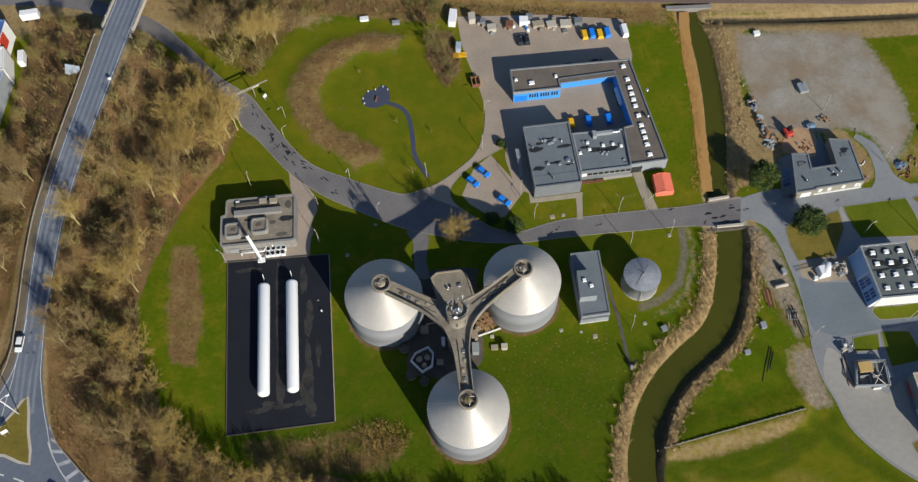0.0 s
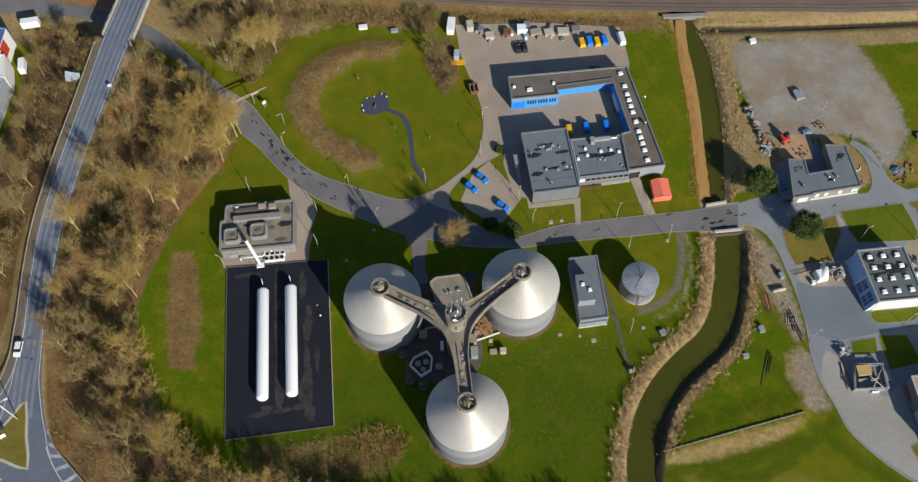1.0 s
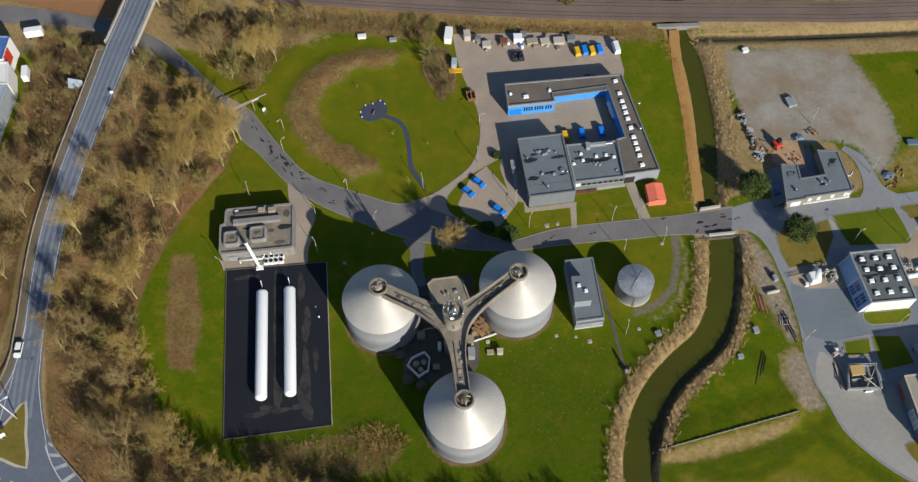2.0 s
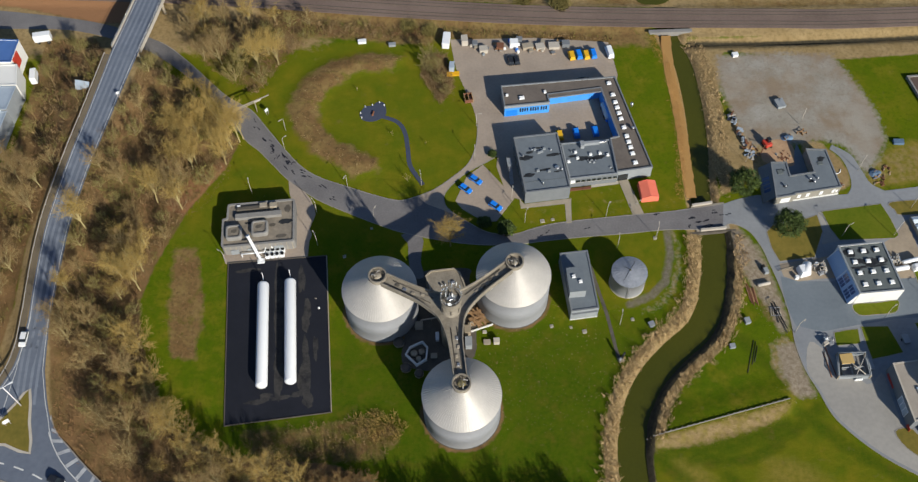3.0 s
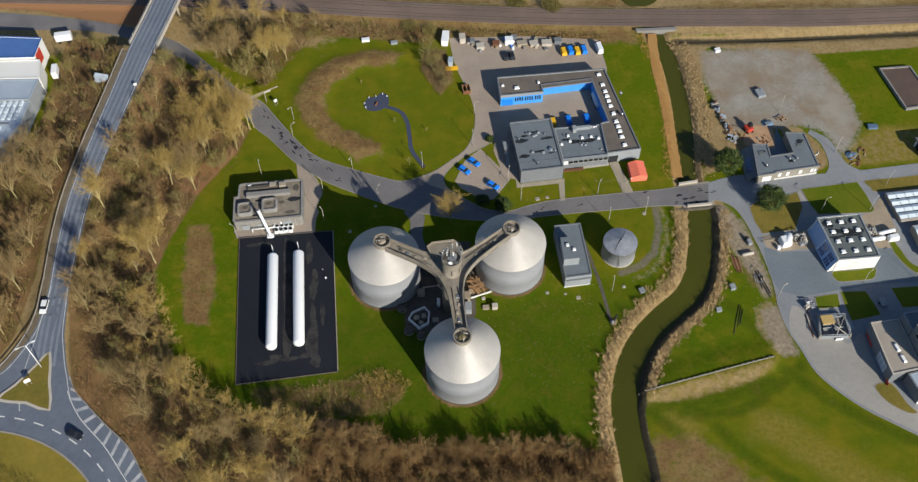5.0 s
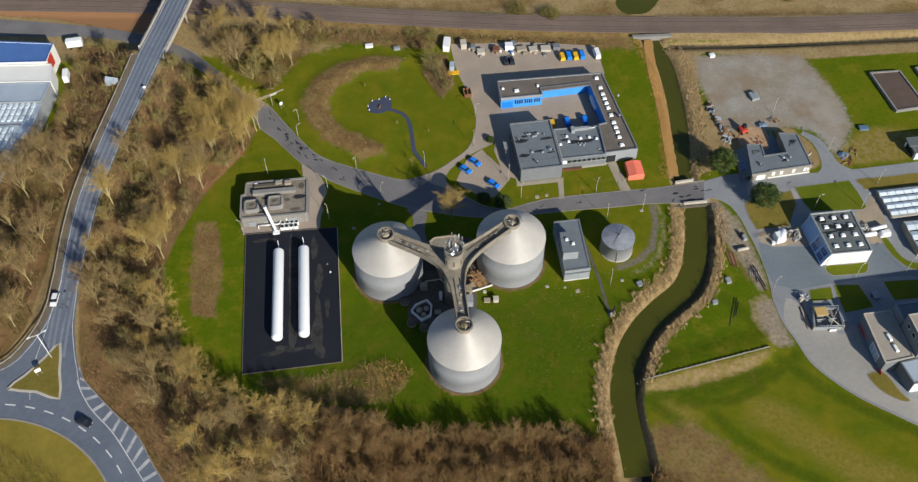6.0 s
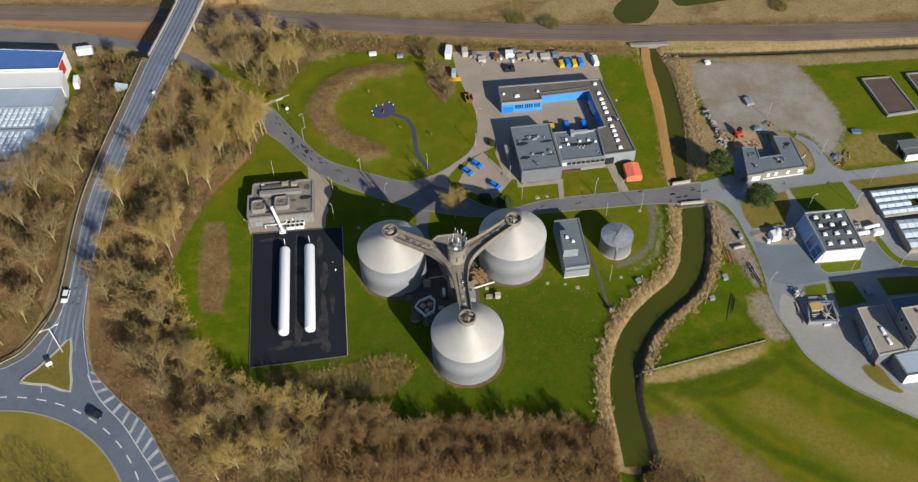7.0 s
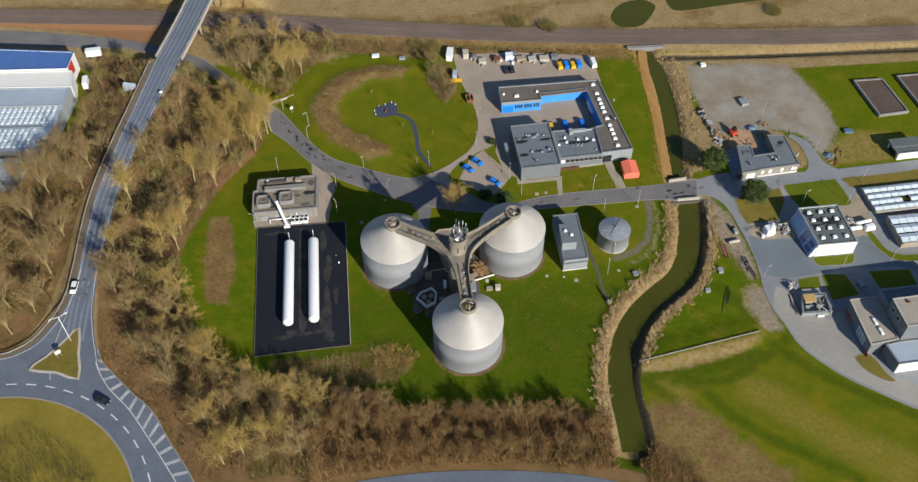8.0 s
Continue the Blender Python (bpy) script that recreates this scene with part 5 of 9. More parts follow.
for x, y, r in ((-12.6, 77.2, 1.3), (-9.2, 75.4, 1.1), (-14.4, 84.6, 1.4)):
    ob = thing("manhole_shaft", "round concrete shaft with a domed lid", "shaft", (x, y, 0), "shafts beside the basin")
    part("shaft_ring", lathe(bmesh.new(), x, y, [(r, -0.1), (r, 0.7), (r + 0.1, 0.72), (r + 0.1, 0.85)], 20), "concrete", ob)
    part("lid", lathe(bmesh.new(), x, y, [(r + 0.05, 0.853), (r * 0.6, 1.05), (0.05, 1.12)], 20), "concrete_dark", ob)
for x, y, sx, sy, h, mat, label in ((-9.0, 89.2, 2.0, 1.8, 1.6, "concrete", "pale concrete equipment box"), (-4.2, 85.8, 0.8, 2.2, 1.3, "white", "small white upright tank cabinet"),
                                    (-5.2, 80.2, 1.6, 1.4, 1.0, "concrete_dark", "low dark concrete equipment box"), (4.0, 83.4, 1.7, 2.6, 2.4, "wall_pale", "pale container cabinet beside the tower"),
                                    (3.9, 87.2, 1.6, 2.2, 2.0, "wall_brick", "sand-coloured steel switch cabinet beside the tower"), (11.4, 83.8, 1.5, 1.3, 1.5, "concrete_pale", "pale concrete valve box with a reddish side"),
                                    (8.9, 83.9, 1.7, 1.3, 0.5, "concrete", "low flat concrete slab box"), (8.4, 86.9, 0.9, 0.8, 0.4, "concrete_pale", "small square pale concrete chamber lid")):
    ob = thing("utility_box", label, "utility box", (x, y, 0))
    part("body", bevelled(box(bmesh.new(), x, y, -0.05, sx, sy, h), 0.05), mat, ob)
    part("lid", bevelled(box(bmesh.new(), x, y, h - 0.047, sx + 0.14, sy + 0.14, 0.1), 0.03), mat if mat != "concrete_dark" else "concrete", ob)
ob = thing("pipe_run", "bent pale pipe over the dark concrete", "pipe", (-5, 88, 0))
part("pipe", polytube(bmesh.new(), [(-8.4, 90.6, 0.1), (-8.4, 90.6, 1.3), (-4.2, 91.2, 1.3), (-2.6, 89.4, 1.3), (-2.6, 86.6, 1.3)], 0.18, 8), "concrete_pale", ob)
for i, (x, y) in enumerate(((-8.4, 90.6), (-5.6, 91.0), (-2.6, 88.0))):
    part("support", box(bmesh.new(), x, y, -0.05, 0.25, 0.25, 1.3), "concrete", ob)
# stack of timber beside the tower
stack = thing("timber_stack", "tumbled stack of tan timber boards beside the silo", "timber stack", (6.4, 91, 0))
for i in range(44):
    x, y, a = 6.3 + rnd.uniform(-1.5, 1.7), 91.2 + rnd.uniform(-2.0, 2.0), rnd.choice((20, 35, 110, 125)) + rnd.uniform(-14, 14)
    part("board", box(bmesh.new(), x, y, 0.02 + 0.034 * i * rnd.uniform(0.7, 1.0), rnd.uniform(2.2, 3.6), rnd.uniform(0.25, 0.5), 0.09, a), "timber", stack)
beam = thing("concrete_beam", "long white concrete beam lying on the grass", "beam", (7.8, 88.2, 0))
part("body", bevelled(box(bmesh.new(), 7.8, 88.2, 0.0, 6.2, 0.4, 0.4, 18), 0.04), "white_wall", beam)
shed = thing("tarp_cover", "crumpled tan tarpaulin over a pallet", "tarpaulin", (4.8, 89.5, 0))
part("cover", bevelled(box(bmesh.new(), 4.8, 89.4, 0, 1.8, 1.6, 1.2, 15, 0.6), 0.25, 2), "wall_brick", shed)

# ---- tank pad with two lying tanks ----
PAD = [(-58.6, 63.4), (-31.8, 66.0), (-34.6, 112.3), (-61.7, 111.0)]
pad = solid("tank_pad", prism(bmesh.new(), PAD, -0.3, 0.12), "bitumen", "black bitumen pad with a low kerb", "pad", "structure")
for i in range(4):
    p, q = PAD[i], PAD[(i + 1) % 4]
    part("edge_kerb", bar(bmesh.new(), p, q, -0.2, math.dist(p, q) + 0.2, -0.2, 0.30, 0.0, 0.22), "concrete_dark" if i != 1 else "concrete", pad)


def lying_tank(p, q, r=1.55, zc=2.15):
    p, q = Vector(p), Vector(q)
    d = (q - p).normalized()
    c = (p + q) / 2
    ob = thing("gas_tank", "long white lying gas tank with domed ends on concrete saddles", "tank", (c.x, c.y, 0.12), "two lying gas tanks")
    L = (q - p).length
    prof = []
    for i in range(7):
        a = math.pi / 2 * i / 6
        prof.append((max(0.02, r * math.sin(a)), -L / 2 + 1.0 - 1.0 * math.cos(a)))
    prof += [(r2, -z) for r2, z in prof[::-1]]
    bm = lathe(bmesh.new(), 0, 0, prof, 36)
    turn = Vector((0, 0, 1)).rotation_difference(Vector((d.x, d.y, 0))).to_matrix().to_4x4()
    bmesh.ops.transform(bm, matrix=Matrix.Translation((c.x, c.y, zc)) @ turn, verts=bm.verts)
    part("shell", bm, "white", ob)
    for f in (-0.42, -0.21, 0.0, 0.21, 0.42):
        s = c + d * (L * f)
        part("saddle", box(bmesh.new(), s.x, s.y, 0.1, 2.5, 0.6, 1.25, math.degrees(math.atan2(d.y, d.x)) - 90), "concrete", ob)
    e = p - d * 0.6
    part("vent_pipe", polytube(bmesh.new(), [(*e, zc), (*(e - d * 0.5), zc + 0.2), (*(e - d * 0.9), zc + 2.4)], 0.11), "white", ob, "white standing vent pipe")
    return ob


lying_tank((-51.2, 103.6), (-49.6, 72.4))
lying_tank((-43.9, 104.3), (-42.2, 73.2))
worn = random.Random(31)
for k in range(30):
    x0 = worn.choice((-46.8, -46.2, -40.2, -39.4))
    y0 = worn.uniform(72, 106)
    stain(pad, x0 - 0.055 * (y0 - 90) + worn.uniform(-0.4, 0.4), y0, 0.128 + 0.0004 * k, worn.uniform(1.0, 2.4), worn.uniform(4, 11), 3, "pad_worn", 100 + k, "worn_patch")
for k, (x0, y0, sx, sy) in enumerate(((-51, 69.6, 6, 1.6), (-45, 70.4, 7, 1.8), (-38, 69, 3, 5), (-48.6, 71, 3, 2.2), (-40.5, 71.2, 4, 1.6), (-36.4, 84, 1.2, 9), (-55.6, 108.6, 7, 1.4))):
    stain(pad, x0, y0, 0.14 + 0.0004 * k, sx, sy, 4, "pad_worn", 140 + k, "worn_patch")
ob = thing("marker_post", "small white marker post on the pad", "post", (-36, 95.9, 0.1))
part("body", lathe(bmesh.new(), -36.0, 95.9, [(0.25, 0.1), (0.25, 0.6), (0.1, 0.75)], 10), "white", ob)

# ---- boiler house ----
def rounded(poly, r, n=4):
    """A polygon with its corners cut round."""
    out = []
    for i in range(len(poly)):
        p, a, b = Vector(poly[i]), Vector(poly[i - 1]), Vector(poly[(i + 1) % len(poly)])
        k = min(r, (a - p).length * 0.45, (b - p).length * 0.45)
        u, v = p + (a - p).normalized() * k, p + (b - p).normalized() * k
        for j in range(n + 1):
            t = j / n
            out.append(tuple(u * (1 - t) ** 2 + p * 2 * t * (1 - t) + v * t * t))
    return out


boiler = house("boiler_house", rounded([(-63.2, 113.8), (-43.0, 115.2), (-43.6, 129.4), (-62.6, 128.2), (-62.5, 123.4), (-63.7, 123.3)], 1.0), 4.1, "concrete_grey", "roof_moss", "low grey concrete boiler house with raised roof edges", "building", 0.3,
               "concrete_grey", 0.5)
for k, (x, y, w) in enumerate(((-60.0, 118.4, 4.6), (-52.9, 119.6, 4.8))):
    c, s = math.cos(radians(4.5)), math.sin(radians(4.5))
    sq = [(x + c * i * w / 2 - s * j * w / 2, y + s * i * w / 2 + c * j * w / 2) for i, j in ((-1, -1), (1, -1), (1, 1), (-1, 1))]
    rings = [(rounded(sq, 1.1), 3.7), (rounded(sq, 1.1), 4.9), (rounded(shrink(sq, 0.25), 1.0), 5.15), (rounded(shrink(sq, 0.6), 0.8), 5.15), (rounded(shrink(sq, 0.7), 0.8), 4.8)]
    bm = bmesh.new()
    rows = [[bm.verts.new((*p, z)) for p in ring] for ring, z in rings]
    for a, b in zip(rows, rows[1:]):
        for i in range(len(a)):
            bm.faces.new((a[i], a[(i + 1) % len(a)], b[(i + 1) % len(a)], b[i]))
    hood = part("roof_hood", bm, "concrete_grey", boiler, "rounded concrete roof hood")
    part("hood_top", prism(bmesh.new(), rounded(shrink(sq, 0.68), 0.8), 4.5, 4.84), "roof_moss", hood)
    stain(hood, x - 0.2, y + 0.3, 4.848, 2.4, 1.8, 20, "concrete_dark", 7 + k, "moss_patch")
part("plant_ridge", bevelled(box(bmesh.new(), -53.6, 124.0, 3.6, 13.0, 1.7, 1.3, 4.0), 0.12), "concrete_grey", boiler, "long raised concrete ridge")
part("plant_ridge", bevelled(box(bmesh.new(), -55.4, 126.6, 3.6, 9.0, 1.2, 1.0, 4.0), 0.1), "concrete_dark", boiler)
for x in (-52.4, -49.6):
    roof_box(boiler, x, 127.2, 3.65, 2.0, 1.5, 1.3, 4, "concrete")
roof_box(boiler, -59.4, 127.2, 3.65, 1.0, 0.8, 0.9, 4, "white")
for s0, s1, z0, z1 in ((2.0, 4.2, 0.3, 2.5), (6.5, 8.5, 1.6, 2.5), (14.0, 16.6, 0.2, 2.6)):
    part("door", bar(bmesh.new(), (-62.9, 113.6), (-43.6, 115.2), s0, s1, z0, z1, 0.0, 0.08), "wall_pale", boiler)
for k, (x, y, sx, sy, mt) in enumerate(((-46, 122, 3.6, 1.6, "damp"), (-55.6, 121.8, 4.4, 1.0, "damp"), (-47, 117.4, 3.0, 1.2, "concrete_dark"), (-57, 116.4, 3.4, 0.9, "damp"), (-45.6, 126.4, 1.6, 2.4, "concrete_dark"), (-49.6, 121.0, 2.0, 1.0, "concrete_dark"))):
    stain(boiler, x, y, 3.806 + 0.0006 * k, sx, sy, 5, mt, 20 + k, "damp_patch")
for s0 in np.arange(0.8, 19.5, 1.55):
    part("wall_rib", bar(bmesh.new(), (-63.2, 113.8), (-43.0, 115.2), float(s0), float(s0) + 0.14, 0.0, 3.9, 0.0, 0.07), "concrete", boiler)
FLUE_A, FLUE_B = Vector((-52.7, 111.5, 0.7)), Vector((-55.2, 114.8, 8.2))
chimney = thing("chimney", "leaning white steel flue pipe on a white foot plate", "chimney", (-52.7, 111.5, 0))
part("foot", bevelled(box(bmesh.new(), -52.7, 111.4, -0.05, 2.0, 1.5, 0.5, 5), 0.08), "white", chimney)
bm = lathe(bmesh.new(), 0, 0, [(0.54, 0.0), (0.54, 0.3), (0.46, 0.32), (0.46, 8.2), (0.52, 8.22), (0.52, 8.7), (0.38, 8.7), (0.38, 8.2)], 20)
bmesh.ops.transform(bm, matrix=Matrix.Translation(FLUE_A) @ Vector((0, 0, 1)).rotation_difference(FLUE_B - FLUE_A).to_matrix().to_4x4(), verts=bm.verts)
part("stack", bm, "white", chimney)
for f, sx in ((0.25, -0.9), (0.25, 0.9), (0.62, 0.0)):
    p = FLUE_A.lerp(FLUE_B, f)
    part("stay", tube(bmesh.new(), p, (p.x + sx, p.y + 0.4, 0.1 if f < 0.5 else 3.7), 0.07), "white", chimney)
for row in range(2):
    for col in range(4):
        x, y = -50.9 + col * 1.36 + row * 0.08, 112.8 + row * 1.5 + col * 0.11
        ob = thing("cooler", "white box cooler with a dark round fan", "cooler", (x, y, 0.05), "row of coolers")
        part("body", bevelled(box(bmesh.new(), x, y, -0.02, 1.22, 1.36, 1.25, 5), 0.05), "white", ob)
        fan = part("fan", lathe(bmesh.new(), x, y, [(0.5, 1.2), (0.5, 1.36), (0.44, 1.36), (0.4, 1.25), (0.1, 1.25)], 20, False), "iron", ob, "dark round fan opening")
        for b in range(4):
            part("blade", box(bmesh.new(), x, y, 1.3, 0.78, 0.1, 0.03, b * 45), "iron", fan)
pr = thing("pipe_rack", "white bent pipes along the boiler house wall", "pipe", (-55, 112.8, 0))
part("pipe", polytube(bmesh.new(), [(-58.0, 113.0, 0.1), (-58.0, 113.0, 1.6), (-51.8, 113.4, 1.6), (-51.4, 114.6, 1.6), (-51.4, 115.2, 2.8)], 0.2, 8), "white", pr)
part("pipe", polytube(bmesh.new(), [(-49.6, 114.8, 0.1), (-49.6, 114.9, 2.6)], 0.2, 8), "white", pr)

# ---- office, annex and workshop round the courtyard ----
OFF = [(22.0, 127.6), (34.9, 128.9), (32.9, 148.6), (19.9, 147.4)]
office = house("office_building", OFF, 5.6, "wall_grey", "roof_slate", "two-storey slate-grey office block with a flat roof", "building", 0.25, "wall_grey")
for s in (5.2,):
    part("seam_joint", bar(bmesh.new(), (21.6, 131.2), (34.5, 132.5), 0.2, 12.6, 5.34, 5.42, -0.04, 0.04), "roof_dark", office)
for x, y in ((25.8, 142.7), (28.5, 142.9), (26.9, 141.6), (27.7, 141.9), (26.1, 135.1), (29.3, 134.8)):
    roof_box(office, x, y, 5.35, 0.85, 0.65, 0.5, 6, "wall_pale")
for x, y, h in ((22.2, 140.2, 0.9), (33.0, 135.2, 0.7), (24.9, 142.4, 0.6), (27.2, 130.3, 1.2), (30.4, 142.2, 0.5)):
    roof_vent(office, x, y, 5.35, 0.22, h)
roof_vent(office, 31.7, 136.0, 5.35, 0.6, 0.5)
for s0 in np.arange(1.0, 18, 3.4):
    window(office, OFF[3], OFF[0], float(s0), float(s0) + 2.2, 1.0, 2.4, "wall_grey")
    window(office, OFF[1], OFF[2], float(s0), float(s0) + 2.2, 3.0, 4.6, "wall_grey")
for k, (x, y, sx, sy) in enumerate(((22.9, 139.9, 3.6, 1.2), (31.4, 140.8, 3.4, 0.9), (26.6, 143.3, 3.2, 0.7), (23.4, 133.8, 3.8, 1.2), (27.4, 135.4, 4.2, 0.8), (31.6, 134.8, 2.6, 0.6), (24.0, 141.8, 1.8, 0.6))):
    stain(office, x, y, 5.356 + 0.0006 * k, sx * 1.25, sy * 1.35, 8, "damp", 40 + k, "damp_patch")
stair = thing("outside_stair", "steel outside stair with landing at the office wall", "stair", (18.6, 139.5, 0))
for i in range(14):
    part("tread", box(bmesh.new(), 18.8 - 0.03 * i, 134.6 + 0.3 * i, 0.15 + 0.22 * i, 1.1, 0.3, 0.05, 6), "steel", stair)
part("landing", box(bmesh.new(), 18.3, 140.2, 3.2, 1.4, 3.0, 0.12, 6), "wall_pale", stair)
for x, y in ((17.7, 139.0), (17.5, 141.4), (18.9, 139.0)):
    part("post", box(bmesh.new(), x, y, 0.0, 0.12, 0.12, 4.2), "steel", stair)

ANX = [(35.1, 132.6), (49.2, 133.9), (48.6, 146.3), (33.4, 145.6)]
annex = house("annex", [(35.1, 132.6), (49.2, 133.9), (48.2, 146.3), (33.75, 145.4)], 4.4, "wall_grey", "roof_slate", "single-storey slate-grey annex with a flat roof", "building", 0.25, "wall_pale")
for x, y in ((37.7, 142.1), (38.1, 139.9), (35.4, 138.8), (42.0, 141.1), (44.8, 141.4), (47.0, 140.7)):
    skylight(annex, x, y, 4.15, 0.85, 0.85)
for x, y, h in ((41.5, 138.4, 0.5), (42.7, 138.2, 0.6), (42.1, 139.0, 0.4), (47.3, 136.2, 0.4)):
    roof_box(annex, x, y, 4.15, 0.7, 0.5, h, 12, "wall_pale")
for x, y in ((41.0, 138.9), (43.2, 138.8), (36.6, 142.2)):
    roof_vent(annex, x, y, 4.15, 0.16, 0.6)
plant = part("air_plant", bevelled(box(bmesh.new(), 42.6, 145.0, 4.1, 5.0, 1.0, 1.1, 5), 0.08), "wall_pale", annex, "long air handling duct")
part("duct", bevelled(box(bmesh.new(), 39.8, 144.4, 4.1, 1.2, 2.0, 1.5, 5), 0.08), "wall_pale", plant)
part("duct", bevelled(box(bmesh.new(), 45.8, 145.4, 4.1, 2.6, 0.7, 0.7, 5), 0.08), "steel", plant)
for i, s0 in enumerate(np.arange(0.4, 13, 1.55)):
    window(annex, ANX[0], ANX[1], float(s0), float(s0) + 1.35, 2.2 if i else 2.0, 3.4, "white" if i == 0 else "wall_grey", "white" if i == 0 else "glass")
for k, (x, y, sx, sy) in enumerate(((39.9, 139.8, 3.4, 1.3), (44.2, 140.1, 3.2, 1.1), (42.0, 139.6, 3.0, 0.9), (47.4, 136.0, 0.9, 0.6), (36.8, 140.8, 1.8, 0.6))):
    stain(annex, x, y, 4.156 + 0.0006 * k, sx * 1.25, sy * 1.35, 8, "damp", 60 + k, "damp_patch")
terrace = thing("planter", "brown timber-edged planting bed below the annex", "planter", (38.5, 131.2, 0))
part("bed", box(bmesh.new(), 38.5, 132.0, -0.1, 6.4, 0.9, 0.35, 5), "rust", terrace)

WS = [(48.9, 134.3), (59.4, 135.6), (52.6, 170.2), (17.4, 168.0), (18.0, 159.8), (31.8, 160.9), (31.45, 163.9), (47.7, 165.8), (50.9, 147.3), (48.3, 146.6)]
shop = house("workshop", WS, 4.7, "wall_pale", "roof_felt", "long angled workshop wing with brown felt roof and blue fronts", "building", 0.3, "wall_grey")
for x, y in ((50.4, 167.6), (51.1, 163.0), (51.5, 160.1), (51.8, 158.0), (52.1, 155.9), (52.4, 153.7), (52.9, 150.4), (53.3, 147.1), (53.6, 145.0), (53.9, 143.0), (54.2, 140.7), (54.6, 137.4)):
    skylight(shop, x, y, 4.45, 1.35, 1.15, 10)
skylight(shop, 23.4, 163.0, 4.45, 1.6, 1.2), skylight(shop, 19.0, 164.2, 4.45, 0.8, 0.8), skylight(shop, 30.6, 165.0, 4.45, 0.8, 1.0)
for x, y, h in ((56.2, 158.4, 1.4), (55.4, 149.6, 1.2)):
    roof_vent(shop, x, y, 4.45, 0.4, h)
# blue fronts towards the courtyard
p, q = WS[4], WS[5]
part("blue_front", bar(bmesh.new(), p, q, 0.05, math.dist(p, q) - 0.05, 0.0, 3.6, 0.003, 0.10), "blue", shop, "bright blue cladding")
part("gate", bar(bmesh.new(), p, q, 0.5, 4.0, 0.05, 2.7, 0.10, 0.16), "car_blue", shop, "dark blue roller gate")
for i in range(12):
    s0 = 4.7 + 0.72 * i + (0.35 if i > 3 else 0) + (0.35 if i > 7 else 0)
    if s0 < 13.2:
        part("slot_window", bar(bmesh.new(), p, q, s0, s0 + 0.45, 1.6, 3.2, 0.10, 0.15), "glass", shop, "narrow dark window")
p, q = WS[6], WS[7]
part("blue_front", bar(bmesh.new(), p, q, 0.05, math.dist(p, q) - 0.05, 0.0, 4.1, 0.003, 0.10), "blue", shop, "bright blue cladding")
part("canopy", bar(bmesh.new(), p, q, 0.0, math.dist(p, q) + 0.4, 4.35, 4.72, 0.0, 1.25), "roof_felt", shop, "brown roof overhang above the gates")
part("canopy_edge", bar(bmesh.new(), p, q, 0.0, math.dist(p, q) + 0.2, 4.33, 4.8, 1.253, 1.4), "wall_grey", shop)
part("blue_front", bar(bmesh.new(), WS[7], WS[8], 0.2, math.dist(WS[7], WS[8]) - 0.05, 0.0, 4.3, 0.003, 0.10), "blue", shop, "bright blue cladding")
for i in range(5):
    part("gate", bar(bmesh.new(), p, q, 0.8 + 3.1 * i, 3.4 + 3.1 * i, 0.05, 3.0, 0.10, 0.14), "blue", shop, "bright blue roller gate")
part("porch_dark", bar(bmesh.new(), WS[0], WS[1], 0.6, 3.6, 0.05, 3.0, 0.003, 0.06), "glass", shop, "dark glazed entrance")

# narrow grey building and round tank
NB = [(31.4, 89.6), (38.8, 90.4), (37.6, 108.2), (30.0, 107.6)]
pump = house("switch_house", NB, 5.0, "wall_pale", "roof_slate", "narrow grey clad switch house with a roof storey", "building", 0.12, "wall_grey")
up = [(31.2, 93.7), (35.5, 94.0), (34.9, 101.2), (30.9, 100.9)]
part("roof_storey", prism(bmesh.new(), up, 4.6, 8.2), "wall_pale", pump)
part("upper_roof", prism(bmesh.new(), shrink(up, -0.12), 8.2, 8.35), "roof_slate", pump)
skylight(pump, 32.5, 98.2, 8.32, 0.9, 0.9), skylight(pump, 34.2, 96.6, 8.32, 0.9, 0.9)
part("base_band", bar(bmesh.new(), NB[0], NB[1], -0.05, 7.5, -0.1, 0.3, 0.003, 0.08), "white_wall", pump, "white base band")
for i in range(9):
    part("cladding_rib", bar(bmesh.new(), NB[0], NB[1], 0.1, 7.3, 0.5 + 0.46 * i, 0.62 + 0.46 * i, 0.003, 0.07), "wall_pale", pump, "horizontal cladding rib")
part("gate", bar(bmesh.new(), NB[0], NB[1], 4.2, 6.9, 0.35, 3.2, 0.07, 0.11), "wall_pale", pump, "pale folding gate")
part("canopy", bar(bmesh.new(), NB[0], NB[1], 0.2, 7.2, 3.7, 3.85, 0.0, 0.5), "wall_grey", pump)

rt = thing("round_tank", "round concrete tank with a shallow conical lid and white base", "tank", (48.0, 100.3, 0))
part("wall", lathe(bmesh.new(), 48, 100.3, [(4.75, -0.2), (4.75, 5.9), (4.85, 5.92), (4.85, 6.1)], 64, cap=False), "zinc_wall", rt)
bm = bmesh.new()
rows = []
for r, z, up_z in ((4.85, 6.1, 0.06), (2.4, 6.8, 0.05), (0.3, 7.3, 0.0)):
    rows.append([bm.verts.new((48 + r * math.cos(2 * math.pi * (i + f) / 28), 100.3 + r * math.sin(2 * math.pi * (i + f) / 28), z + lift)) for i in range(28) for f, lift in ((0, 0), (0.85, 0), (0.88, up_z), (0.97, up_z))])
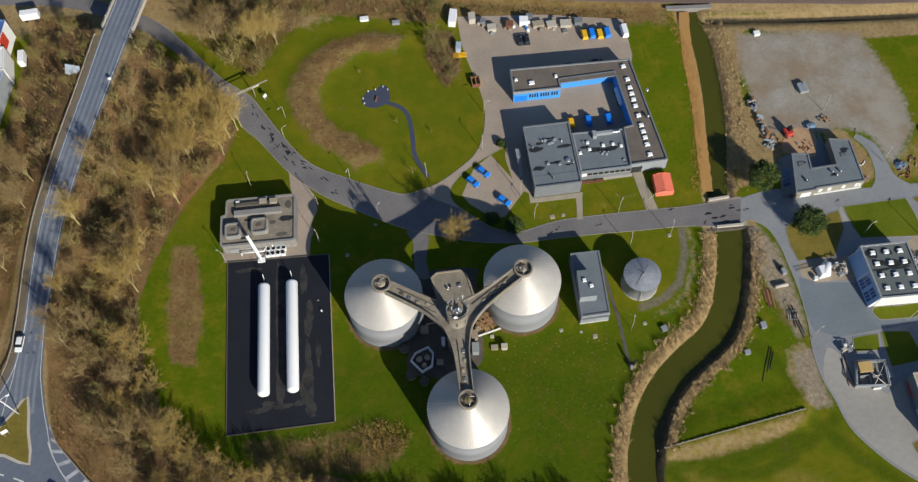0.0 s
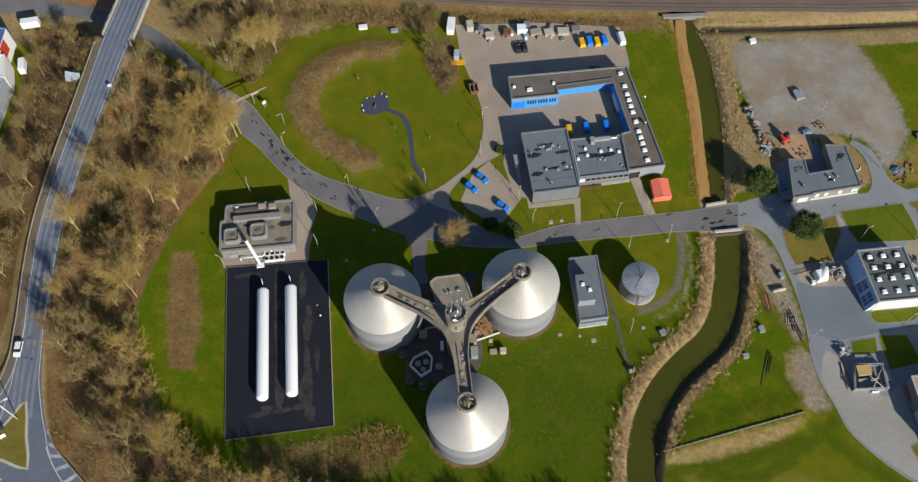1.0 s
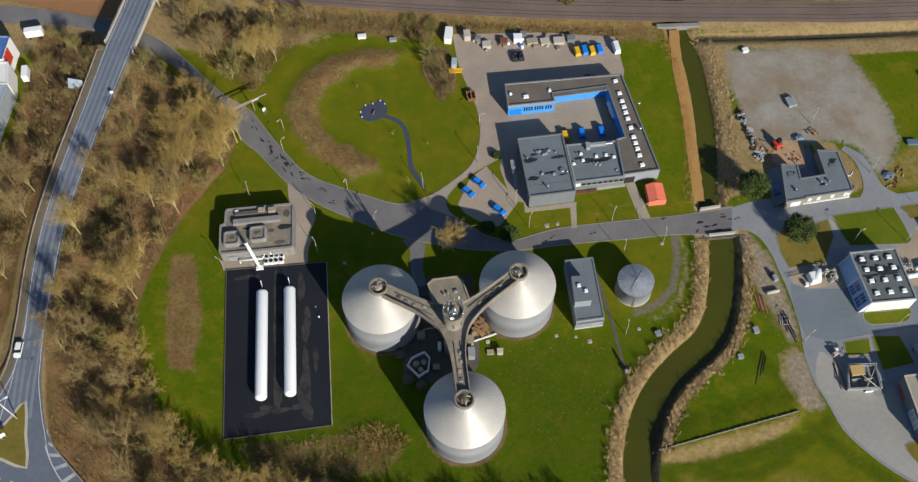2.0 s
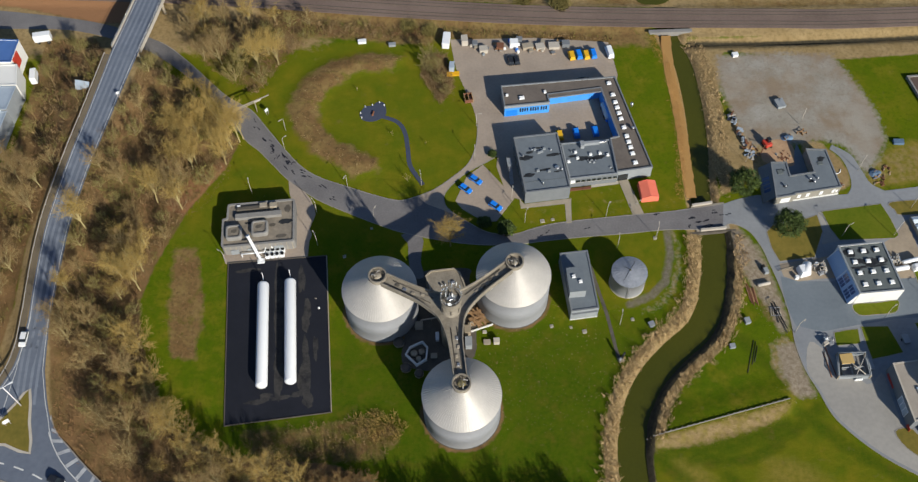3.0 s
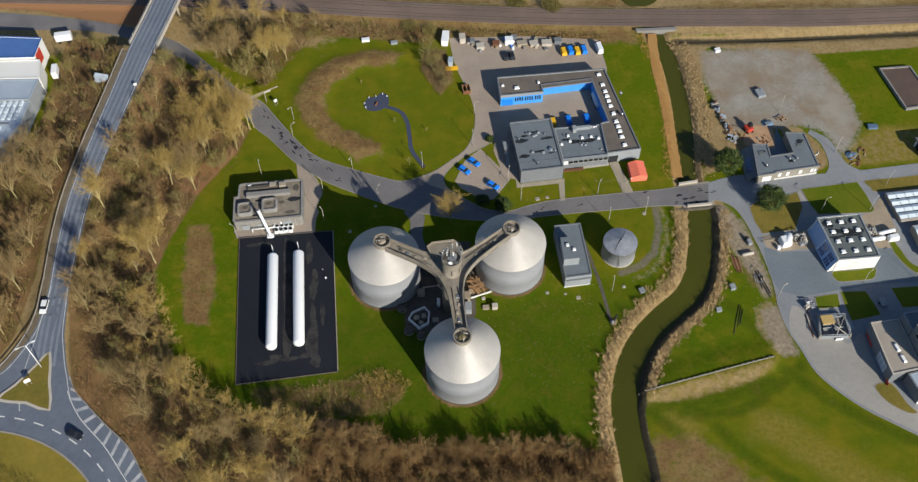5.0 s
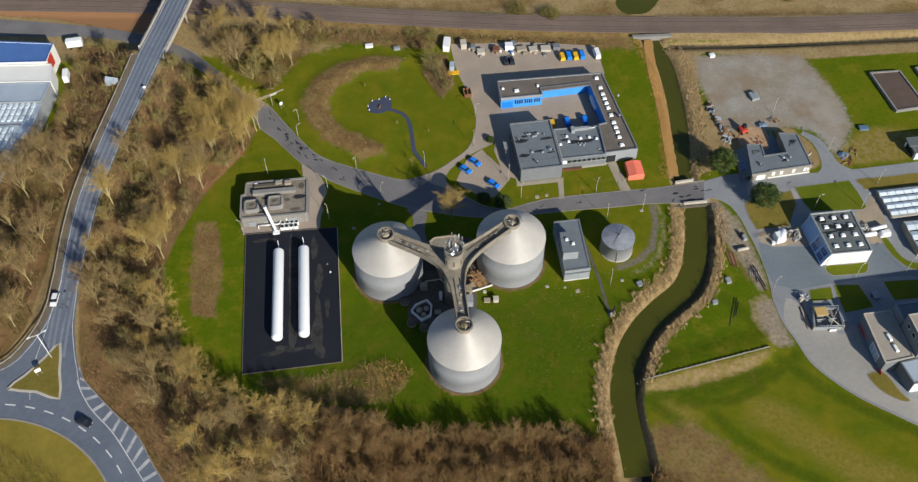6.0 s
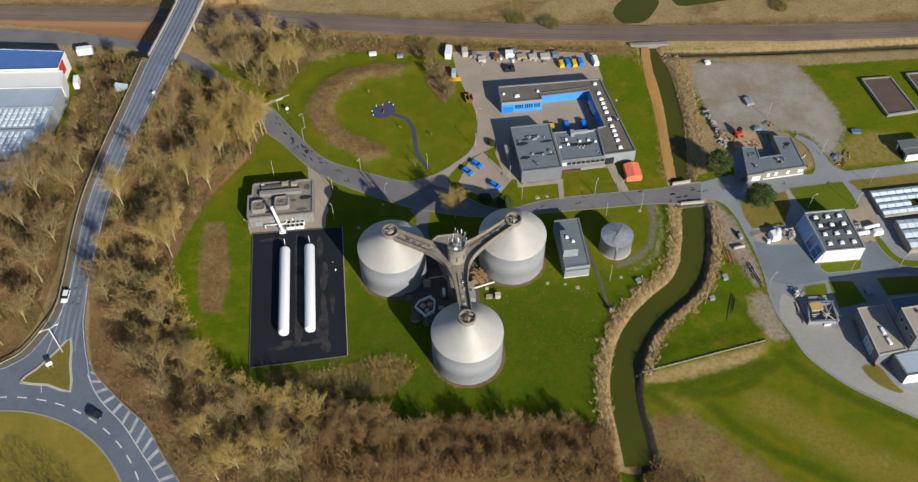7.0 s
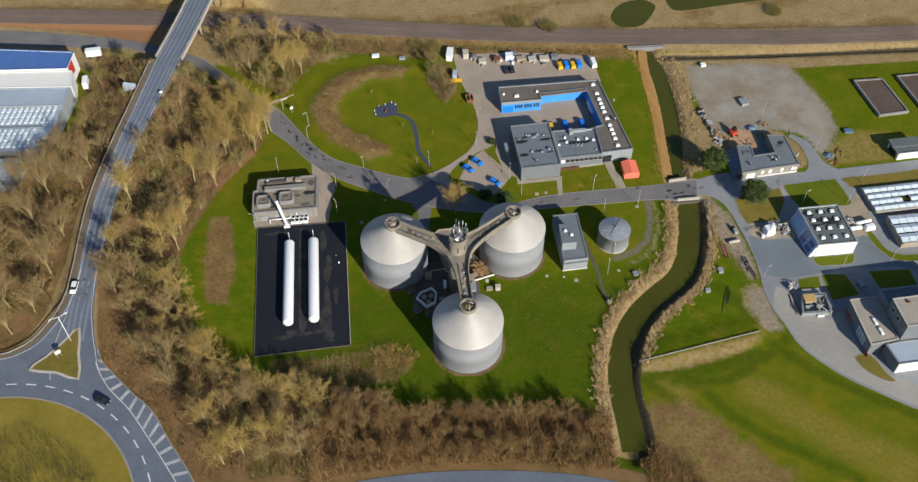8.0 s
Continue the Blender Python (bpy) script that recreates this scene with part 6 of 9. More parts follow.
for a, b in zip(rows, rows[1:]):
    for i in range(len(a)):
        bm.faces.new((a[i], a[(i + 1) % len(a)], b[(i + 1) % len(a)], b[i]))
part("lid", bm, "tank_lid", rt)
part("base_ring", lathe(bmesh.new(), 48, 100.3, [(4.752, -0.1), (4.85, -0.1), (4.85, 0.3), (4.752, 0.32)], 64, cap=False), "concrete_pale", rt, "white base ring")
for a, l in ((2.4, 3.2), (0.95, 2.4), (4.1, 3.6)):
    part("roof_pipe", tube(bmesh.new(), (48 + 0.4 * math.cos(a), 100.3 + 0.4 * math.sin(a), 7.4), (48 + l * math.cos(a), 100.3 + l * math.sin(a), 6.4 if l > 3 else 8.2), 0.07), "iron", rt)
ladder = part("ladder", tube(bmesh.new(), (47.2, 95.4, 0), (47.2, 95.4, 6.2), 0.06), "steel", rt)
for i in range(14):
    part("rung", tube(bmesh.new(), (47.2, 95.4, 0.4 + 0.36 * i), (47.7, 95.4, 0.4 + 0.36 * i), 0.03, n=4), "steel", ladder)

# standing pump at the canal
pp = thing("standing_pump", "black standing pipe with a grey motor beside a footpath", "pump", (43.8, 77.4, 0))
part("foot", bevelled(box(bmesh.new(), 43.6, 77.4, -0.05, 1.6, 1.2, 0.5, 20), 0.05), "concrete", pp)
part("pipe", polytube(bmesh.new(), [(43.8, 77.5, 0.4), (43.8, 77.5, 2.2), (44.3, 77.9, 3.4)], 0.3, 10), "iron", pp, "black bent pipe")
part("motor", lathe(bmesh.new(), 43.3, 77.2, [(0.4, 0.4), (0.4, 1.3), (0.3, 1.5), (0.1, 1.55)], 14), "zinc_wall", pp)

# orange shelter
tent = thing("shelter", "orange tarpaulin shelter with a shallow ridge", "shelter", (57.8, 129.8, 0))
c, s = math.cos(radians(4)), math.sin(radians(4))


def tp(x, y, z):
    return (57.8 + c * x - s * y, 129.6 + s * x + c * y, z)


bm = bmesh.new()
v = [bm.verts.new(tp(x, y, z)) for y in (-2.9, 2.9) for x, z in ((-2.45, 0), (-2.45, 2.2), (0, 2.75), (2.45, 2.2), (2.45, 0))]
for i in range(4):
    bm.faces.new((v[i], v[i + 1], v[i + 6], v[i + 5]))
bm.faces.new(v[:5]), bm.faces.new(v[5:])
part("cover", bm, "orange", tent)
for y in (-2.9, 2.9):
    part("hoop", polytube(bmesh.new(), [tp(-2.47, y, 0), tp(-2.47, y, 2.11), tp(0, y, 2.9), tp(2.47, y, 2.11), tp(2.47, y, 0)], 0.05, 5), "orange", tent)
part("guy_rope", tube(bmesh.new(), tp(-2.45, -2.9, 2.1), tp(-4.2, -3.4, 0), 0.04), "white", tent)


# ---- eastern works ----
WB = [(108.2, 91.4), (120.3, 92.1), (118.5, 107.3), (105.9, 106.4)]
wb = house("laboratory_building", WB, 5.6, "white_wall", "roof_dark", "white rendered plant building with a dark roof full of skylights", "building", 0.2, "wall_pale")
part("window_wall", bar(bmesh.new(), WB[3], WB[0], 0.3, 14.8, 0.6, 5.1, 0.003, 0.08), "lab_blue", wb, "blue-grey clad west front")
# sloping glazed front along the west side
wd = (Vector(WB[0]) - Vector(WB[3])).normalized()
wn = Vector((wd.y, -wd.x))


def slope_face(s0, s1, f0, f1, lift):
    """A slab on the sloping front: s along it, f from its foot to its top."""
    bm = bmesh.new()
    rows = []
    for up_by in (lift - 0.06, lift):
        q = []
        for s, f in ((s0, f0), (s1, f0), (s1, f1), (s0, f1)):
            out = 1.7 * (1 - f) + 0.05 + up_by
            p = Vector(WB[3]) + wd * s + wn * out
            q.append(bm.verts.new((p.x, p.y, 0.3 + 4.7 * f + up_by * 0.4)))
        rows.append(q)
    bm.faces.new(rows[0][::-1]), bm.faces.new(rows[1])
    for i in range(4):
        bm.faces.new((rows[0][i], rows[0][(i + 1) % 4], rows[1][(i + 1) % 4], rows[1][i]))
    return bm


part("sloping_front", slope_face(0.6, 15.0, 0.0, 1.0, 0.0), "lab_blue", wb, "blue-grey sloping west front")
for s0 in (7.8, 8.7, 9.6, 11.4, 12.3, 13.2):
    for f0 in (0.1, 0.52):
        part("window_pane", slope_face(s0, s0 + 0.7, f0, f0 + 0.34, 0.07), "pane_blue", wb, "deep blue tall window")
for s0 in (0.6, 7.2, 14.9):
    part("mullion", slope_face(s0, s0 + 0.2, 0.0, 1.0, 0.1), "wall_blue", wb)
end = bmesh.new()
base_s = [Vector(WB[3]) + wd * 15.0, Vector(WB[3]) + wd * 15.0 + wn * 1.7]
end.faces.new([end.verts.new(v) for v in ((*base_s[0], -0.1), (*base_s[1], -0.1), (*base_s[1], 0.3), (*base_s[0], 5.0))])
part("end_wall", end, "white_wall", wb)
du, dv = (Vector(WB[1]) - Vector(WB[0])) / 12.7, (Vector(WB[3]) - Vector(WB[0])) / 15.1
for r in (2.6, 6.2, 9.6, 12.8):
    for cidx in (2.6, 6.4, 10.2):
        p = Vector(WB[0]) + du * cidx + dv * r
        skylight(wb, p.x, p.y, 5.45, 1.35, 1.15, 3.5)
for k, (r, cidx, sx, sy) in enumerate(((12.6, 2.4, 2.6, 2.0), (12.8, 6.4, 2.4, 1.7), (12.9, 10.2, 2.2, 1.6), (9.8, 3.0, 3.6, 2.0), (9.6, 7.0, 4.2, 1.9), (9.6, 10.6, 2.6, 1.7), (8.0, 3.4, 5.0, 0.8), (8.1, 8.6, 6.0, 0.7), (6.0, 2.8, 2.2, 1.5), (6.1, 6.2, 2.0, 1.3), (2.5, 2.6, 1.8, 1.2))):
    p = Vector(WB[0]) + du * cidx + dv * r
    stain(wb, p.x, p.y, 5.406 + 0.0006 * k, sx * 1.25, sy * 1.3, 4, "damp", 80 + k, "damp_patch")


def vessel(x, y, turn, L, r, mat="white", label="white lying process vessel on feet", z=1.3):
    ob = thing("process_vessel", label, "vessel", (x, y, 0), "process vessels")
    prof = [(0.05, -L / 2 - 0.35 * r), (r * 0.6, -L / 2 - 0.25 * r), (r, -L / 2), (r, L / 2), (r * 0.6, L / 2 + 0.25 * r), (0.05, L / 2 + 0.35 * r)]
    bm = lathe(bmesh.new(), 0, 0, prof, 20)
    bmesh.ops.transform(bm, matrix=pose(x, y, z, 0, 90, turn), verts=bm.verts)
    part("shell", bm, mat, ob)
    d = Vector((math.cos(radians(turn)), math.sin(radians(turn))))
    for f in (-0.3, 0.3):
        part("foot", box(bmesh.new(), x + d.x * L * f, y + d.y * L * f, -0.05, 0.3, r * 1.5, z - r * 0.5, turn), "concrete", ob)
    return ob


def pipework(x, y, sx, sy, h, count, seed, label):
    ob = thing("pipework", label, "pipework", (x, y, 0))
    rn = random.Random(seed)
    for i in range(count):
        ax, ay, bx, by = (x + rn.uniform(-sx, sx) / 2, y + rn.uniform(-sy, sy) / 2, x + rn.uniform(-sx, sx) / 2, y + rn.uniform(-sy, sy) / 2)
        z = rn.uniform(0.5, h)
        part("pipe", polytube(bmesh.new(), [(ax, ay, 0), (ax, ay, z), (bx, ay, z), (bx, by, z), (bx, by, 0.0)], rn.uniform(0.07, 0.16)), rn.choice(("steel", "zinc_wall", "concrete_pale")), ob)
    for i in range(4):
        part("housing", bevelled(box(bmesh.new(), x + rn.uniform(-sx, sx) / 2.4, y + rn.uniform(-sy, sy) / 2.4, -0.03, rn.uniform(0.7, 1.5), rn.uniform(0.7, 1.4), rn.uniform(0.7, 1.6), rn.uniform(0, 30)), 0.05),
             rn.choice(("white", "concrete_pale", "zinc_wall")), ob)
    return ob


vessel(97.6, 102.0, 75, 3.4, 1.2)
ob = thing("filter_house", "white boxy filter housing with sloping front", "filter", (96.6, 101.4, 0))
part("body", bevelled(box(bmesh.new(), 96.6, 101.6, -0.03, 2.6, 3.2, 2.3, 12, 0.85), 0.12), "white", ob)
part("cabinet", bevelled(box(bmesh.new(), 94.6, 99.8, -0.03, 1.0, 0.9, 1.2), 0.05), "white", ob)
pipework(100.8, 102.2, 4.6, 3.6, 2.6, 12, 3, "dense bright pipework beside the white building")
pipework(122.4, 104.2, 4.0, 4.0, 2.2, 9, 8, "bright pipework with pale housings behind the building")
vessel(123.2, 101.0, 8, 4.6, 0.7), vessel(126.8, 103.4, 12, 5.0, 0.6)
ob = thing("filter_house", "white low filter housing with rounded top", "filter", (128.4, 101.4, 0))
part("body", bevelled(box(bmesh.new(), 128.4, 101.6, -0.03, 3.6, 2.0, 1.8, 10, 0.8), 0.2, 2), "white", ob)
fence = thing("fence", "low grey railing beside the road", "fence", (91.4, 102.8, 0))
for i in range(7):
    part("post", box(bmesh.new(), 90.4 + 0.72 * i, 102.2 + 0.15 * i, -0.1, 0.12, 0.12, 1.1), "concrete", fence)
for z in (0.4, 0.95):
    part("rail", tube(bmesh.new(), (90.4, 102.2, z), (94.7, 103.1, z), 0.05), "concrete", fence)


def covered_basin(poly, h, rows, cols, label, gap_row=None):
    c = sum((Vector(p) for p in poly), Vector((0, 0))) / 4
    ob = thing("covered_basin", label, "basin", (c.x, c.y, 0), "covered basins")
    inner = shrink(poly, 0.35)
    bm = bmesh.new()
    rws = [[bm.verts.new((p[0], p[1], z)) for p in q] for q, z in ((poly, -0.2), (poly, h), (inner, h), (inner, 0.3))]
    for a, b in zip(rws, rws[1:]):
        for i in range(4):
            bm.faces.new((a[i], a[(i + 1) % 4], b[(i + 1) % 4], b[i]))
    part("basin_wall", bm, "concrete", ob)
    part("sludge", prism(bmesh.new(), shrink(poly, 0.3), 0.2, h - 0.7), "water", ob)
    A, B, Cc, D = (Vector(p) for p in poly)
    for r in range(rows):
        for k in range(cols):
            if gap_row is not None and r == gap_row and k % 5 == 4:
                continue
            f0, f1, g0, g1 = (k + 0.03) / cols, (k + 0.97) / cols, (r + 0.06) / rows, (r + 0.94) / rows
            q = [A.lerp(B, f).lerp(D.lerp(Cc, f), g) for f, g in ((f0, g0), (f1, g0), (f1, g1), (f0, g1))]
            bm = bmesh.new()
            m0, m1 = (q[0] + q[3]) / 2, (q[1] + q[2]) / 2
            v = [bm.verts.new((*p, z)) for p, z in ((q[0], h + 0.02), (q[1], h + 0.02), (m1, h + 0.45), (m0, h + 0.45), (q[3], h + 0.02), (q[2], h + 0.02))]
            bm.faces.new((v[0], v[1], v[2], v[3])), bm.faces.new((v[3], v[2], v[5], v[4])), bm.faces.new((v[0], v[3], v[4])), bm.faces.new((v[1], v[5], v[2]))
            part("cover_panel", bm, "glasshouse", ob, "pale ridged cover panel")
    part("walkway", bar(bmesh.new(), poly[0], poly[1], 0, math.dist(poly[0], poly[1]), h - 0.2, h + 0.1, 0.0, 0.7), "concrete_pale", ob)
    return ob


covered_basin([(132.0, 107.4), (158, 110.0), (156.6, 119.8), (130.4, 117.4)], 1.5, 4, 10, "long covered basin with pale ridged panels", 1)
covered_basin([(135.4, 93.4), (158, 95.2), (157.0, 105.8), (134.2, 104.4)], 2.6, 3, 9, "raised covered basin with pale panels and grey walls", 2)


def sludge_bed(poly, label):
    c = sum((Vector(p) for p in poly), Vector((0, 0))) / 4
    ob = thing("sludge_bed", label, "basin", (c.x, c.y, 0), "sludge beds")
    inner = shrink(poly, 0.5)
    bm = bmesh.new()
    rws = [[bm.verts.new((p[0], p[1], z)) for p in q] for q, z in ((poly, -0.2), (poly, 1.1), (inner, 1.1), (inner, 0.2))]
    for a, b in zip(rws, rws[1:]):
        for i in range(4):
            bm.faces.new((a[i], a[(i + 1) % 4], b[(i + 1) % 4], b[i]))
    part("bed_wall", bm, "concrete_grey", ob)
    part("sludge", prism(bmesh.new(), shrink(poly, 0.45), 0.1, 0.7), "sludge", ob)


sludge_bed([(147.4, 151.1), (158.2, 152.6), (154.5, 170.0), (143.9, 169.5)], "walled drying bed filled with dark brown sludge")
sludge_bed([(163.4, 153.2), (174, 154.4), (171, 172), (160.0, 171.2)], "walled drying bed with dark grey-brown sludge")

cabin = house("gate_house", [(146.6, 130.6), (156.6, 131.6), (156.0, 137.6), (145.6, 136.6)], 3.0, "white_wall", "roof_dark", "small white gate house with a dark roof", "building", 0.2, "wall_grey")
part("ridge_roof", prism(bmesh.new(), [(145.3, 133.4), (156.8, 134.4), (156.3, 138.0), (145.0, 137.0)], 2.9, 3.4), "roof_dark", cabin)
part("gate", bar(bmesh.new(), (145.6, 136.6), (146.6, 130.6), 0.8, 5.2, 0.1, 2.4, 0.003, 0.07), "glass", cabin)

# halls in the south-east
H1 = [(113.0, 55.7), (121.3, 57.2), (119.5, 72.2), (111.7, 71.4)]
hall = house("hall", H1, 5.0, "wall_grey", "roof_tan", "grey hall with a sand-coloured flat roof", "hall", 0.15, "concrete_pale")
skylight(hall, 116.4, 63.5, 4.88, 0.9, 2.4, 12), skylight(hall, 117.1, 60.1, 4.88, 0.9, 2.4, 12)
part("gate_window", bar(bmesh.new(), H1[3], H1[0], 8.2, 12.8, 0.4, 3.6, 0.003, 0.09), "white", hall, "white framed gate window")
for i in range(3):
    part("pane", bar(bmesh.new(), H1[3], H1[0], 8.4 + 1.5 * i, 9.7 + 1.5 * i, 0.6, 3.4, 0.09, 0.12), "steel_roof", hall)
part("red_band", bar(bmesh.new(), H1[3], H1[0], 15.0, 16.6, 0.2, 1.4, 0.003, 0.1), "red", hall, "red painted base")
part("red_band", bar(bmesh.new(), H1[3], H1[0], 1.0, 5.0, 0.2, 1.1, 0.003, 0.1), "red", hall, "red painted base")
MID = [(120.4, 66.9), (146, 69.7), (146, 74.6), (119.7, 72.2)]
house("hall", MID, 8.0, "wall_grey", "roof_slate", "middle-height hall with grey walls and a dark roof", "hall", 0.15, "wall_pale")
H3 = [(121.6, 57.2), (146, 59.2), (146, 69.5), (120.5, 66.7)]
hall3 = house("hall", H3, 11.2, "wall_grey", "roof_tan", "taller grey hall with a sand-coloured roof", "hall", 0.15, "concrete_pale")
roof_box(hall3, 136, 64, 11.0, 2.4, 1.8, 1.4), roof_box(hall3, 124.6, 65.4, 11.0, 0.9, 0.7, 0.6, 6, "rust", "roof_hatch")
for i in range(3):
    window(hall3, H3[3], H3[0], 1.6 + 2.9 * i, 3.0 + 2.9 * i, 8.2, 9.6, "white")
H2 = [(118.9, 49.4), (146, 52.2), (146, 58.9), (121.6, 56.9), (117.3, 56.0)]
hall2 = house("hall", H2, 4.6, "white_wall", "steel_roof", "low hall with grey metal roof and white front", "hall", 0.12, "wall_grey")
part("side_cladding", bar(bmesh.new(), H2[4], H2[0], 0.1, 6.6, 0.0, 4.4, 0.003, 0.08), "wall_grey", hall2)

# loading frame with hopper
fr = thing("loading_station", "steel loading station with a tan hopper lid and open bins", "loading station", (102.6, 72.8, 0))
FP = [(98.6, 69.8), (106.8, 69.6), (107.0, 76.0), (99.8, 76.2)]
for (x, y) in FP:
    part("post", box(bmesh.new(), x, y, -0.05, 0.3, 0.3, 2.3), "concrete", fr)
for i in range(4):
    p, q = FP[i], FP[(i + 1) % 4]
    part("wall_panel", bar(bmesh.new(), p, q, 0.3, math.dist(p, q) - 0.3, -0.05, 1.5, -0.12, 0.06), "wall_pale", fr, "low pale grey wall")
    part("beam", tube(bmesh.new(), (*p, 2.25), (*q, 2.25), 0.10, n=4), "wall_pale", fr)
for a, b in (((100.0, 76.0), (105.4, 69.8)), ((103.0, 69.8), (106.8, 75.6))):
    part("brace", tube(bmesh.new(), (*a, 2.3), (*b, 2.3), 0.11, n=4), "concrete_pale", fr, "pale diagonal beam")
part("floor_plate", prism(bmesh.new(), FP, 0.06, 0.3), "concrete_grey", fr)
part("hopper_lid", bevelled(box(bmesh.new(), 101.6, 74.4, 2.0, 3.4, 2.8, 0.4, 4), 0.06), "hopper", fr, "tan square hopper lid")
part("hopper", box(bmesh.new(), 101.6, 74.4, 0.3, 2.6, 2.2, 1.75, 4), "wall_grey", fr)
for x in (101.4, 104.6):
    bm = box(bmesh.new(), x, 71.2, 0.28, 2.4, 2.2, 1.2, 4, 1.1)
    bmesh.ops.delete(bm, geom=[f for f in bm.faces if f.calc_center_median().z > 1.4], context="FACES")
    part("bin", bm, "wall_pale", fr, "open grey bin")
part("screen", box(bmesh.new(), 104.0, 69.2, 0.0, 2.0, 0.25, 0.9, 2), "white", fr)
part("side_rack", box(bmesh.new(), 108.0, 73.4, 0.0, 1.4, 3.0, 0.9, 4), "wall_pale", fr)
pipework(98.6, 80.2, 2.6, 2.4, 1.6, 7, 12, "tangle of dark pipes and drums at the yard edge")
for k, (a, b) in enumerate((((97.6, 78.6), (98.6, 70.6)), ((96.8, 77.4), (97.4, 70.2)))):
    ob = thing("steel_girder", "thin steel girder lying on the yard", "girder", (*a, 0.05))
    part("body", tube(bmesh.new(), (*a, 0.2), (*b, 0.2), 0.14, n=4), "rust", ob)
ob = thing("parked_trailer", "small pale trailer on the yard lane", "trailer", (119.0, 80.0, 0))
part("bed", bevelled(box(bmesh.new(), 119.0, 80.0, 0.5, 1.7, 2.6, 0.7, 10), 0.05), "wall_pale", ob)
for sx in (-0.85, 0.85):
    bm = lathe(bmesh.new(), 0, 0, [(0.35, -0.1), (0.35, 0.1)], 14)
    bmesh.ops.transform(bm, matrix=pose(119.0 + sx, 80.0, 0.35, 0, 90, 10), verts=bm.verts)
    part("wheel", bm, "rubber", ob)

# villa under conversion
VI = [(93.2, 124.2), (98.9, 125.0), (99.0, 125.4), (112.6, 127.2), (111.2, 140.6), (105.4, 141.2), (106.0, 132.8), (98.9, 131.8), (98.8, 136.6), (94.2, 136.8)]
villa = house("villa", VI, 3.4, "villa_wall", "roof_slate", "low weathered grey-beige house round an open court", "house", 0.15, "wall_grey")
p, q = VI[2], VI[3]
for s0 in (1.0, 3.6, 7.6):
    window(villa, p, q, s0, s0 + 1.0, 1.0, 2.5, "white", "white")
window(villa, p, q, 11.4, 12.2, 1.0, 2.5, "white", "white"), window(villa, p, q, 12.5, 13.1, 1.0, 2.2, "white", "white")
part("white_gate", bar(bmesh.new(), VI[0], VI[1], 1.8, 4.6, 0.3, 2.4, 0.003, 0.08), "white", villa, "white wide gate")
part("plinth", bar(bmesh.new(), p, q, 0.0, 13.6, -0.05, 0.35, 0.003, 0.3), "white_wall", villa, "white plinth")
for x, y in ((96.6, 128.0), (104.2, 130.2), (106.4, 130.4), (105.2, 129.2)):
    roof_vent(villa, x, y, 3.25, 0.3, 0.8)
for k, (x, y, sx, sy) in enumerate(((96.2, 133.4, 2.6, 2.0), (109.0, 137.4, 2.4, 1.4), (96.8, 128.2, 1.6, 0.9), (104.6, 129.6, 2.0, 0.7))):
    stain(villa, x, y, 3.256 + 0.0006 * k, sx, sy, 8, "damp", 170 + k, "damp_patch")
roof_box(villa, 96.2, 133.2, 3.25, 1.6, 1.6, 0.25, 6, "roof_dark", "roof_hatch"), roof_box(villa, 108.4, 135.8, 3.25, 1.6, 1.2, 0.25, 6, "roof_dark", "roof_hatch")
flat("court", [(99.2, 132.2), (105.8, 133.0), (105.3, 141.2), (104.6, 145.6), (103.4, 143), (102.2, 137.6), (98.9, 136.8)], 0.064, "asphalt_grey", "dark asphalt of the open court", "court")
flat("court", curve([(93.4, 139.6), (93.6, 142.6), (95.6, 145.6), (98.6, 147.4), (102.0, 146.6), (103.4, 143.6), (102.8, 140.6), (102.4, 137.4), (99.4, 136.9), (97.0, 137.6)], 3, True), 0.06, "earth", "reddish bare earth of the building site", "court")

lean_d = (Vector(VI[0]) - Vector(VI[9])).normalized()
lean_n = Vector((lean_d.y, -lean_d.x))


def lean(s0, s1, f0, f1, lift):
    """A slab on the lean-to roof along the west wall: s along it, f from foot to top."""
    bm = bmesh.new()
    rows = []
    for up_by in (lift - 0.08, lift):
        q = []
        for a, f in ((s0, f0), (s1, f0), (s1, f1), (s0, f1)):
            p = Vector(VI[9]) + lean_d * a + lean_n * (2.9 * (1 - f) + 0.05)
            q.append(bm.verts.new((p.x, p.y, 0.5 + 2.7 * f + up_by)))
        rows.append(q)
    bm.faces.new(rows[0][::-1]), bm.faces.new(rows[1])
    for i in range(4):
        bm.faces.new((rows[0][i], rows[0][(i + 1) % 4], rows[1][(i + 1) % 4], rows[1][i]))
    return bm


part("lean_to_roof", lean(0.1, 12.4, 0.0, 1.0, 0.0), "roof_slate", villa, "sloping dark slate roof along the west wall")
for a in (4.4, 5.8, 7.2, 8.6):
    part("roof_window", lean(a, a + 1.0, 0.2, 0.72, 0.06), "pane_blue", villa, "dark blue sloping window")
foot_a, foot_b = (Vector(VI[9]) + lean_d * a + lean_n * 2.85 for a in (0.1, 12.4))
part("lean_to_wall", bar(bmesh.new(), tuple(foot_a), tuple(foot_b), 0.0, 12.3, -0.1, 0.5, -0.1, 0.1), "villa_wall", villa)

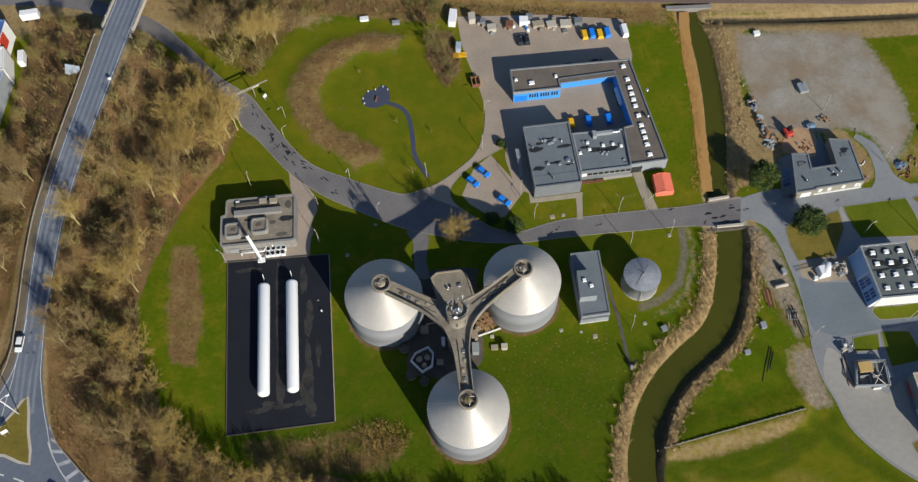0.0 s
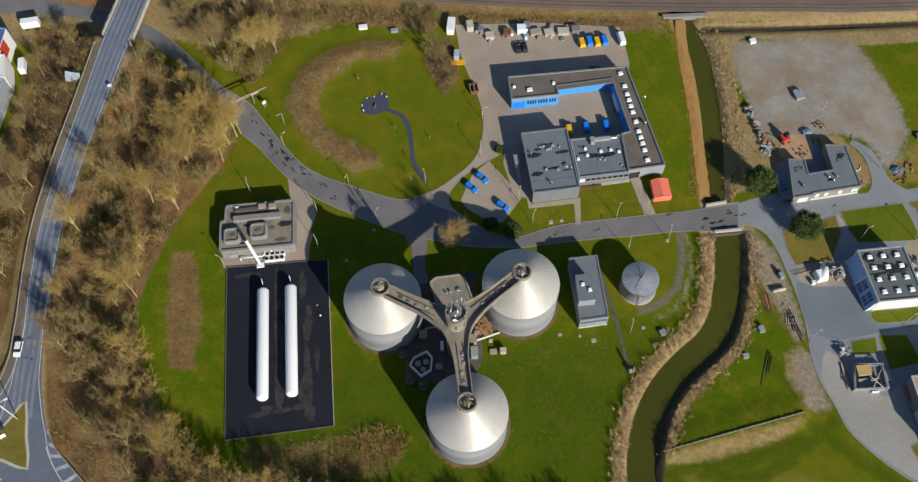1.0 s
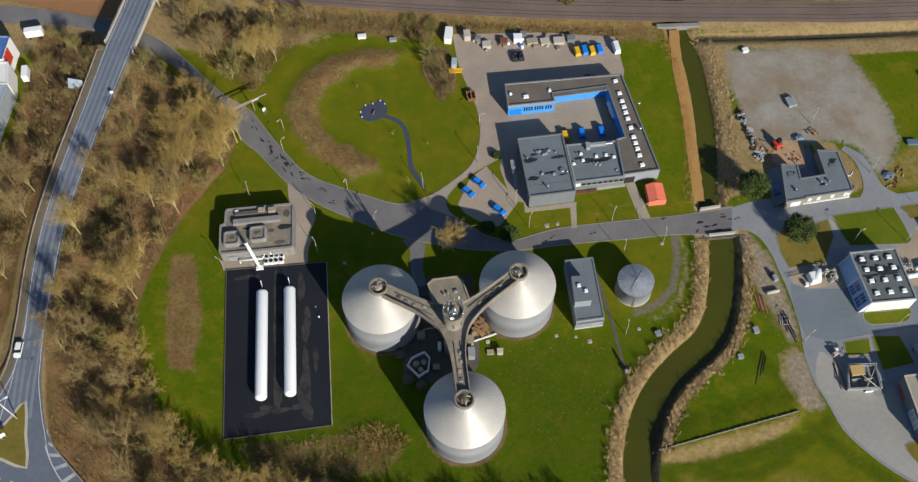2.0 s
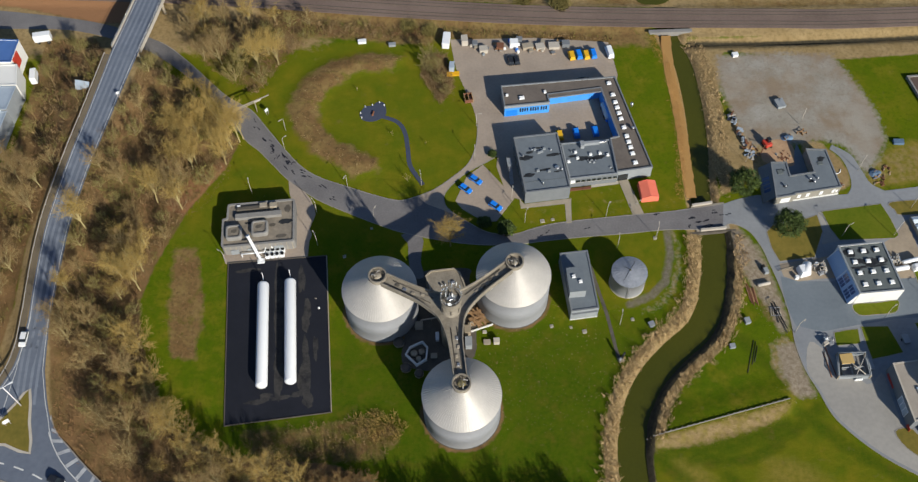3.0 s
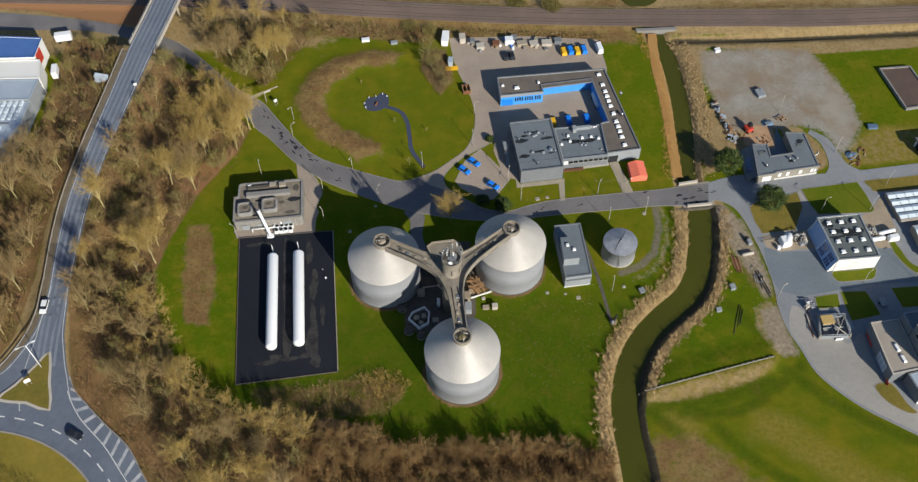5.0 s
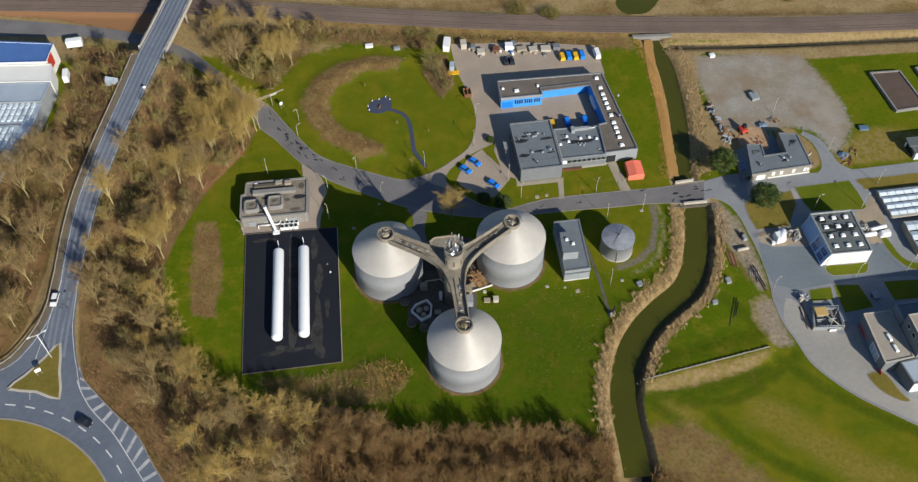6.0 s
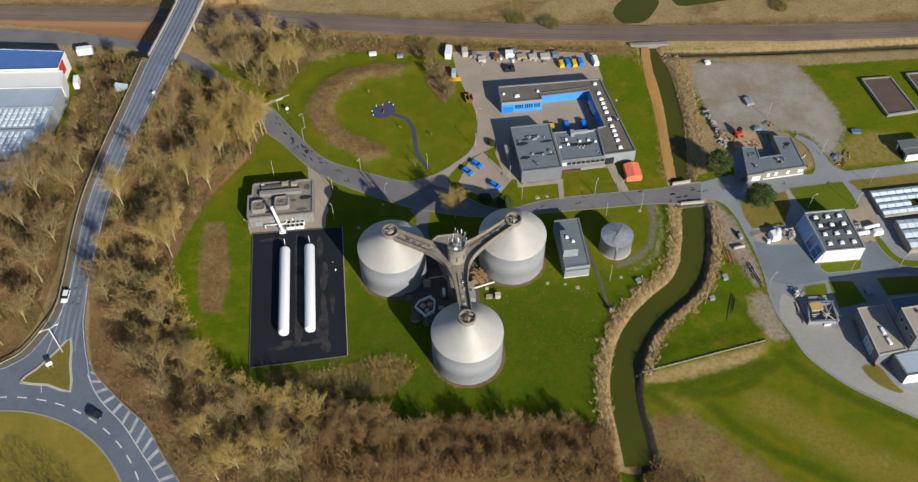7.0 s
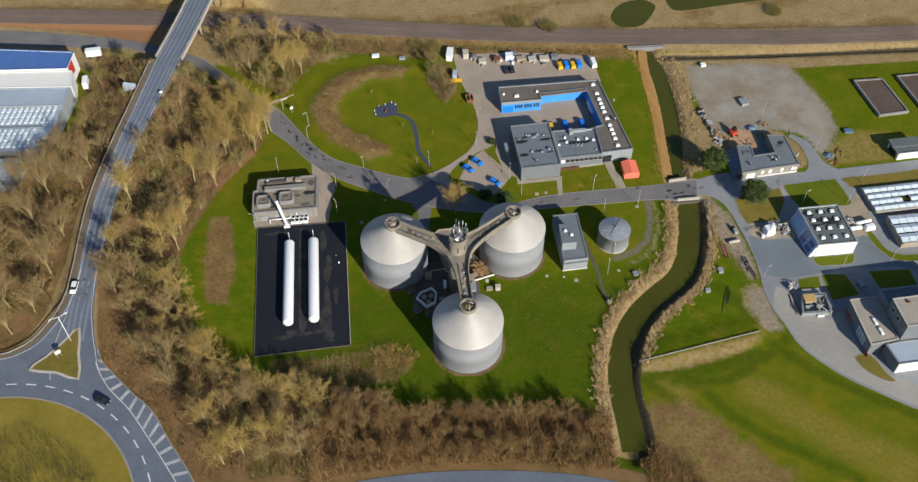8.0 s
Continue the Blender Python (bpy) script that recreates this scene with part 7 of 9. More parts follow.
# building-site clutter
ex = thing("digger", "red compact digger with a dark cab", "digger", (95.4, 145.0, 0))
part("body", bevelled(box(bmesh.new(), 95.4, 145.2, 0.7, 2.2, 2.6, 1.2, 20), 0.15), "red", ex)
part("cab", bevelled(box(bmesh.new(), 95.7, 145.6, 1.8, 1.2, 1.4, 1.3, 20, 0.9), 0.08), "glass", ex)
part("arm", polytube(bmesh.new(), [(94.8, 144.2, 1.6), (93.8, 143.0, 3.0), (93.0, 142.0, 0.6)], 0.12), "rust", ex)
for s in (-0.9, 0.9):
    part("track", bevelled(box(bmesh.new(), 95.4 + s * 0.95, 145.2 + s * 0.3, 0.0, 0.5, 3.0, 0.8, 20), 0.2, 2), "rubber", ex)


def crate(x, y, sx, sy, h, turn, mat, name, label, category):
    ob = thing(name, label, category, (x, y, 0))
    part("body", bevelled(box(bmesh.new(), x, y, -0.02, sx, sy, h, turn), 0.05), mat, ob)
    part("lid", bevelled(box(bmesh.new(), x, y, h - 0.017, sx + 0.1, sy + 0.1, 0.12, turn), 0.03), mat, ob)
    return ob


crate(102.6, 160.6, 2.6, 3.2, 1.0, 12, "wall_pale", "site_container", "pale grey site container on gravel", "container")


def tarp_pile(x, y, sx, sy, h, seed, label):
    """A heap under a crumpled sheet that lies on the ground at its rim."""
    rg = random.Random(seed)
    ob = thing("covered_pile", label, "pile", (x, y, 0))
    bm = bmesh.new()
    n, rows = 16, []
    for f, z in ((1.0, 0.02), (0.86, 0.35), (0.62, 0.8), (0.3, 1.0)):
        rows.append([bm.verts.new((x + sx / 2 * f * math.cos(2 * math.pi * i / n) * rg.uniform(0.82, 1.15), y + sy / 2 * f * math.sin(2 * math.pi * i / n) * rg.uniform(0.82, 1.15), h * z * rg.uniform(0.75, 1.1))) for i in range(n)])
    for a, b in zip(rows, rows[1:]):
        for i in range(n):
            bm.faces.new((a[i], a[(i + 1) % n], b[(i + 1) % n], b[i]))
    bm.faces.new(rows[-1])
    part("sheet", bm, "tarp", ob)
    for i in range(3):
        part("weight", box(bmesh.new(), x + rg.uniform(-0.4, 0.4) * sx, y + rg.uniform(-0.4, 0.4) * sy, h * 0.6, 0.9, 0.16, h * 0.45, rg.uniform(0, 180)), "timber", ob)


tarp_pile(102.2, 147.8, 4.0, 2.4, 0.9, 3, "pile under a crumpled blue tarpaulin beside the house"), tarp_pile(125.2, 133.8, 3.6, 3.0, 0.8, 5, "heap under a blue tarpaulin beside the lane")
crate(134.8, 144.6, 3.0, 1.7, 0.7, -3, "tarp", "low_container", "low blue covered container on grass", "container")
crate(92.6, 181.0, 1.8, 1.4, 0.9, 10, "white", "site_crate", "white crate on the gravel", "crate")
crate(-25.8, 192.1, 2.6, 1.4, 0.8, 5, "white", "site_crate", "white crate at the foot of the scrub", "crate")
crate(-16.1, 190.3, 2.2, 1.2, 0.8, 5, "wall_pale", "site_crate", "pale grey crate at the lawn edge", "crate")
for i, (x, y) in enumerate(((106.2, 149.4), (107.6, 149.0), (107.0, 150.0))):
    ob = thing("trestle", "tan timber trestle on the gravel", "trestle", (x, y, 0), "timber trestles")
    part("top", box(bmesh.new(), x, y, 0.75, 1.8, 0.2, 0.12, 20 * i), "timber", ob)
    for sx in (-0.7, 0.7):
        part("leg", box(bmesh.new(), x + sx * math.cos(radians(20 * i)), y + sx * math.sin(radians(20 * i)), -0.02, 0.12, 0.6, 0.78, 20 * i), "timber", ob)
rn = random.Random(9)
heap = thing("scrap_heap", "long heap of scrap boards, pipes and plastic sheets", "scrap heap", (89.5, 149, 0))
for i in range(64):
    f = rn.random()
    x, y = 86.8 + 3.4 * f + rn.uniform(-0.9, 0.9), 157.5 - 16.5 * f + rn.uniform(-1, 1)
    part("board", box(bmesh.new(), x, y, rn.uniform(0, 0.9), rn.uniform(0.6, 2.6), rn.uniform(0.2, 0.8), rn.uniform(0.1, 0.4), rn.uniform(0, 180)), rn.choice(("steel_roof", "timber", "concrete_pale", "rust", "wall_grey", "bitumen")), heap)
spoil = random.Random(63)
for x, y, r, n, label in ((125.6, 131.4, 2.2, 16, "scattered rust-red scrap and boards beside the lane"), (129.4, 135.0, 1.8, 12, "low heap of broken boards on worn grass"), (114.2, 129.8, 0.9, 10, "small red-brown scrap heap beside the house"),
                          (99.6, 141.0, 2.2, 16, "timber offcuts strewn over the bare earth"), (91.6, 143.0, 1.8, 14, "grey rubble and boards beside the house")):
    ob = thing("debris_heap", label, "debris", (x, y, 0))
    for i in range(n):
        a, d = spoil.uniform(0, 6.28), r * math.sqrt(spoil.random())
        part("scrap", box(bmesh.new(), x + d * math.cos(a), y + d * math.sin(a), 0.02, spoil.uniform(0.3, 1.3), spoil.uniform(0.12, 0.4), spoil.uniform(0.12, 0.4), spoil.uniform(0, 180)), spoil.choice(("rust", "timber", "concrete", "rust", "wall_grey")), ob)
hose = thing("bent_pipe", "white bent plastic pipe lying beside the house", "pipe", (114.4, 134.4, 0))
part("pipe", polytube(bmesh.new(), [(113.2, 134.6, 0.12), (114.0, 134.0, 0.12), (115.0, 134.6, 0.12), (115.4, 135.6, 0.12)], 0.12, 6), "white", hose)
# things on the verge east of the canal
crate(78.6, 87.2, 1.4, 1.7, 0.9, 10, "wall_pale", "pump_box", "pale grey metal box with open lid on grass", "box")
crate(73.3, 80.0, 1.4, 1.2, 0.8, 5, "wall_pale", "pump_box", "pale grey square chamber box at the bank", "box")
crate(53.0, 87.3, 1.5, 1.5, 0.7, 20, "wall_pale", "pump_box", "pale grey chamber box with raised lids on grass", "box")
for x, y, s in ((26.4, 88.0, 0.9), (31.5, 87.4, 0.7), (35.0, 86.0, 1.1), (48.2, 89.1, 0.9), (-37, 99, 0.4), (56.8, 119.0, 0.0), (57.8, 114.4, 1.0), (26.6, 121.4, 1.2), (29.6, 121.8, 0.9), (-29.5, 112, 0.9), (-22, 121, 0.7)):
    if s:
        ob = thing("manhole_cover", "pale square concrete manhole cover in grass", "manhole cover", (x, y, 0), "manhole covers")
        part("frame", bevelled(box(bmesh.new(), x, y, -0.1, s, s, 0.25, 8), 0.03), "concrete_pale", ob)
        part("lid", bevelled(box(bmesh.new(), x, y, 0.14, s * 0.75, s * 0.75, 0.06, 8), 0.02), "concrete", ob)
vessel(85.2, 98.1, 10, 3.4, 0.5, "concrete_pale", "cream lying drum tank on feet", 0.6)
ob = thing("engine_box", "green and white pump engine on grass", "pump", (86.4, 102.6, 0))
part("body", bevelled(box(bmesh.new(), 86.5, 102.2, 0.1, 1.2, 1.8, 1.1, 10), 0.08), "wall_pale", ob)
part("engine", bevelled(box(bmesh.new(), 86.0, 103.4, 0.0, 0.8, 1.0, 1.3, 10), 0.08), "iron", ob)
rack = thing("beam_stack", "stack of rusty steel beams on the bank", "beam stack", (81.3, 96, 0))
for i in range(7):
    part("beam", box(bmesh.new(), 80.5 + 0.33 * i, 96.0 - 0.2 * i + rn.uniform(-0.5, 0.5), 0.0 + 0.12 * (i % 2), 0.22, rn.uniform(4, 7.2), 0.25, 4 + rn.uniform(-3, 3)), "rust" if i % 3 else "timber", rack)
for a, b in (((79.3, 81.6), (76.0, 72.4)), ((79.8, 81.2), (77.6, 74.6)), ((80.0, 80.0), (78.4, 75.4)), ((78.9, 80.4), (77.0, 75.4))):
    ob = thing("steel_pole", "long black pole lying in the grass", "pole", (*a, 0), "black poles")
    part("body", tube(bmesh.new(), (*a, 0.1), (*b, 0.1), 0.08, n=6), "iron", ob)
for a, b in (((86.2, 92.4), (88.6, 83.4)), ((86.9, 92.6), (88.9, 84.6)), ((86.4, 91.4), (87.0, 86.4))):
    ob = thing("steel_pole", "long black pole lying in the grass", "pole", (*a, 0), "black poles")
    part("body", tube(bmesh.new(), (*a, 0.2), (*b, 0.2), 0.13, n=6), "iron", ob)
ob = thing("grid_frame", "pale green steel grid frame on the grass", "frame", (86.6, 89.6, 0))
for i in range(5):
    part("bar", tube(bmesh.new(), (85.4 + 0.6 * i, 88.6, 0.2), (85.7 + 0.6 * i, 91.0, 0.2), 0.09, n=5), "concrete_pale", ob)
for y in (88.6, 91.0):
    part("rail", tube(bmesh.new(), (85.4, y, 0.25), (88.1, y, 0.25), 0.09, n=5), "zinc_wall", ob)

# ---- warehouses in the north-west ----
w1 = house("warehouse", [(-190, 182.4), (-133.2, 181.6), (-132.6, 190.6), (-190, 196.6)], 8.0, "white_wall", "blue_roof", "warehouse with a deep blue roof", "warehouse", 0.2, "blue_roof")
part("red_cladding", bar(bmesh.new(), (-133.2, 181.6), (-132.6, 190.6), 1.0, 5.0, 3.0, 7.6, 0.003, 0.2), "red", w1, "red and white gable panel")
w2 = house("warehouse", [(-190, 174.2), (-130.0, 172.8), (-131.6, 181.2), (-190, 182.0)], 7.2, "white_wall", "white_wall", "warehouse with a white roof", "warehouse", 0.15, "white_wall")
w3 = house("warehouse", [(-190, 164.4), (-131.4, 163.6), (-130.2, 172.4), (-190, 173.8)], 7.0, "wall_pale", "steel_roof", "warehouse with a blue-grey metal roof", "warehouse", 0.15, "steel_roof")
w4 = house("warehouse", [(-190, 141.6), (-137.0, 143.2), (-132.4, 154), (-131.4, 163.2), (-190, 164.0)], 6.4, "wall_pale", "steel_roof", "warehouse with rows of pale rooflights", "warehouse", 0.15, "steel_roof")
for y0, y1, x_end in ((155.6, 164.0, -133.6), (144.4, 153.4, -137.2)):
    for i in range(16):
        x = x_end - 1.9 * i
        for k in range(3):
            y = y0 + (y1 - y0) * (k + 0.5) / 3
            part("rooflight", box(bmesh.new(), x - 0.12 * (164 - y), y, 6.2, 1.05, (y1 - y0) / 3 - 0.25, 0.45, -6, 0.8), "glasshouse", w4, "pale long rooflight")
part("gutter", bar(bmesh.new(), (-190, 154.4), (-135.6, 154.4), 0.0, 54.0, 6.2, 6.36, -0.35, 0.35), "wall_grey", w4)
w5 = house("warehouse", [(-190, 130.0), (-141.0, 131.0), (-139.8, 139.6), (-190, 140.8)], 6.0, "wall_pale", "steel_roof", "low grey warehouse at the edge of the wood", "warehouse", 0.15, "wall_pale")
for x, y, sx, sy in ((-128.6, 197.2, 5.4, 2.1), (-128.2, 180.6, 1.8, 4.4)):
    ob = thing("parked_trailer", "white box trailer beside the warehouse", "trailer", (x, y, 0))
    part("box", bevelled(box(bmesh.new(), x, y, 0.9, sx, sy, 2.7, 8), 0.08), "white", ob)
    for dx in (-0.3, 0.3):
        bm = lathe(bmesh.new(), 0, 0, [(0.5, -1.2), (0.5, 1.2)], 14)
        bmesh.ops.transform(bm, matrix=pose(x + sx * dx, y, 0.5, 90, 0, 8), verts=bm.verts)
        part("wheel", bm, "rubber", ob)


# ---- road furniture ----
def street_lamp(x, y, turn, h=5.6, z=0.0):
    ob = thing("street_lamp", "slim pale street lamp with a short curved arm", "street lamp", (x, y, z), "street lamps")
    part("pole", tube(bmesh.new(), (x, y, z - 0.1), (x, y, z + h), 0.09, 0.06, 8), "concrete_pale", ob)
    c, s = math.cos(radians(turn)), math.sin(radians(turn))
    part("arm", polytube(bmesh.new(), [(x, y, z + h - 0.02), (x + 0.3 * c, y + 0.3 * s, z + h + 0.3), (x + 1.0 * c, y + 1.0 * s, z + h + 0.35)], 0.06), "concrete_pale", ob)
    part("lamp_head", bevelled(box(bmesh.new(), x + 1.25 * c, y + 1.25 * s, z + h + 0.25, 0.7, 0.28, 0.16, turn), 0.04), "concrete_pale", ob, "flat pale lamp head")


for x, y, t in ((-48.2, 149.7, 40), (-29.2, 135.9, 250), (-21.2, 123.4, 60), (-48.4, 157.2, 220), (-7.6, 135.1, 100), (21.6, 121.1, 60), (44.8, 122.0, 60), (58.1, 114.6, 80), (46.7, 111.4, 80), (-56.9, 134.5, 100), (-37.8, 127.1, 130),
                (-37.1, 115.9, 120), (-62.4, 111.4, 150), (8.3, 143.4, 90), (9.4, 156.4, 0), (44.6, 87.7, 80), (18.3, 128.4, 80), (110.4, 112.8, 20), (90.7, 83.5, 30), (115.6, 86.9, 30), (124.7, 112.2, 40), (132.1, 121.2, 40),
                (120.4, 135.0, 50), (107.1, 152.8, 60), (88.2, 139.6, 60), (130.6, 88.0, 30)):
    street_lamp(x, y, t)
mast = thing("highway_lamp", "tall white double-armed lamp on the traffic island", "street lamp", (-111.0, 70.6, 0.9))
part("pole", tube(bmesh.new(), (-111, 70.6, 0.8), (-111, 70.6, 12.6), 0.16, 0.1, 10), "white", mast)
for s in (-1, 1):
    part("arm", tube(bmesh.new(), (-111, 70.6, 12.5), (-111 + 1.5 * s, 70.6 + 0.8 * s, 12.9), 0.07), "white", mast)
    part("lamp_head", bevelled(box(bmesh.new(), -111 + 1.9 * s, 70.6 + 1.0 * s, 12.8, 1.0, 0.4, 0.2, 28), 0.05), "white", mast)
for x, y, z, w, h, t, label in ((-113.0, 65.4, 0.95, 1.6, 1.0, 30, "white direction sign on the traffic island"), (-98.4, 167.6, 6.0, 1.0, 0.7, 20, "white traffic sign beside the highway"),
                                (-54.3, 163.8, 0.0, 1.2, 0.9, 50, "small white and black sign on the verge"), (-110.6, 171.6, 3.6, 4.6, 3.0, -14, "large pale sign board among the trees")):
    ob = thing("road_sign", label, "sign", (x, y, z))
    c, s = math.cos(radians(t)), math.sin(radians(t))
    for k in (-0.35, 0.35):
        part("post", tube(bmesh.new(), (x + c * w * k, y + s * w * k, z - 1.5), (x + c * w * k, y + s * w * k, z + 1.6 + h), 0.06), "zinc", ob)
    bm = box(bmesh.new(), x, y, z + 1.5, w, 0.08, h, t)
    bmesh.ops.rotate(bm, cent=(x, y, z + 1.5), matrix=Matrix.Rotation(radians(-25 if w < 3 else -38), 3, Vector((c, s, 0))), verts=bm.verts)
    part("board", bm, "white" if w < 3 else "steel_roof", ob)
# height portal across the side road
portal = thing("height_portal", "grey steel height portal with white boards across the road", "portal", (-62, 162.6, 0))
pa, pb = (-66.8, 160.2), (-57.6, 165.0)
for p in (pa, pb):
    part("post", tube(bmesh.new(), (*p, -0.1), (*p, 5.2), 0.16, n=8), "concrete", portal)
part("beam", tube(bmesh.new(), (*pa, 5.1), (-53.4, 167.2, 5.1), 0.2, n=6), "concrete", portal)
part("beam", tube(bmesh.new(), (*pa, 4.4), (*pb, 4.4), 0.12, n=6), "concrete", portal)
for s0, l in ((0.2, 1.3), (10.2, 2.2)):
    part("board", bar(bmesh.new(), pa, pb, s0, s0 + l, 4.6, 5.3, 0.2, 0.3), "concrete_pale", portal, "white board")

# ---- vehicles ----
def car(mat, name, label, category, L=4.2, W=1.75, H=1.45, van=False, group=""):
    """A car at the origin, nose towards +x."""
    ob = thing(name, label, category, group=group)
    bm = bmesh.new()
    prof = [(-L / 2, 0.35), (-L / 2, 0.85), (-L / 2 + 0.1, 0.95), (L / 2 - 1.0, 0.95), (L / 2 - 0.05, 0.75), (L / 2, 0.4)] if not van else [(-L / 2, 0.35), (-L / 2, 1.0), (L / 2 - 0.8, 1.0), (L / 2 - 0.05, 0.85), (L / 2, 0.4)]
    a, b = ([bm.verts.new((x, y, z)) for x, z in prof] for y in (-W / 2, W / 2))
    k = len(prof)
    for i in range(k):
        bm.faces.new((a[i], a[(i + 1) % k], b[(i + 1) % k], b[i]))
    bm.faces.new(a[::-1]), bm.faces.new(b)
    part("body", bevelled(bm, 0.08), mat, ob)
    lo, hi = ((-L / 2 + 0.15, L / 2 - 1.15), (-L / 2 + 0.55, L / 2 - 1.9)) if not van else ((-L / 2 + 0.05, L / 2 - 0.5), (-L / 2 + 0.1, L / 2 - 1.1))
    z0 = 0.93 if not van else 0.98
    bm = bmesh.new()
    v = [bm.verts.new((x, y, z)) for (x0, x1), w, z in ((lo, W / 2 - 0.06, z0), (hi, W / 2 - 0.22, H - 0.05)) for x, y in ((x0, -w), (x1, -w), (x1, w), (x0, w))]
    for i in range(4):
        bm.faces.new((v[i], v[(i + 1) % 4], v[4 + (i + 1) % 4], v[4 + i]))
    bm.faces.new(v[4:])
    part("window_band", bm, "glass" if not van else mat, ob)
    part("roof", bevelled(box(bmesh.new(), (hi[0] + hi[1]) / 2, 0, H - 0.06, hi[1] - hi[0] + 0.1, W - 0.4, 0.07), 0.02), mat, ob)
    if van:
        part("windscreen", box(bmesh.new(), L / 2 - 0.82, 0, z0 + 0.08, 0.5, W - 0.3, H - z0 - 0.3), "glass", ob)
    for x in (-L * 0.31, L * 0.31):
        for y in (-W / 2 + 0.08, W / 2 - 0.08):
            bm = lathe(bmesh.new(), 0, 0, [(0.31, -0.1), (0.31, 0.1)], 14)
            bmesh.ops.transform(bm, matrix=pose(x, y, 0.31, 90, 0, 0), verts=bm.verts)
            w = part("wheel", bm, "rubber", ob)
            bm = lathe(bmesh.new(), 0, 0, [(0.18, -0.11), (0.18, 0.11)], 10)
            bmesh.ops.transform(bm, matrix=pose(x, y, 0.31, 90, 0, 0), verts=bm.verts)
            part("rim", bm, "steel", w)
    for y in (-W / 2 + 0.3, W / 2 - 0.3):
        part("headlight", box(bmesh.new(), L / 2 - 0.06, y, 0.6, 0.1, 0.3, 0.14), "skylight", ob)
    return ob


def park(ob, *places):
    for i, (x, y, turn, *z) in enumerate(places[1:]):
        copy_thing(ob, pose(x, y, z[0] if z else 0.06, 0, 0, turn))
    x, y, turn, *z = places[0]
    ob.matrix_basis = pose(x, y, z[0] if z else 0.06, 0, 0, turn)


park(car("car_blue", "car", "bright blue small car parked on paving", "car", group="blue cars in the car park"), (8.3, 136.1, -42), (5.2, 133.1, -42), (13.6, 126.7, -40))
park(car("car_blue", "van", "bright blue service van on paving", "van", 4.1, 1.8, 1.85, True, "service vehicles"), (39.2, 152.0, 96), (45.0, 152.4, 96), (43.1, 183.3, 98), (47.7, 183.4, 98))
park(car("car_yellow", "van", "yellow service van on paving", "van", 3.9, 1.8, 1.8, True, "service vehicles"), (34.2, 151.4, 96), (40.8, 182.9, 98), (45.4, 183.0, 98))
park(car("white", "van", "white van parked at the yard edge", "van", 5.0, 1.95, 2.3, True), (52.9, 183.7, 98))
park(car("car_dark", "car", "dark parked car behind the workshop", "car", group="dark cars"), (21.4, 181.8, 96), (23.3, 181.9, 96), (35.6, 171.4, 5), (43.6, 172.4, 5))
park(car("white", "car", "white car driving on the main road", "car", 4.4, 1.85), (-113.6, 89.0, 268, 1.33))
park(car("car_dark", "car", "dark car on the roundabout", "car", 4.4, 1.85), (-98.4, 50.4, 335, 0.65))
tk = thing("tanker", "blue tank trailer along the courtyard wall", "trailer", (49.0, 159.3, 0))
bm = lathe(bmesh.new(), 0, 0, [(0.1, -3.2), (0.8, -3.0), (0.95, -2.7), (0.95, 2.7), (0.8, 3.0), (0.1, 3.2)], 18)
bmesh.ops.transform(bm, matrix=pose(48.9, 159.3, 1.6, 90, 0, 9), verts=bm.verts)
part("barrel", bm, "glasshouse", tk)
part("chassis", box(bmesh.new(), 48.9, 159.3, 0.5, 1.5, 6.6, 0.3, 9), "car_blue", tk)
for dy in (-2.2, -1.2, 2.0):
    for dx in (-0.75, 0.75):
        bm = lathe(bmesh.new(), 0, 0, [(0.42, -0.12), (0.42, 0.12)], 14)
        bmesh.ops.transform(bm, matrix=pose(48.9 + dx - 0.16 * dy, 159.3 + dy, 0.45, 0, 90, 9), verts=bm.verts)
        part("wheel", bm, "rubber", tk)

# store yard: skips, pallets, sacks
rn = random.Random(21)
for x, y, sx, sy, h, mat, label in ((1.3, 190.6, 2.2, 5.0, 2.4, "white", "white container at the yard corner"), (7.1, 190.4, 2.0, 2.8, 2.2, "concrete_pale", "pale container at the yard edge"), (13.0, 186.6, 2.6, 2.2, 1.4, "concrete_pale", "pale skip in the store yard"),
                                    (22.8, 188.4, 2.6, 2.2, 2.2, "white", "white tank container in the store yard"), (18.4, 187.6, 2.2, 2.2, 1.4, "rust", "rusty skip in the store yard"), (27.2, 187.4, 3.4, 2.0, 1.2, "concrete", "grey skip in the store yard"),
                                    (31.2, 187.2, 2.8, 2.4, 1.0, "concrete_pale", "open pale bay with gravel"), (35.6, 187.4, 3.4, 2.4, 1.0, "concrete_pale", "open pale bay with sand"), (39.4, 187.8, 2.4, 2.0, 1.5, "wall_grey", "grey container in the store yard"),
                                    (2.7, 179.4, 1.5, 2.6, 2.2, "steel_roof", "blue-grey cabinet on a yellow frame"), (24.6, 190.4, 2.0, 1.6, 1.3, "wall_grey", "grey crates stacked on paving"), (10.4, 189.0, 1.6, 1.6, 1.6, "wall_grey", "grey crates stacked on paving")):
    ob = crate(x, y, sx, sy, h, rn.uniform(-12, 12), mat, "yard_container", label, "container")
ob = thing("loading_rack", "low yellow steel loading rack on paving", "rack", (3.0, 177.4, 0))
for i in range(4):
    part("bar", box(bmesh.new(), 3.0, 176.6 + 0.5 * i, 0.05, 4.0, 0.25, 0.3, 4), "car_yellow", ob)
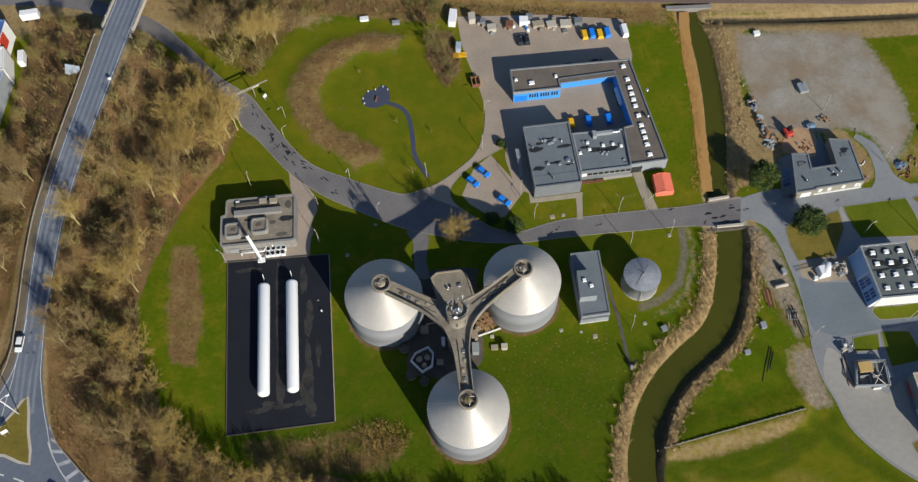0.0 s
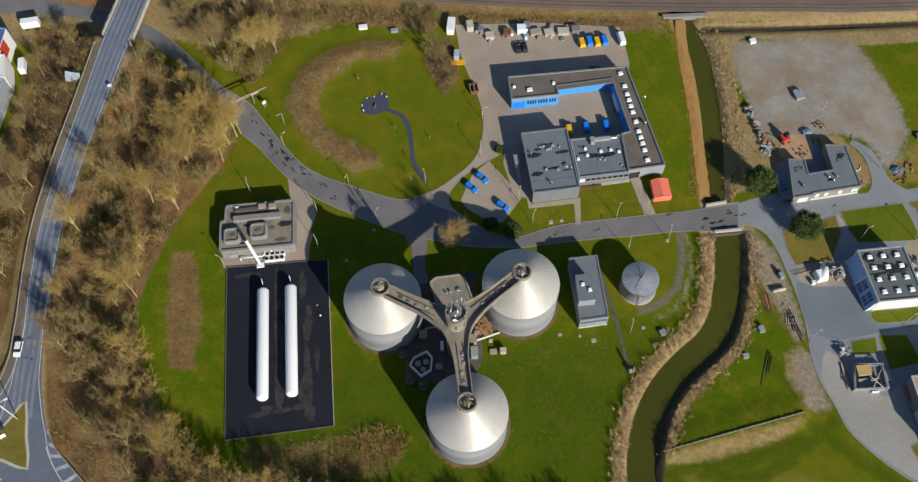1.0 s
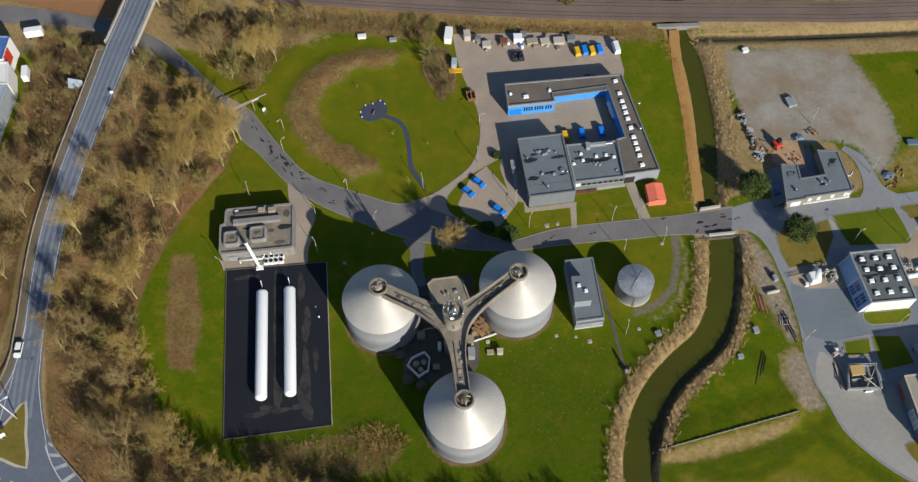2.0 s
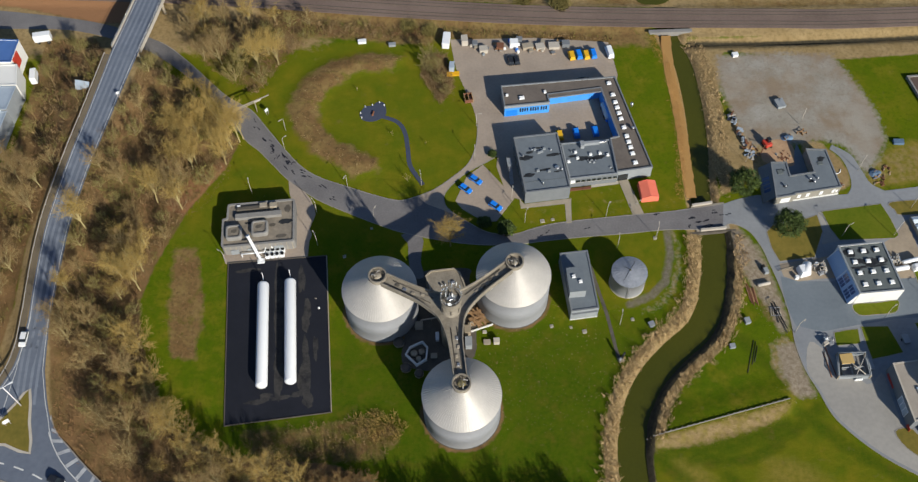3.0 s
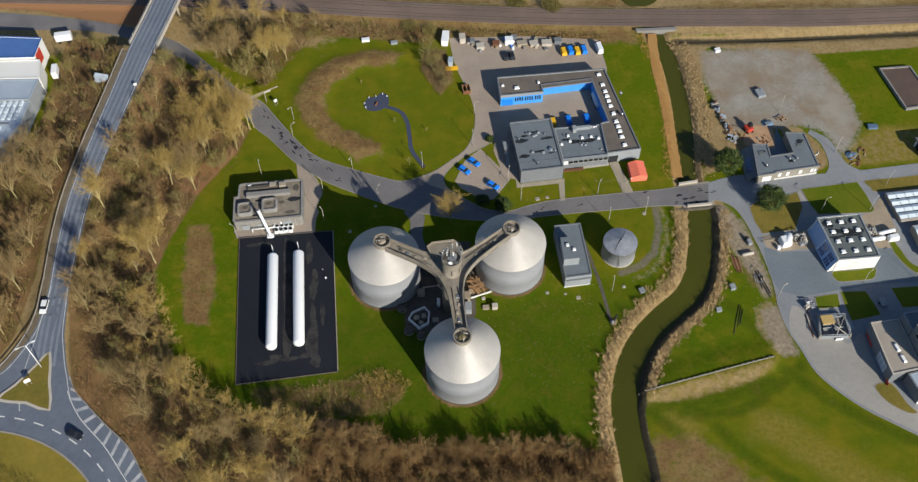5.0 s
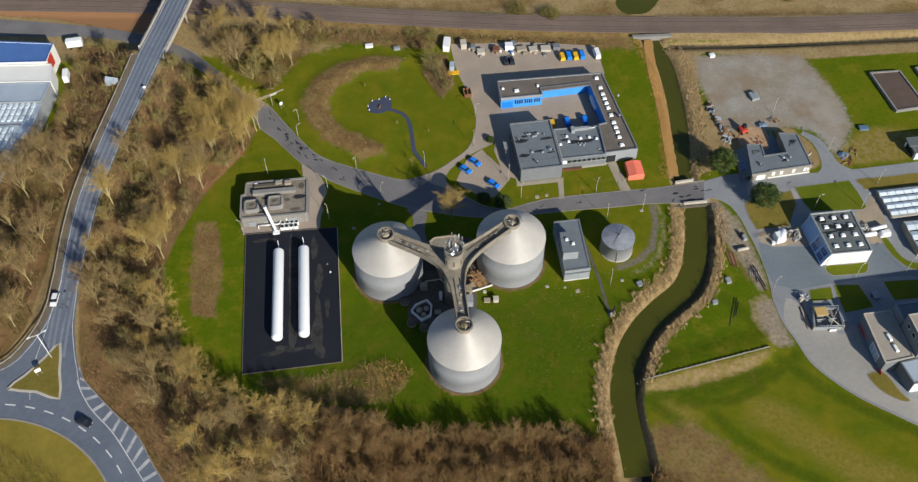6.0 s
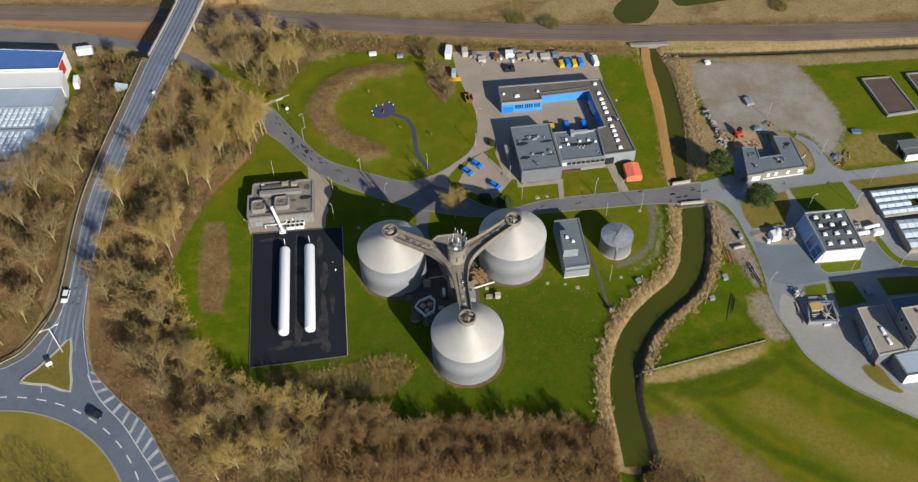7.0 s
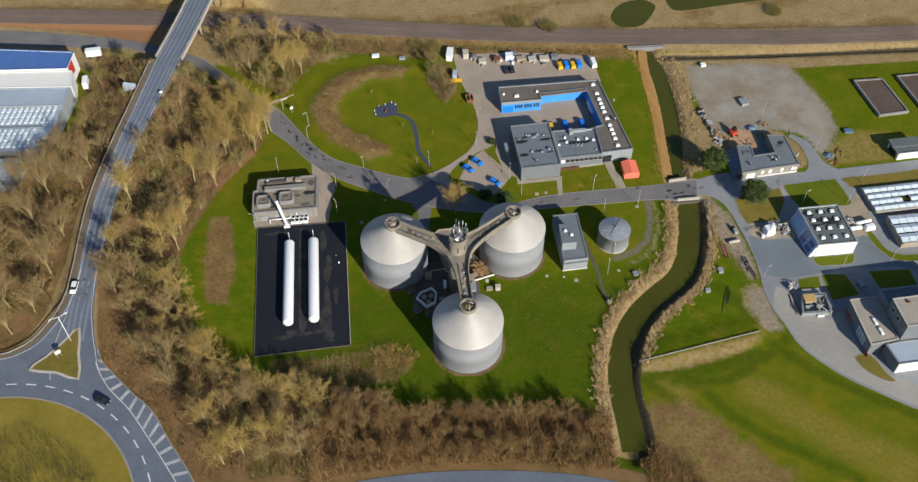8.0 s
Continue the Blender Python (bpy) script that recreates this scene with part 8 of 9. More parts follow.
ob = thing("wood_shed", "brown open timber crate on the lawn edge", "crate", (7.4, 167.0, 0))
for dx in (-1.2, 0, 1.2):
    part("wall_board", box(bmesh.new(), 7.4 + dx, 167.0, 0, 0.2, 3.0, 1.5, 8), "timber", ob)
for dy in (-1.4, 1.4):
    part("end_board", box(bmesh.new(), 7.4 - 0.1 * dy, 167.0 + dy, 0, 2.4, 0.2, 1.4, 8), "rust", ob)

# playground pieces
ob = thing("play_boat", "reddish rocking play boat on the play surface", "play equipment", (-22.0, 162.6, 0.06))
part("hull", bevelled(box(bmesh.new(), -22.0, 162.6, 0.06, 0.7, 2.0, 0.5, -15, 0.7), 0.15), "rust", ob)
for x, y in ((-25.8, 162.8), (-24.4, 165.3), (-22.2, 165.8), (-20.0, 166.8), (-18.6, 165.6), (-25.4, 161.0)):
    ob = thing("bollard", "short white play bollard", "bollard", (x, y, 0), "play bollards")
    part("post", lathe(bmesh.new(), x, y, [(0.15, 0.0), (0.15, 0.6), (0.08, 0.72)], 10), "white", ob)


# stacked goods at the northern edge of the store yard
goods = random.Random(52)
for k in range(26):
    x, y = goods.uniform(9, 41), goods.uniform(184.6, 190.8)
    y -= max(0.0, (x - 30) * 0.05)
    kind = goods.choice(("pallet_stack", "pallet_stack", "drum", "bag"))
    if kind == "pallet_stack":
        ob = thing("pallet_stack", "stack of weathered grey timber pallets", "pallets", (x, y, 0.05), "goods in the store yard")
        turn = goods.uniform(-15, 15)
        for i in range(goods.randint(2, 6)):
            part("pallet", box(bmesh.new(), x + goods.uniform(-0.05, 0.05), y, 0.05 + 0.17 * i, 1.3, 1.1, 0.14, turn), goods.choice(("timber", "concrete", "wall_grey")), ob)
    elif kind == "drum":
        skin, tell = goods.choice((("car_blue", "upright blue steel drum on paving"), ("white", "upright white plastic drum on paving")))
        ob = thing("drum", tell, "drum", (x, y, 0.05), "goods in the store yard")
        part("body", lathe(bmesh.new(), x, y, [(0.5, 0.05), (0.5, 0.5), (0.53, 0.52), (0.53, 0.58), (0.5, 0.6), (0.5, 1.1), (0.46, 1.12), (0.1, 1.12)], 14), skin, ob)
    else:
        ob = thing("bulk_bag", "slumped pale bulk bag on paving", "bag", (x, y, 0.05), "goods in the store yard")
        part("body", bevelled(box(bmesh.new(), x, y, 0.05, 1.1, 1.0, 0.95, goods.uniform(0, 90), 0.8), 0.22, 2), goods.choice(("concrete_pale", "white", "wall_pale")), ob)


# ---- plants ----
class Sheaf:
    """Collects tapered stems and flat twigs for one mesh."""

    def __init__(self):
        self.v, self.f = [], []

    def stem(self, p, q, r0, r1, n=4):
        w = (q - p)
        if w.length < 1e-4:
            return
        w.normalize()
        u = w.orthogonal().normalized()
        t = w.cross(u)
        k = len(self.v)
        for c, r in ((p, r0), (q, r1)):
            for i in range(n):
                a = 2 * math.pi * i / n
                self.v.append(c + (u * math.cos(a) + t * math.sin(a)) * r)
        for i in range(n):
            self.f.append((k + i, k + (i + 1) % n, k + n + (i + 1) % n, k + n + i))

    def blade(self, p, q, w0, w1, rn):
        d = (q - p)
        s = d.cross(Vector((rn.uniform(-1, 1), rn.uniform(-1, 1), rn.uniform(-1, 1))))
        if s.length < 1e-5:
            return
        s.normalize()
        k = len(self.v)
        self.v += [p - s * w0, p + s * w0, q + s * w1, q - s * w1]
        self.f.append((k, k + 1, k + 2, k + 3))

    def spike(self, p, q, w, rn):
        """A twig that runs to a point."""
        d = q - p
        s = d.cross(Vector((rn.uniform(-1, 1), rn.uniform(-1, 1), rn.uniform(-1, 1))))
        if s.length < 1e-5:
            return
        s = s.normalized() * w
        k = len(self.v)
        self.v += [p - s, p + s, q]
        self.f.append((k, k + 1, k + 2))

    def add(self, other, m):
        k = len(self.v)
        self.v += [m @ v for v in other.v]
        self.f += [tuple(i + k for i in f) for f in other.f]

    def mesh(self, name, mat):
        me = bpy.data.meshes.new(name)
        me.from_pydata([tuple(v) for v in self.v], [], self.f)
        me.materials.append(M[mat])
        return me


def bare_tree(seed, h, spread, limbs=12, subs=5, thirds=6, twigs=20, low=0.3, fan=62, fine=1.0):
    """Stem that forks into limbs which reach the skin of a domed crown, filled with a haze of fine twigs; at the origin.
    low: where the crown begins, as a share of the height; fan: how far the limbs lean out, in degrees."""
    rn = random.Random(seed)
    stem, crown = Sheaf(), Sheaf()
    r = h * 0.0145
    pts = [Vector((0, 0, -0.2))]
    for i in range(1, 6):
        pts.append(Vector((rn.uniform(-0.1, 0.1) * i, rn.uniform(-0.1, 0.1) * i, h * 0.7 * i / 5)))
    for i in range(5):
        stem.stem(pts[i], pts[i + 1], r * (1 - i * 0.16), r * (1 - (i + 1) * 0.16), 6)
    turn = rn.uniform(0, 6.28)
    half = h * (1 - low) / 2
    heart = h - half

    def aside(d, wide, up=0.0):
        return (d + Vector((rn.gauss(0, wide), rn.gauss(0, wide), rn.gauss(up, wide * 0.7)))).normalized()

    for j in range(limbs):
        lean = radians(fan) * math.sqrt((j + rn.uniform(0.1, 0.9)) / limbs)
        f = max(low * 0.8, 0.95 - 0.9 * lean / radians(fan)) * 0.95
        i = min(4, int(f * 5))
        base = pts[i].lerp(pts[i + 1], f * 5 - i)
        turn += 2.4 + rn.uniform(-0.35, 0.35)
        aim = Vector((math.sin(lean) * math.cos(turn) * spread, math.sin(lean) * math.sin(turn) * spread, heart + math.cos(lean) * half)) * rn.uniform(0.84, 0.98)
        out = aim - base
        reach = out.length * 0.8
        out.normalize()
        mid = base + aside(out, 0.06, 0.04) * reach * 0.5
        tip = mid + aside(out, 0.1, 0.05) * reach * 0.5
        stem.stem(base, mid, r * (0.6 - 0.3 * f), r * 0.24, 5)
        stem.stem(mid, tip, r * 0.24, r * 0.09, 4)
        for s in range(subs):
            g = 0.3 + 0.7 * (s + rn.random()) / subs
            b = base.lerp(mid, g * 2) if g < 0.5 else mid.lerp(tip, g * 2 - 1)
            d = aside(out, 0.5, 0.1)
            L = (0.16 * h + 0.22 * reach) * rn.uniform(0.7, 1.1)
            e = b + d * L
            stem.stem(b, e, 0.036 * fine, 0.014 * fine, 3)
            for q in range(thirds):
                b2 = b.lerp(e, 0.2 + 0.8 * (q + rn.random()) / thirds)
                d2 = aside(d, 0.6, 0.05)
                L2 = L * rn.uniform(0.35, 0.6)
                e2 = b2 + d2 * L2
                crown.spike(b2, e2, 0.02 * fine, rn)
                for k in range(twigs):
                    c = b2.lerp(e2, rn.uniform(0.0, 1.0))
                    crown.spike(c, c + aside(d2, 0.65, 0.0) * rn.uniform(0.3, 0.75) * L2, 0.0125 * fine, rn)
    return stem, crown


FORMS = ((13.5, 4.6, 12, 0.36, 58), (11.0, 4.8, 12, 0.22, 72), (15.5, 3.3, 11, 0.42, 50), (8.0, 3.9, 11, 0.08, 85), (14.5, 5.4, 13, 0.34, 66), (6.2, 3.1, 10, 0.05, 85), (9.0, 4.6, 17, 0.04, 92))
KINDS = [bare_tree(11 + i, h, sp, l, low=lo, fan=fa) for i, (h, sp, l, lo, fa) in enumerate(FORMS)]
TREE_MESH = [(a.mesh("trunk", "bark"), b.mesh("crown", "twig_brown" if i in (1, 4) else "twig_olive" if i in (3, 5) else "twig_gold" if i == 6 else "twig")) for i, (a, b) in enumerate(KINDS)]


def tree_thing(kind, label):
    ob = thing("tree", label, "tree", group="bare trees of the wood")
    for me in TREE_MESH[kind]:
        p = new(me.name.split(".")[0], me)
        p.parent = ob
    return ob


def land(x, y):
    """Height of the ground at a place."""
    xs, ys, Z = GRID
    i, j = min(max(int(np.searchsorted(xs, x)) - 1, 0), len(xs) - 2), min(max(int(np.searchsorted(ys, y)) - 1, 0), len(ys) - 2)
    u, v = (x - xs[i]) / (xs[i + 1] - xs[i]), (y - ys[j]) / (ys[j + 1] - ys[j])
    return float((Z[j, i] * (1 - u) + Z[j, i + 1] * u) * (1 - v) + (Z[j + 1, i] * (1 - u) + Z[j + 1, i + 1] * u) * v)


rn = random.Random(77)
dice = np.random.RandomState(77)


def scatter(x0, x1, y0, y1, ok, gap, tries):
    """Places at least a gap apart where ok, which takes arrays, holds."""
    X, Y = dice.uniform(x0, x1, tries), dice.uniform(y0, y1, tries)
    keep = ok(X, Y)
    cells, out = {}, []
    for x, y in zip(X[keep].tolist(), Y[keep].tolist()):
        i, j = int(x // gap), int(y // gap)
        if any((x - q[0]) ** 2 + (y - q[1]) ** 2 < gap * gap for dx in (-1, 0, 1) for dy in (-1, 0, 1) for q in cells.get((i + dx, j + dy), ())):
            continue
        cells.setdefault((i, j), []).append((x, y))
        out.append((x, y))
    return out


e_wood = scatter(-108, -38, 29, 186, lambda x, y: (wood(x, y)[0] > 0.5) & (from_line(x, y, HIGHWAY)[0] > 4.8) & ((y > 56) | (x < -40)) & (from_line(x, y, margin)[0] > 8.0), 5.3, 14000)
n_wood = scatter(-84, -2, 170, 206, lambda x, y: (wood(x, y)[2] > 1.5) & (x < -42), 5.0, 2500)
w_wood = scatter(-165, -106, 64, 197, lambda x, y: (wood(x, y)[1] > 1.5) & (from_line(x, y, HIGHWAY)[0] > 7.4), 6.2, 6000)
s_wood = scatter(-95, 38, 26, 56, lambda x, y: (wood(x, y)[0] > 1.5) & (y < 46) & (x > -40), 3.6, 4000)
big = [(-73.5, 66), (-67, 59.5), (-61, 54.5), (-54, 51.5), (-47, 50), (-40, 47.5), (-78.5, 76), (-82.5, 86), (-84, 132.5), (-78.5, 142.4), (-75, 143.8), (-74, 145.6), (-65.4, 145.4), (-66.4, 147.2), (-62, 153.6), (-61, 154.6),
       (-64, 151), (-70, 152), (-76, 151), (-72, 158), (-80, 156), (-67, 158)]
clear = [p for p in e_wood if all(math.dist(p, q) > 3.2 for q in big)]
yard_bushes = [(-4.4, 183), (-3.6, 178), (-1.2, 173.4), (0.6, 169.2), (-5.4, 180.2), (-1.6, 180.6)]
single = big + yard_bushes + n_wood + clear
single, extra = single[:296], single[296:]
LABELS = ("bare tan deciduous tree with a fan of fine twigs", "bare broad deciduous tree with pale limbs", "tall slender bare deciduous tree with a pale trunk", "small bare deciduous tree with a rounded crown",
          "large bare deciduous tree with spreading limbs", "young bare deciduous tree with thin twigs", "dense round golden-brown deciduous tree with a full crown of twigs")
protos = [None] * 7
for count, (x, y) in enumerate(single):
    kind = rn.choice((0, 1, 4, 0, 2, 4, 1, 3, 5, 3))
    size = min(1.15, max(0.45, 0.8 + 0.45 * noise.noise((x * 0.07, y * 0.07, 4.0)) + rn.uniform(-0.22, 0.22)))
    if count < len(big):
        kind, size = (2, rn.uniform(0.85, 1.05)) if y > 128 else (6, rn.uniform(0.92, 1.12))
    elif (x, y) in yard_bushes:
        kind, size = 3, rn.uniform(0.48, 0.6)
    elif y > 126 and x < -78:
        kind, size = rn.choice((5, 3, 5, 1, 3)), rn.uniform(0.55, 0.85)
    m = pose(x, y, land(x, y), rn.uniform(-5, 5), rn.uniform(-5, 5), rn.uniform(0, 360))
    if protos[kind] is None:
        protos[kind] = tree_thing(kind, LABELS[kind])
        protos[kind].matrix_basis = m
        protos[kind].scale = (1, 1, 1)
    else:
        copy_thing(protos[kind], m).scale = (size, size, size * rn.uniform(0.9, 1.1))


def grove(name, places, label, lo, hi, mat="twig", bark="bark", forms=(0, 1, 2, 3, 4, 5)):
    """Trees past counting: stems and crowns of one far wood."""
    stems, crowns = Sheaf(), Sheaf()
    for x, y in places:
        a, b = KINDS[rn.choice(forms)]
        s = rn.uniform(lo, hi)
        m = pose(x, y, land(x, y), rn.uniform(-5, 5), rn.uniform(-5, 5), rn.uniform(0, 360)) @ Matrix.Diagonal((s, s, s * rn.uniform(0.9, 1.1), 1))
        stems.add(a, m), crowns.add(b, m)
    ob = thing(name, label, "wood", kind="stuff")
    for part_name, sh, skin in (("stems", stems, bark), ("crowns", crowns, mat)):
        p = new(part_name, sh.mesh(part_name, skin))
        p.parent = ob


grove("far_wood", [p for p in w_wood if p[1] < 150], "bare brown wood across the main road", 0.8, 1.25, "twig_brown")
grove("far_scrub", [p for p in w_wood if p[1] >= 150], "low olive-brown scrub wood below the overpass", 0.34, 0.6, "twig_olive", "twig_brown")
grove("south_wood", s_wood, "low bare brown wood along the southern edge", 0.36, 0.58, "twig_plum", "twig_brown")
rim_trees = scatter(-34, 36, 40, 46.5, lambda x, y: (wood(x, y)[0] > 1.0) & (y > 39.6), 3.7, 1200)
grove("rim_wood", rim_trees, "taller bare trees along the rim of the southern wood", 0.62, 0.86, "twig_plum", forms=(6, 6, 6, 1))
if extra:
    grove("deep_wood", extra, "bare brown and olive wood beside the main road", 0.6, 0.95)


def thicket(name, places, label, mat, lo, hi, blades, category="undergrowth", width=0.05):
    """Dense brush of many thin stems."""
    sh = Sheaf()
    for x, y in places:
        z, h = land(x, y), rn.uniform(lo, hi)
        for _ in range(blades):
            a, o = rn.uniform(0, 6.28), rn.uniform(0, 0.8)
            p = Vector((x + o * math.cos(a), y + o * math.sin(a), z - 0.05))
            q = p + Vector((math.cos(a) * h * rn.uniform(0.1, 0.7), math.sin(a) * h * rn.uniform(0.1, 0.7), h * rn.uniform(0.5, 1.0)))
            sh.blade(p, q, width, width * 0.3, rn)
    return tagged(new(name, sh.mesh(name, mat)), label, category, kind="stuff")


brushwood = scatter(-110, 38, 26, 206, lambda x, y: (np.maximum(wood(x, y)[0], wood(x, y)[2]) > 0.8) & (from_line(x, y, HIGHWAY)[0] > 4.6), 1.12, 34000)
brushwood += scatter(-165, -106, 64, 197, lambda x, y: (wood(x, y)[1] > 1.0) & (from_line(x, y, HIGHWAY)[0] > 6.2), 1.5, 12000)
tints = [[], [], []]
for x, y in brushwood:
    v = noise.noise((x * 0.09, y * 0.09, 1.0)) + rn.uniform(-0.2, 0.2) + (0.4 if from_line(np.array([x]), np.array([y]), margin)[0][0] < 8.5 else 0.0)
    tints[1 if v > 0.14 else 2 if v < -0.16 else 0].append((x, y))
thicket("undergrowth", tints[0], "dense brown undergrowth below the trees", "brush", 0.9, 3.2, 14)
thicket("undergrowth", tints[1], "rust-red undergrowth below the trees", "brush_rust", 0.6, 2.0, 12)
thicket("undergrowth", tints[2], "olive-green undergrowth below the trees", "brush_olive", 1.0, 3.6, 15)
thicket("undergrowth", scatter(-42, 38, 24, 43, lambda x, y: wood(x, y)[0] > 0.2, 0.95, 9000), "tall dense brown brush along the southern road", "twig_plum", 1.6, 4.2, 16)
rim_clumps = scatter(-30, 37, 34, 45, lambda x, y: (wood(x, y)[0] > 0.4) & (y > 37 + 2.5 * np.sin(x * 0.37)) & (np.sin(x * 0.55 + 0.6) > -0.35), 1.15, 1600)
thicket("undergrowth", rim_clumps, "head-high dense brown brush under the rim trees", "twig_plum", 2.2, 4.8, 26, width=0.05)
mound_places = scatter(-50, -12, 138, 188, lambda x, y: (inside(x, y, MOUND) > 0.3) & (np.sin(x * 0.9 + 1.7 * np.sin(y * 0.5)) * np.sin(y * 0.8 + x * 0.3) > -0.55), 0.85, 9000)
thicket("scrub", mound_places[::5] + mound_places[4::5], "low rust-brown scrub on the crescent mound", "brush_rust", 0.25, 0.8, 9, "scrub", 0.035)
thicket("scrub", mound_places[1::5], "low brown scrub on the crescent mound", "brush", 0.2, 0.7, 9, "scrub", 0.035)
thicket("dry_grass", mound_places[3::5], "pale tan grass among the scrub of the crescent mound", "reed", 0.2, 0.6, 9, "dry grass", 0.035)
PATCH = [(-77.5, 117), (-71, 116.5), (-67.5, 100), (-67.6, 82), (-74.5, 82.5), (-77, 98)]
SOUTH = [(-56, 62), (-33, 62.5), (-21, 65.5), (-13, 60), (-17.9, 53), (-33, 52), (-50, 54)]
patch_places = scatter(-80, -10, 50, 120, lambda x, y: np.maximum(inside(x, y, PATCH), inside(x, y, SOUTH)) + 1.4 * np.sin(x * 0.7 + 1.3 * np.sin(y * 0.45)) * np.sin(y * 0.55 + 0.4 * x) > 0.6, 0.95, 16000)
thicket("scrub", patch_places[1::2], "low rust-brown bramble in the grass", "brush_rust", 0.25, 0.9, 9, "scrub", 0.04)
thicket("scrub", patch_places[::2], "low dry brown scrub in the grass", "brush", 0.25, 0.9, 9, "scrub", 0.04)
south_places = scatter(-60, -10, 48, 68, lambda x, y: inside(x, y, SOUTH) + 1.6 * np.sin(x * 0.5 + 1.3 * np.sin(y * 0.45)) * np.sin(y * 0.6 + 0.3 * x) > 0.9, 1.3, 9000)
thicket("thicket", south_places[::2], "shoulder-high brown brush below the pad", "brush", 0.9, 2.3, 16, "thicket", 0.04)
thicket("thicket", south_places[1::2], "shoulder-high olive brush below the pad", "brush_olive", 0.8, 2.0, 16, "thicket", 0.04)
thicket("thicket", scatter(-28, -10, 52, 68, lambda x, y: np.hypot((x + 19.5) / 1.5, y - 61.5) + 1.4 * np.sin(x * 1.3) * np.sin(y * 1.1) < 3.6, 0.85, 2500), "shoulder-high golden brush at the end of the scrub", "twig", 0.8, 2.6, 22, "thicket", 0.035)
rust_places = scatter(-90, -63, 98, 150, lambda x, y: inside(x, y, [(-80, 136), (-73.8, 143.2), (-66.8, 147), (-64, 143.5), (-69, 133), (-75, 127), (-82, 130)]) > -0.5, 0.9, 6000)
thicket("scrub", rust_places, "low rust-red bramble along the edge of the wood", "brush_rust", 0.2, 0.8, 9, "scrub", 0.035)
bush_places = scatter(-8, 3, 164, 186, lambda x, y: inside(x, y, [(-6, 186), (-7, 177), (-1, 165), (3, 172), (1, 186)]) > 0.2, 0.7, 3000)
thicket("thicket", bush_places, "dense brown thicket beside the yard", "brush", 0.8, 1.9, 30, "thicket", 0.03)
island_places = scatter(-160, -86, 0, 49, lambda x, y: np.hypot(x - CENTRE[0], y - CENTRE[1]) + 1.5 * np.sin(x * 0.5) * np.sin(y * 0.6) < 32, 1.15, 9000)
thicket("thicket", island_places[::2], "bare brown shrubs on the roundabout island", "shrub_dark", 1.2, 3.6, 28, "thicket", 0.04)
thicket("thicket", island_places[1::2], "dense olive shrubs on the roundabout island", "brush_olive", 1.0, 2.8, 26, "thicket", 0.04)
rail_places = scatter(-60, 55, 188, 202, lambda x, y: inside(x, y, [(-60, 203), (55, 191), (54, 189), (0, 194), (-5, 190), (-60, 198)]) > 0.1, 1.1, 4000)
thicket("scrub", rail_places[::2], "brown scrub along the railway", "brush", 0.5, 1.6, 12, "scrub", 0.05)
thicket("scrub", rail_places[1::2], "olive-green scrub along the railway", "brush_olive", 0.5, 1.9, 14, "scrub", 0.05)
for x, y, r, k in ((27, 208.6, 3.6, 1), (39, 205.6, 4.0, 2), (-11, 197.6, 2.6, 3), (-4, 195.6, 2.2, 4), (126, 211, 3.2, 5)):
    spots = scatter(x - r, x + r, y - r, y + r, lambda u, v: np.hypot(u - x, v - y) < r * 0.8, 0.6, 400)
    thicket("thicket", spots, "dense dark brown bushes beside the railway", "twig_olive", 1.4, 3.4, 34, "thicket", 0.035)

thicket("thicket", scatter(44, 62, 14, 31, lambda x, y: inside(x, y, [(46, 28), (52, 30), (60, 23), (62, 14), (46, 14)]) + 1.5 * np.sin(x * 0.8) * np.sin(y * 0.7) > 0.3, 1.1, 900), "grey-brown bushes at the end of the canal", "twig_plum", 1.4, 3.4, 30, "thicket", 0.035)

# reeds on the canal banks


def reeds(name, label, mat, near, far, y0, y1, left, right, gap, tries, lo, hi, blades=8):
    def ok(x, y):
        d, _ = from_line(x, y, CANAL)
        mid = np.interp(-y, [-p.y for p in CANAL], [p.x for p in CANAL])
        edge = far + 0.5 * np.sin(1.1 * x + 0.7 * y) + 0.4 * np.sin(2.3 * y - 1.7 * x)
        return (near < d) & (d < edge) & ((x > mid) if right else (x < mid) if left else True)
    sh = Sheaf()
    for x, y in scatter(34, 92, y0, y1, ok, gap, tries):
        z, h = land(x, y), rn.uniform(lo, hi)
        ax, ay = rn.gauss(0, 0.24) - 0.12, rn.gauss(0, 0.24)
        for _ in range(blades):
            p = Vector((x + rn.uniform(-0.3, 0.3), y + rn.uniform(-0.3, 0.3), z - 0.1))
            sh.blade(p, p + Vector(((ax + rn.gauss(0, 0.15)) * h, (ay + rn.gauss(0, 0.15)) * h, h * rn.uniform(0.75, 1.05))), 0.032, 0.014, rn)
    return tagged(new(name, sh.mesh(name, mat)), label, "reeds", kind="stuff")


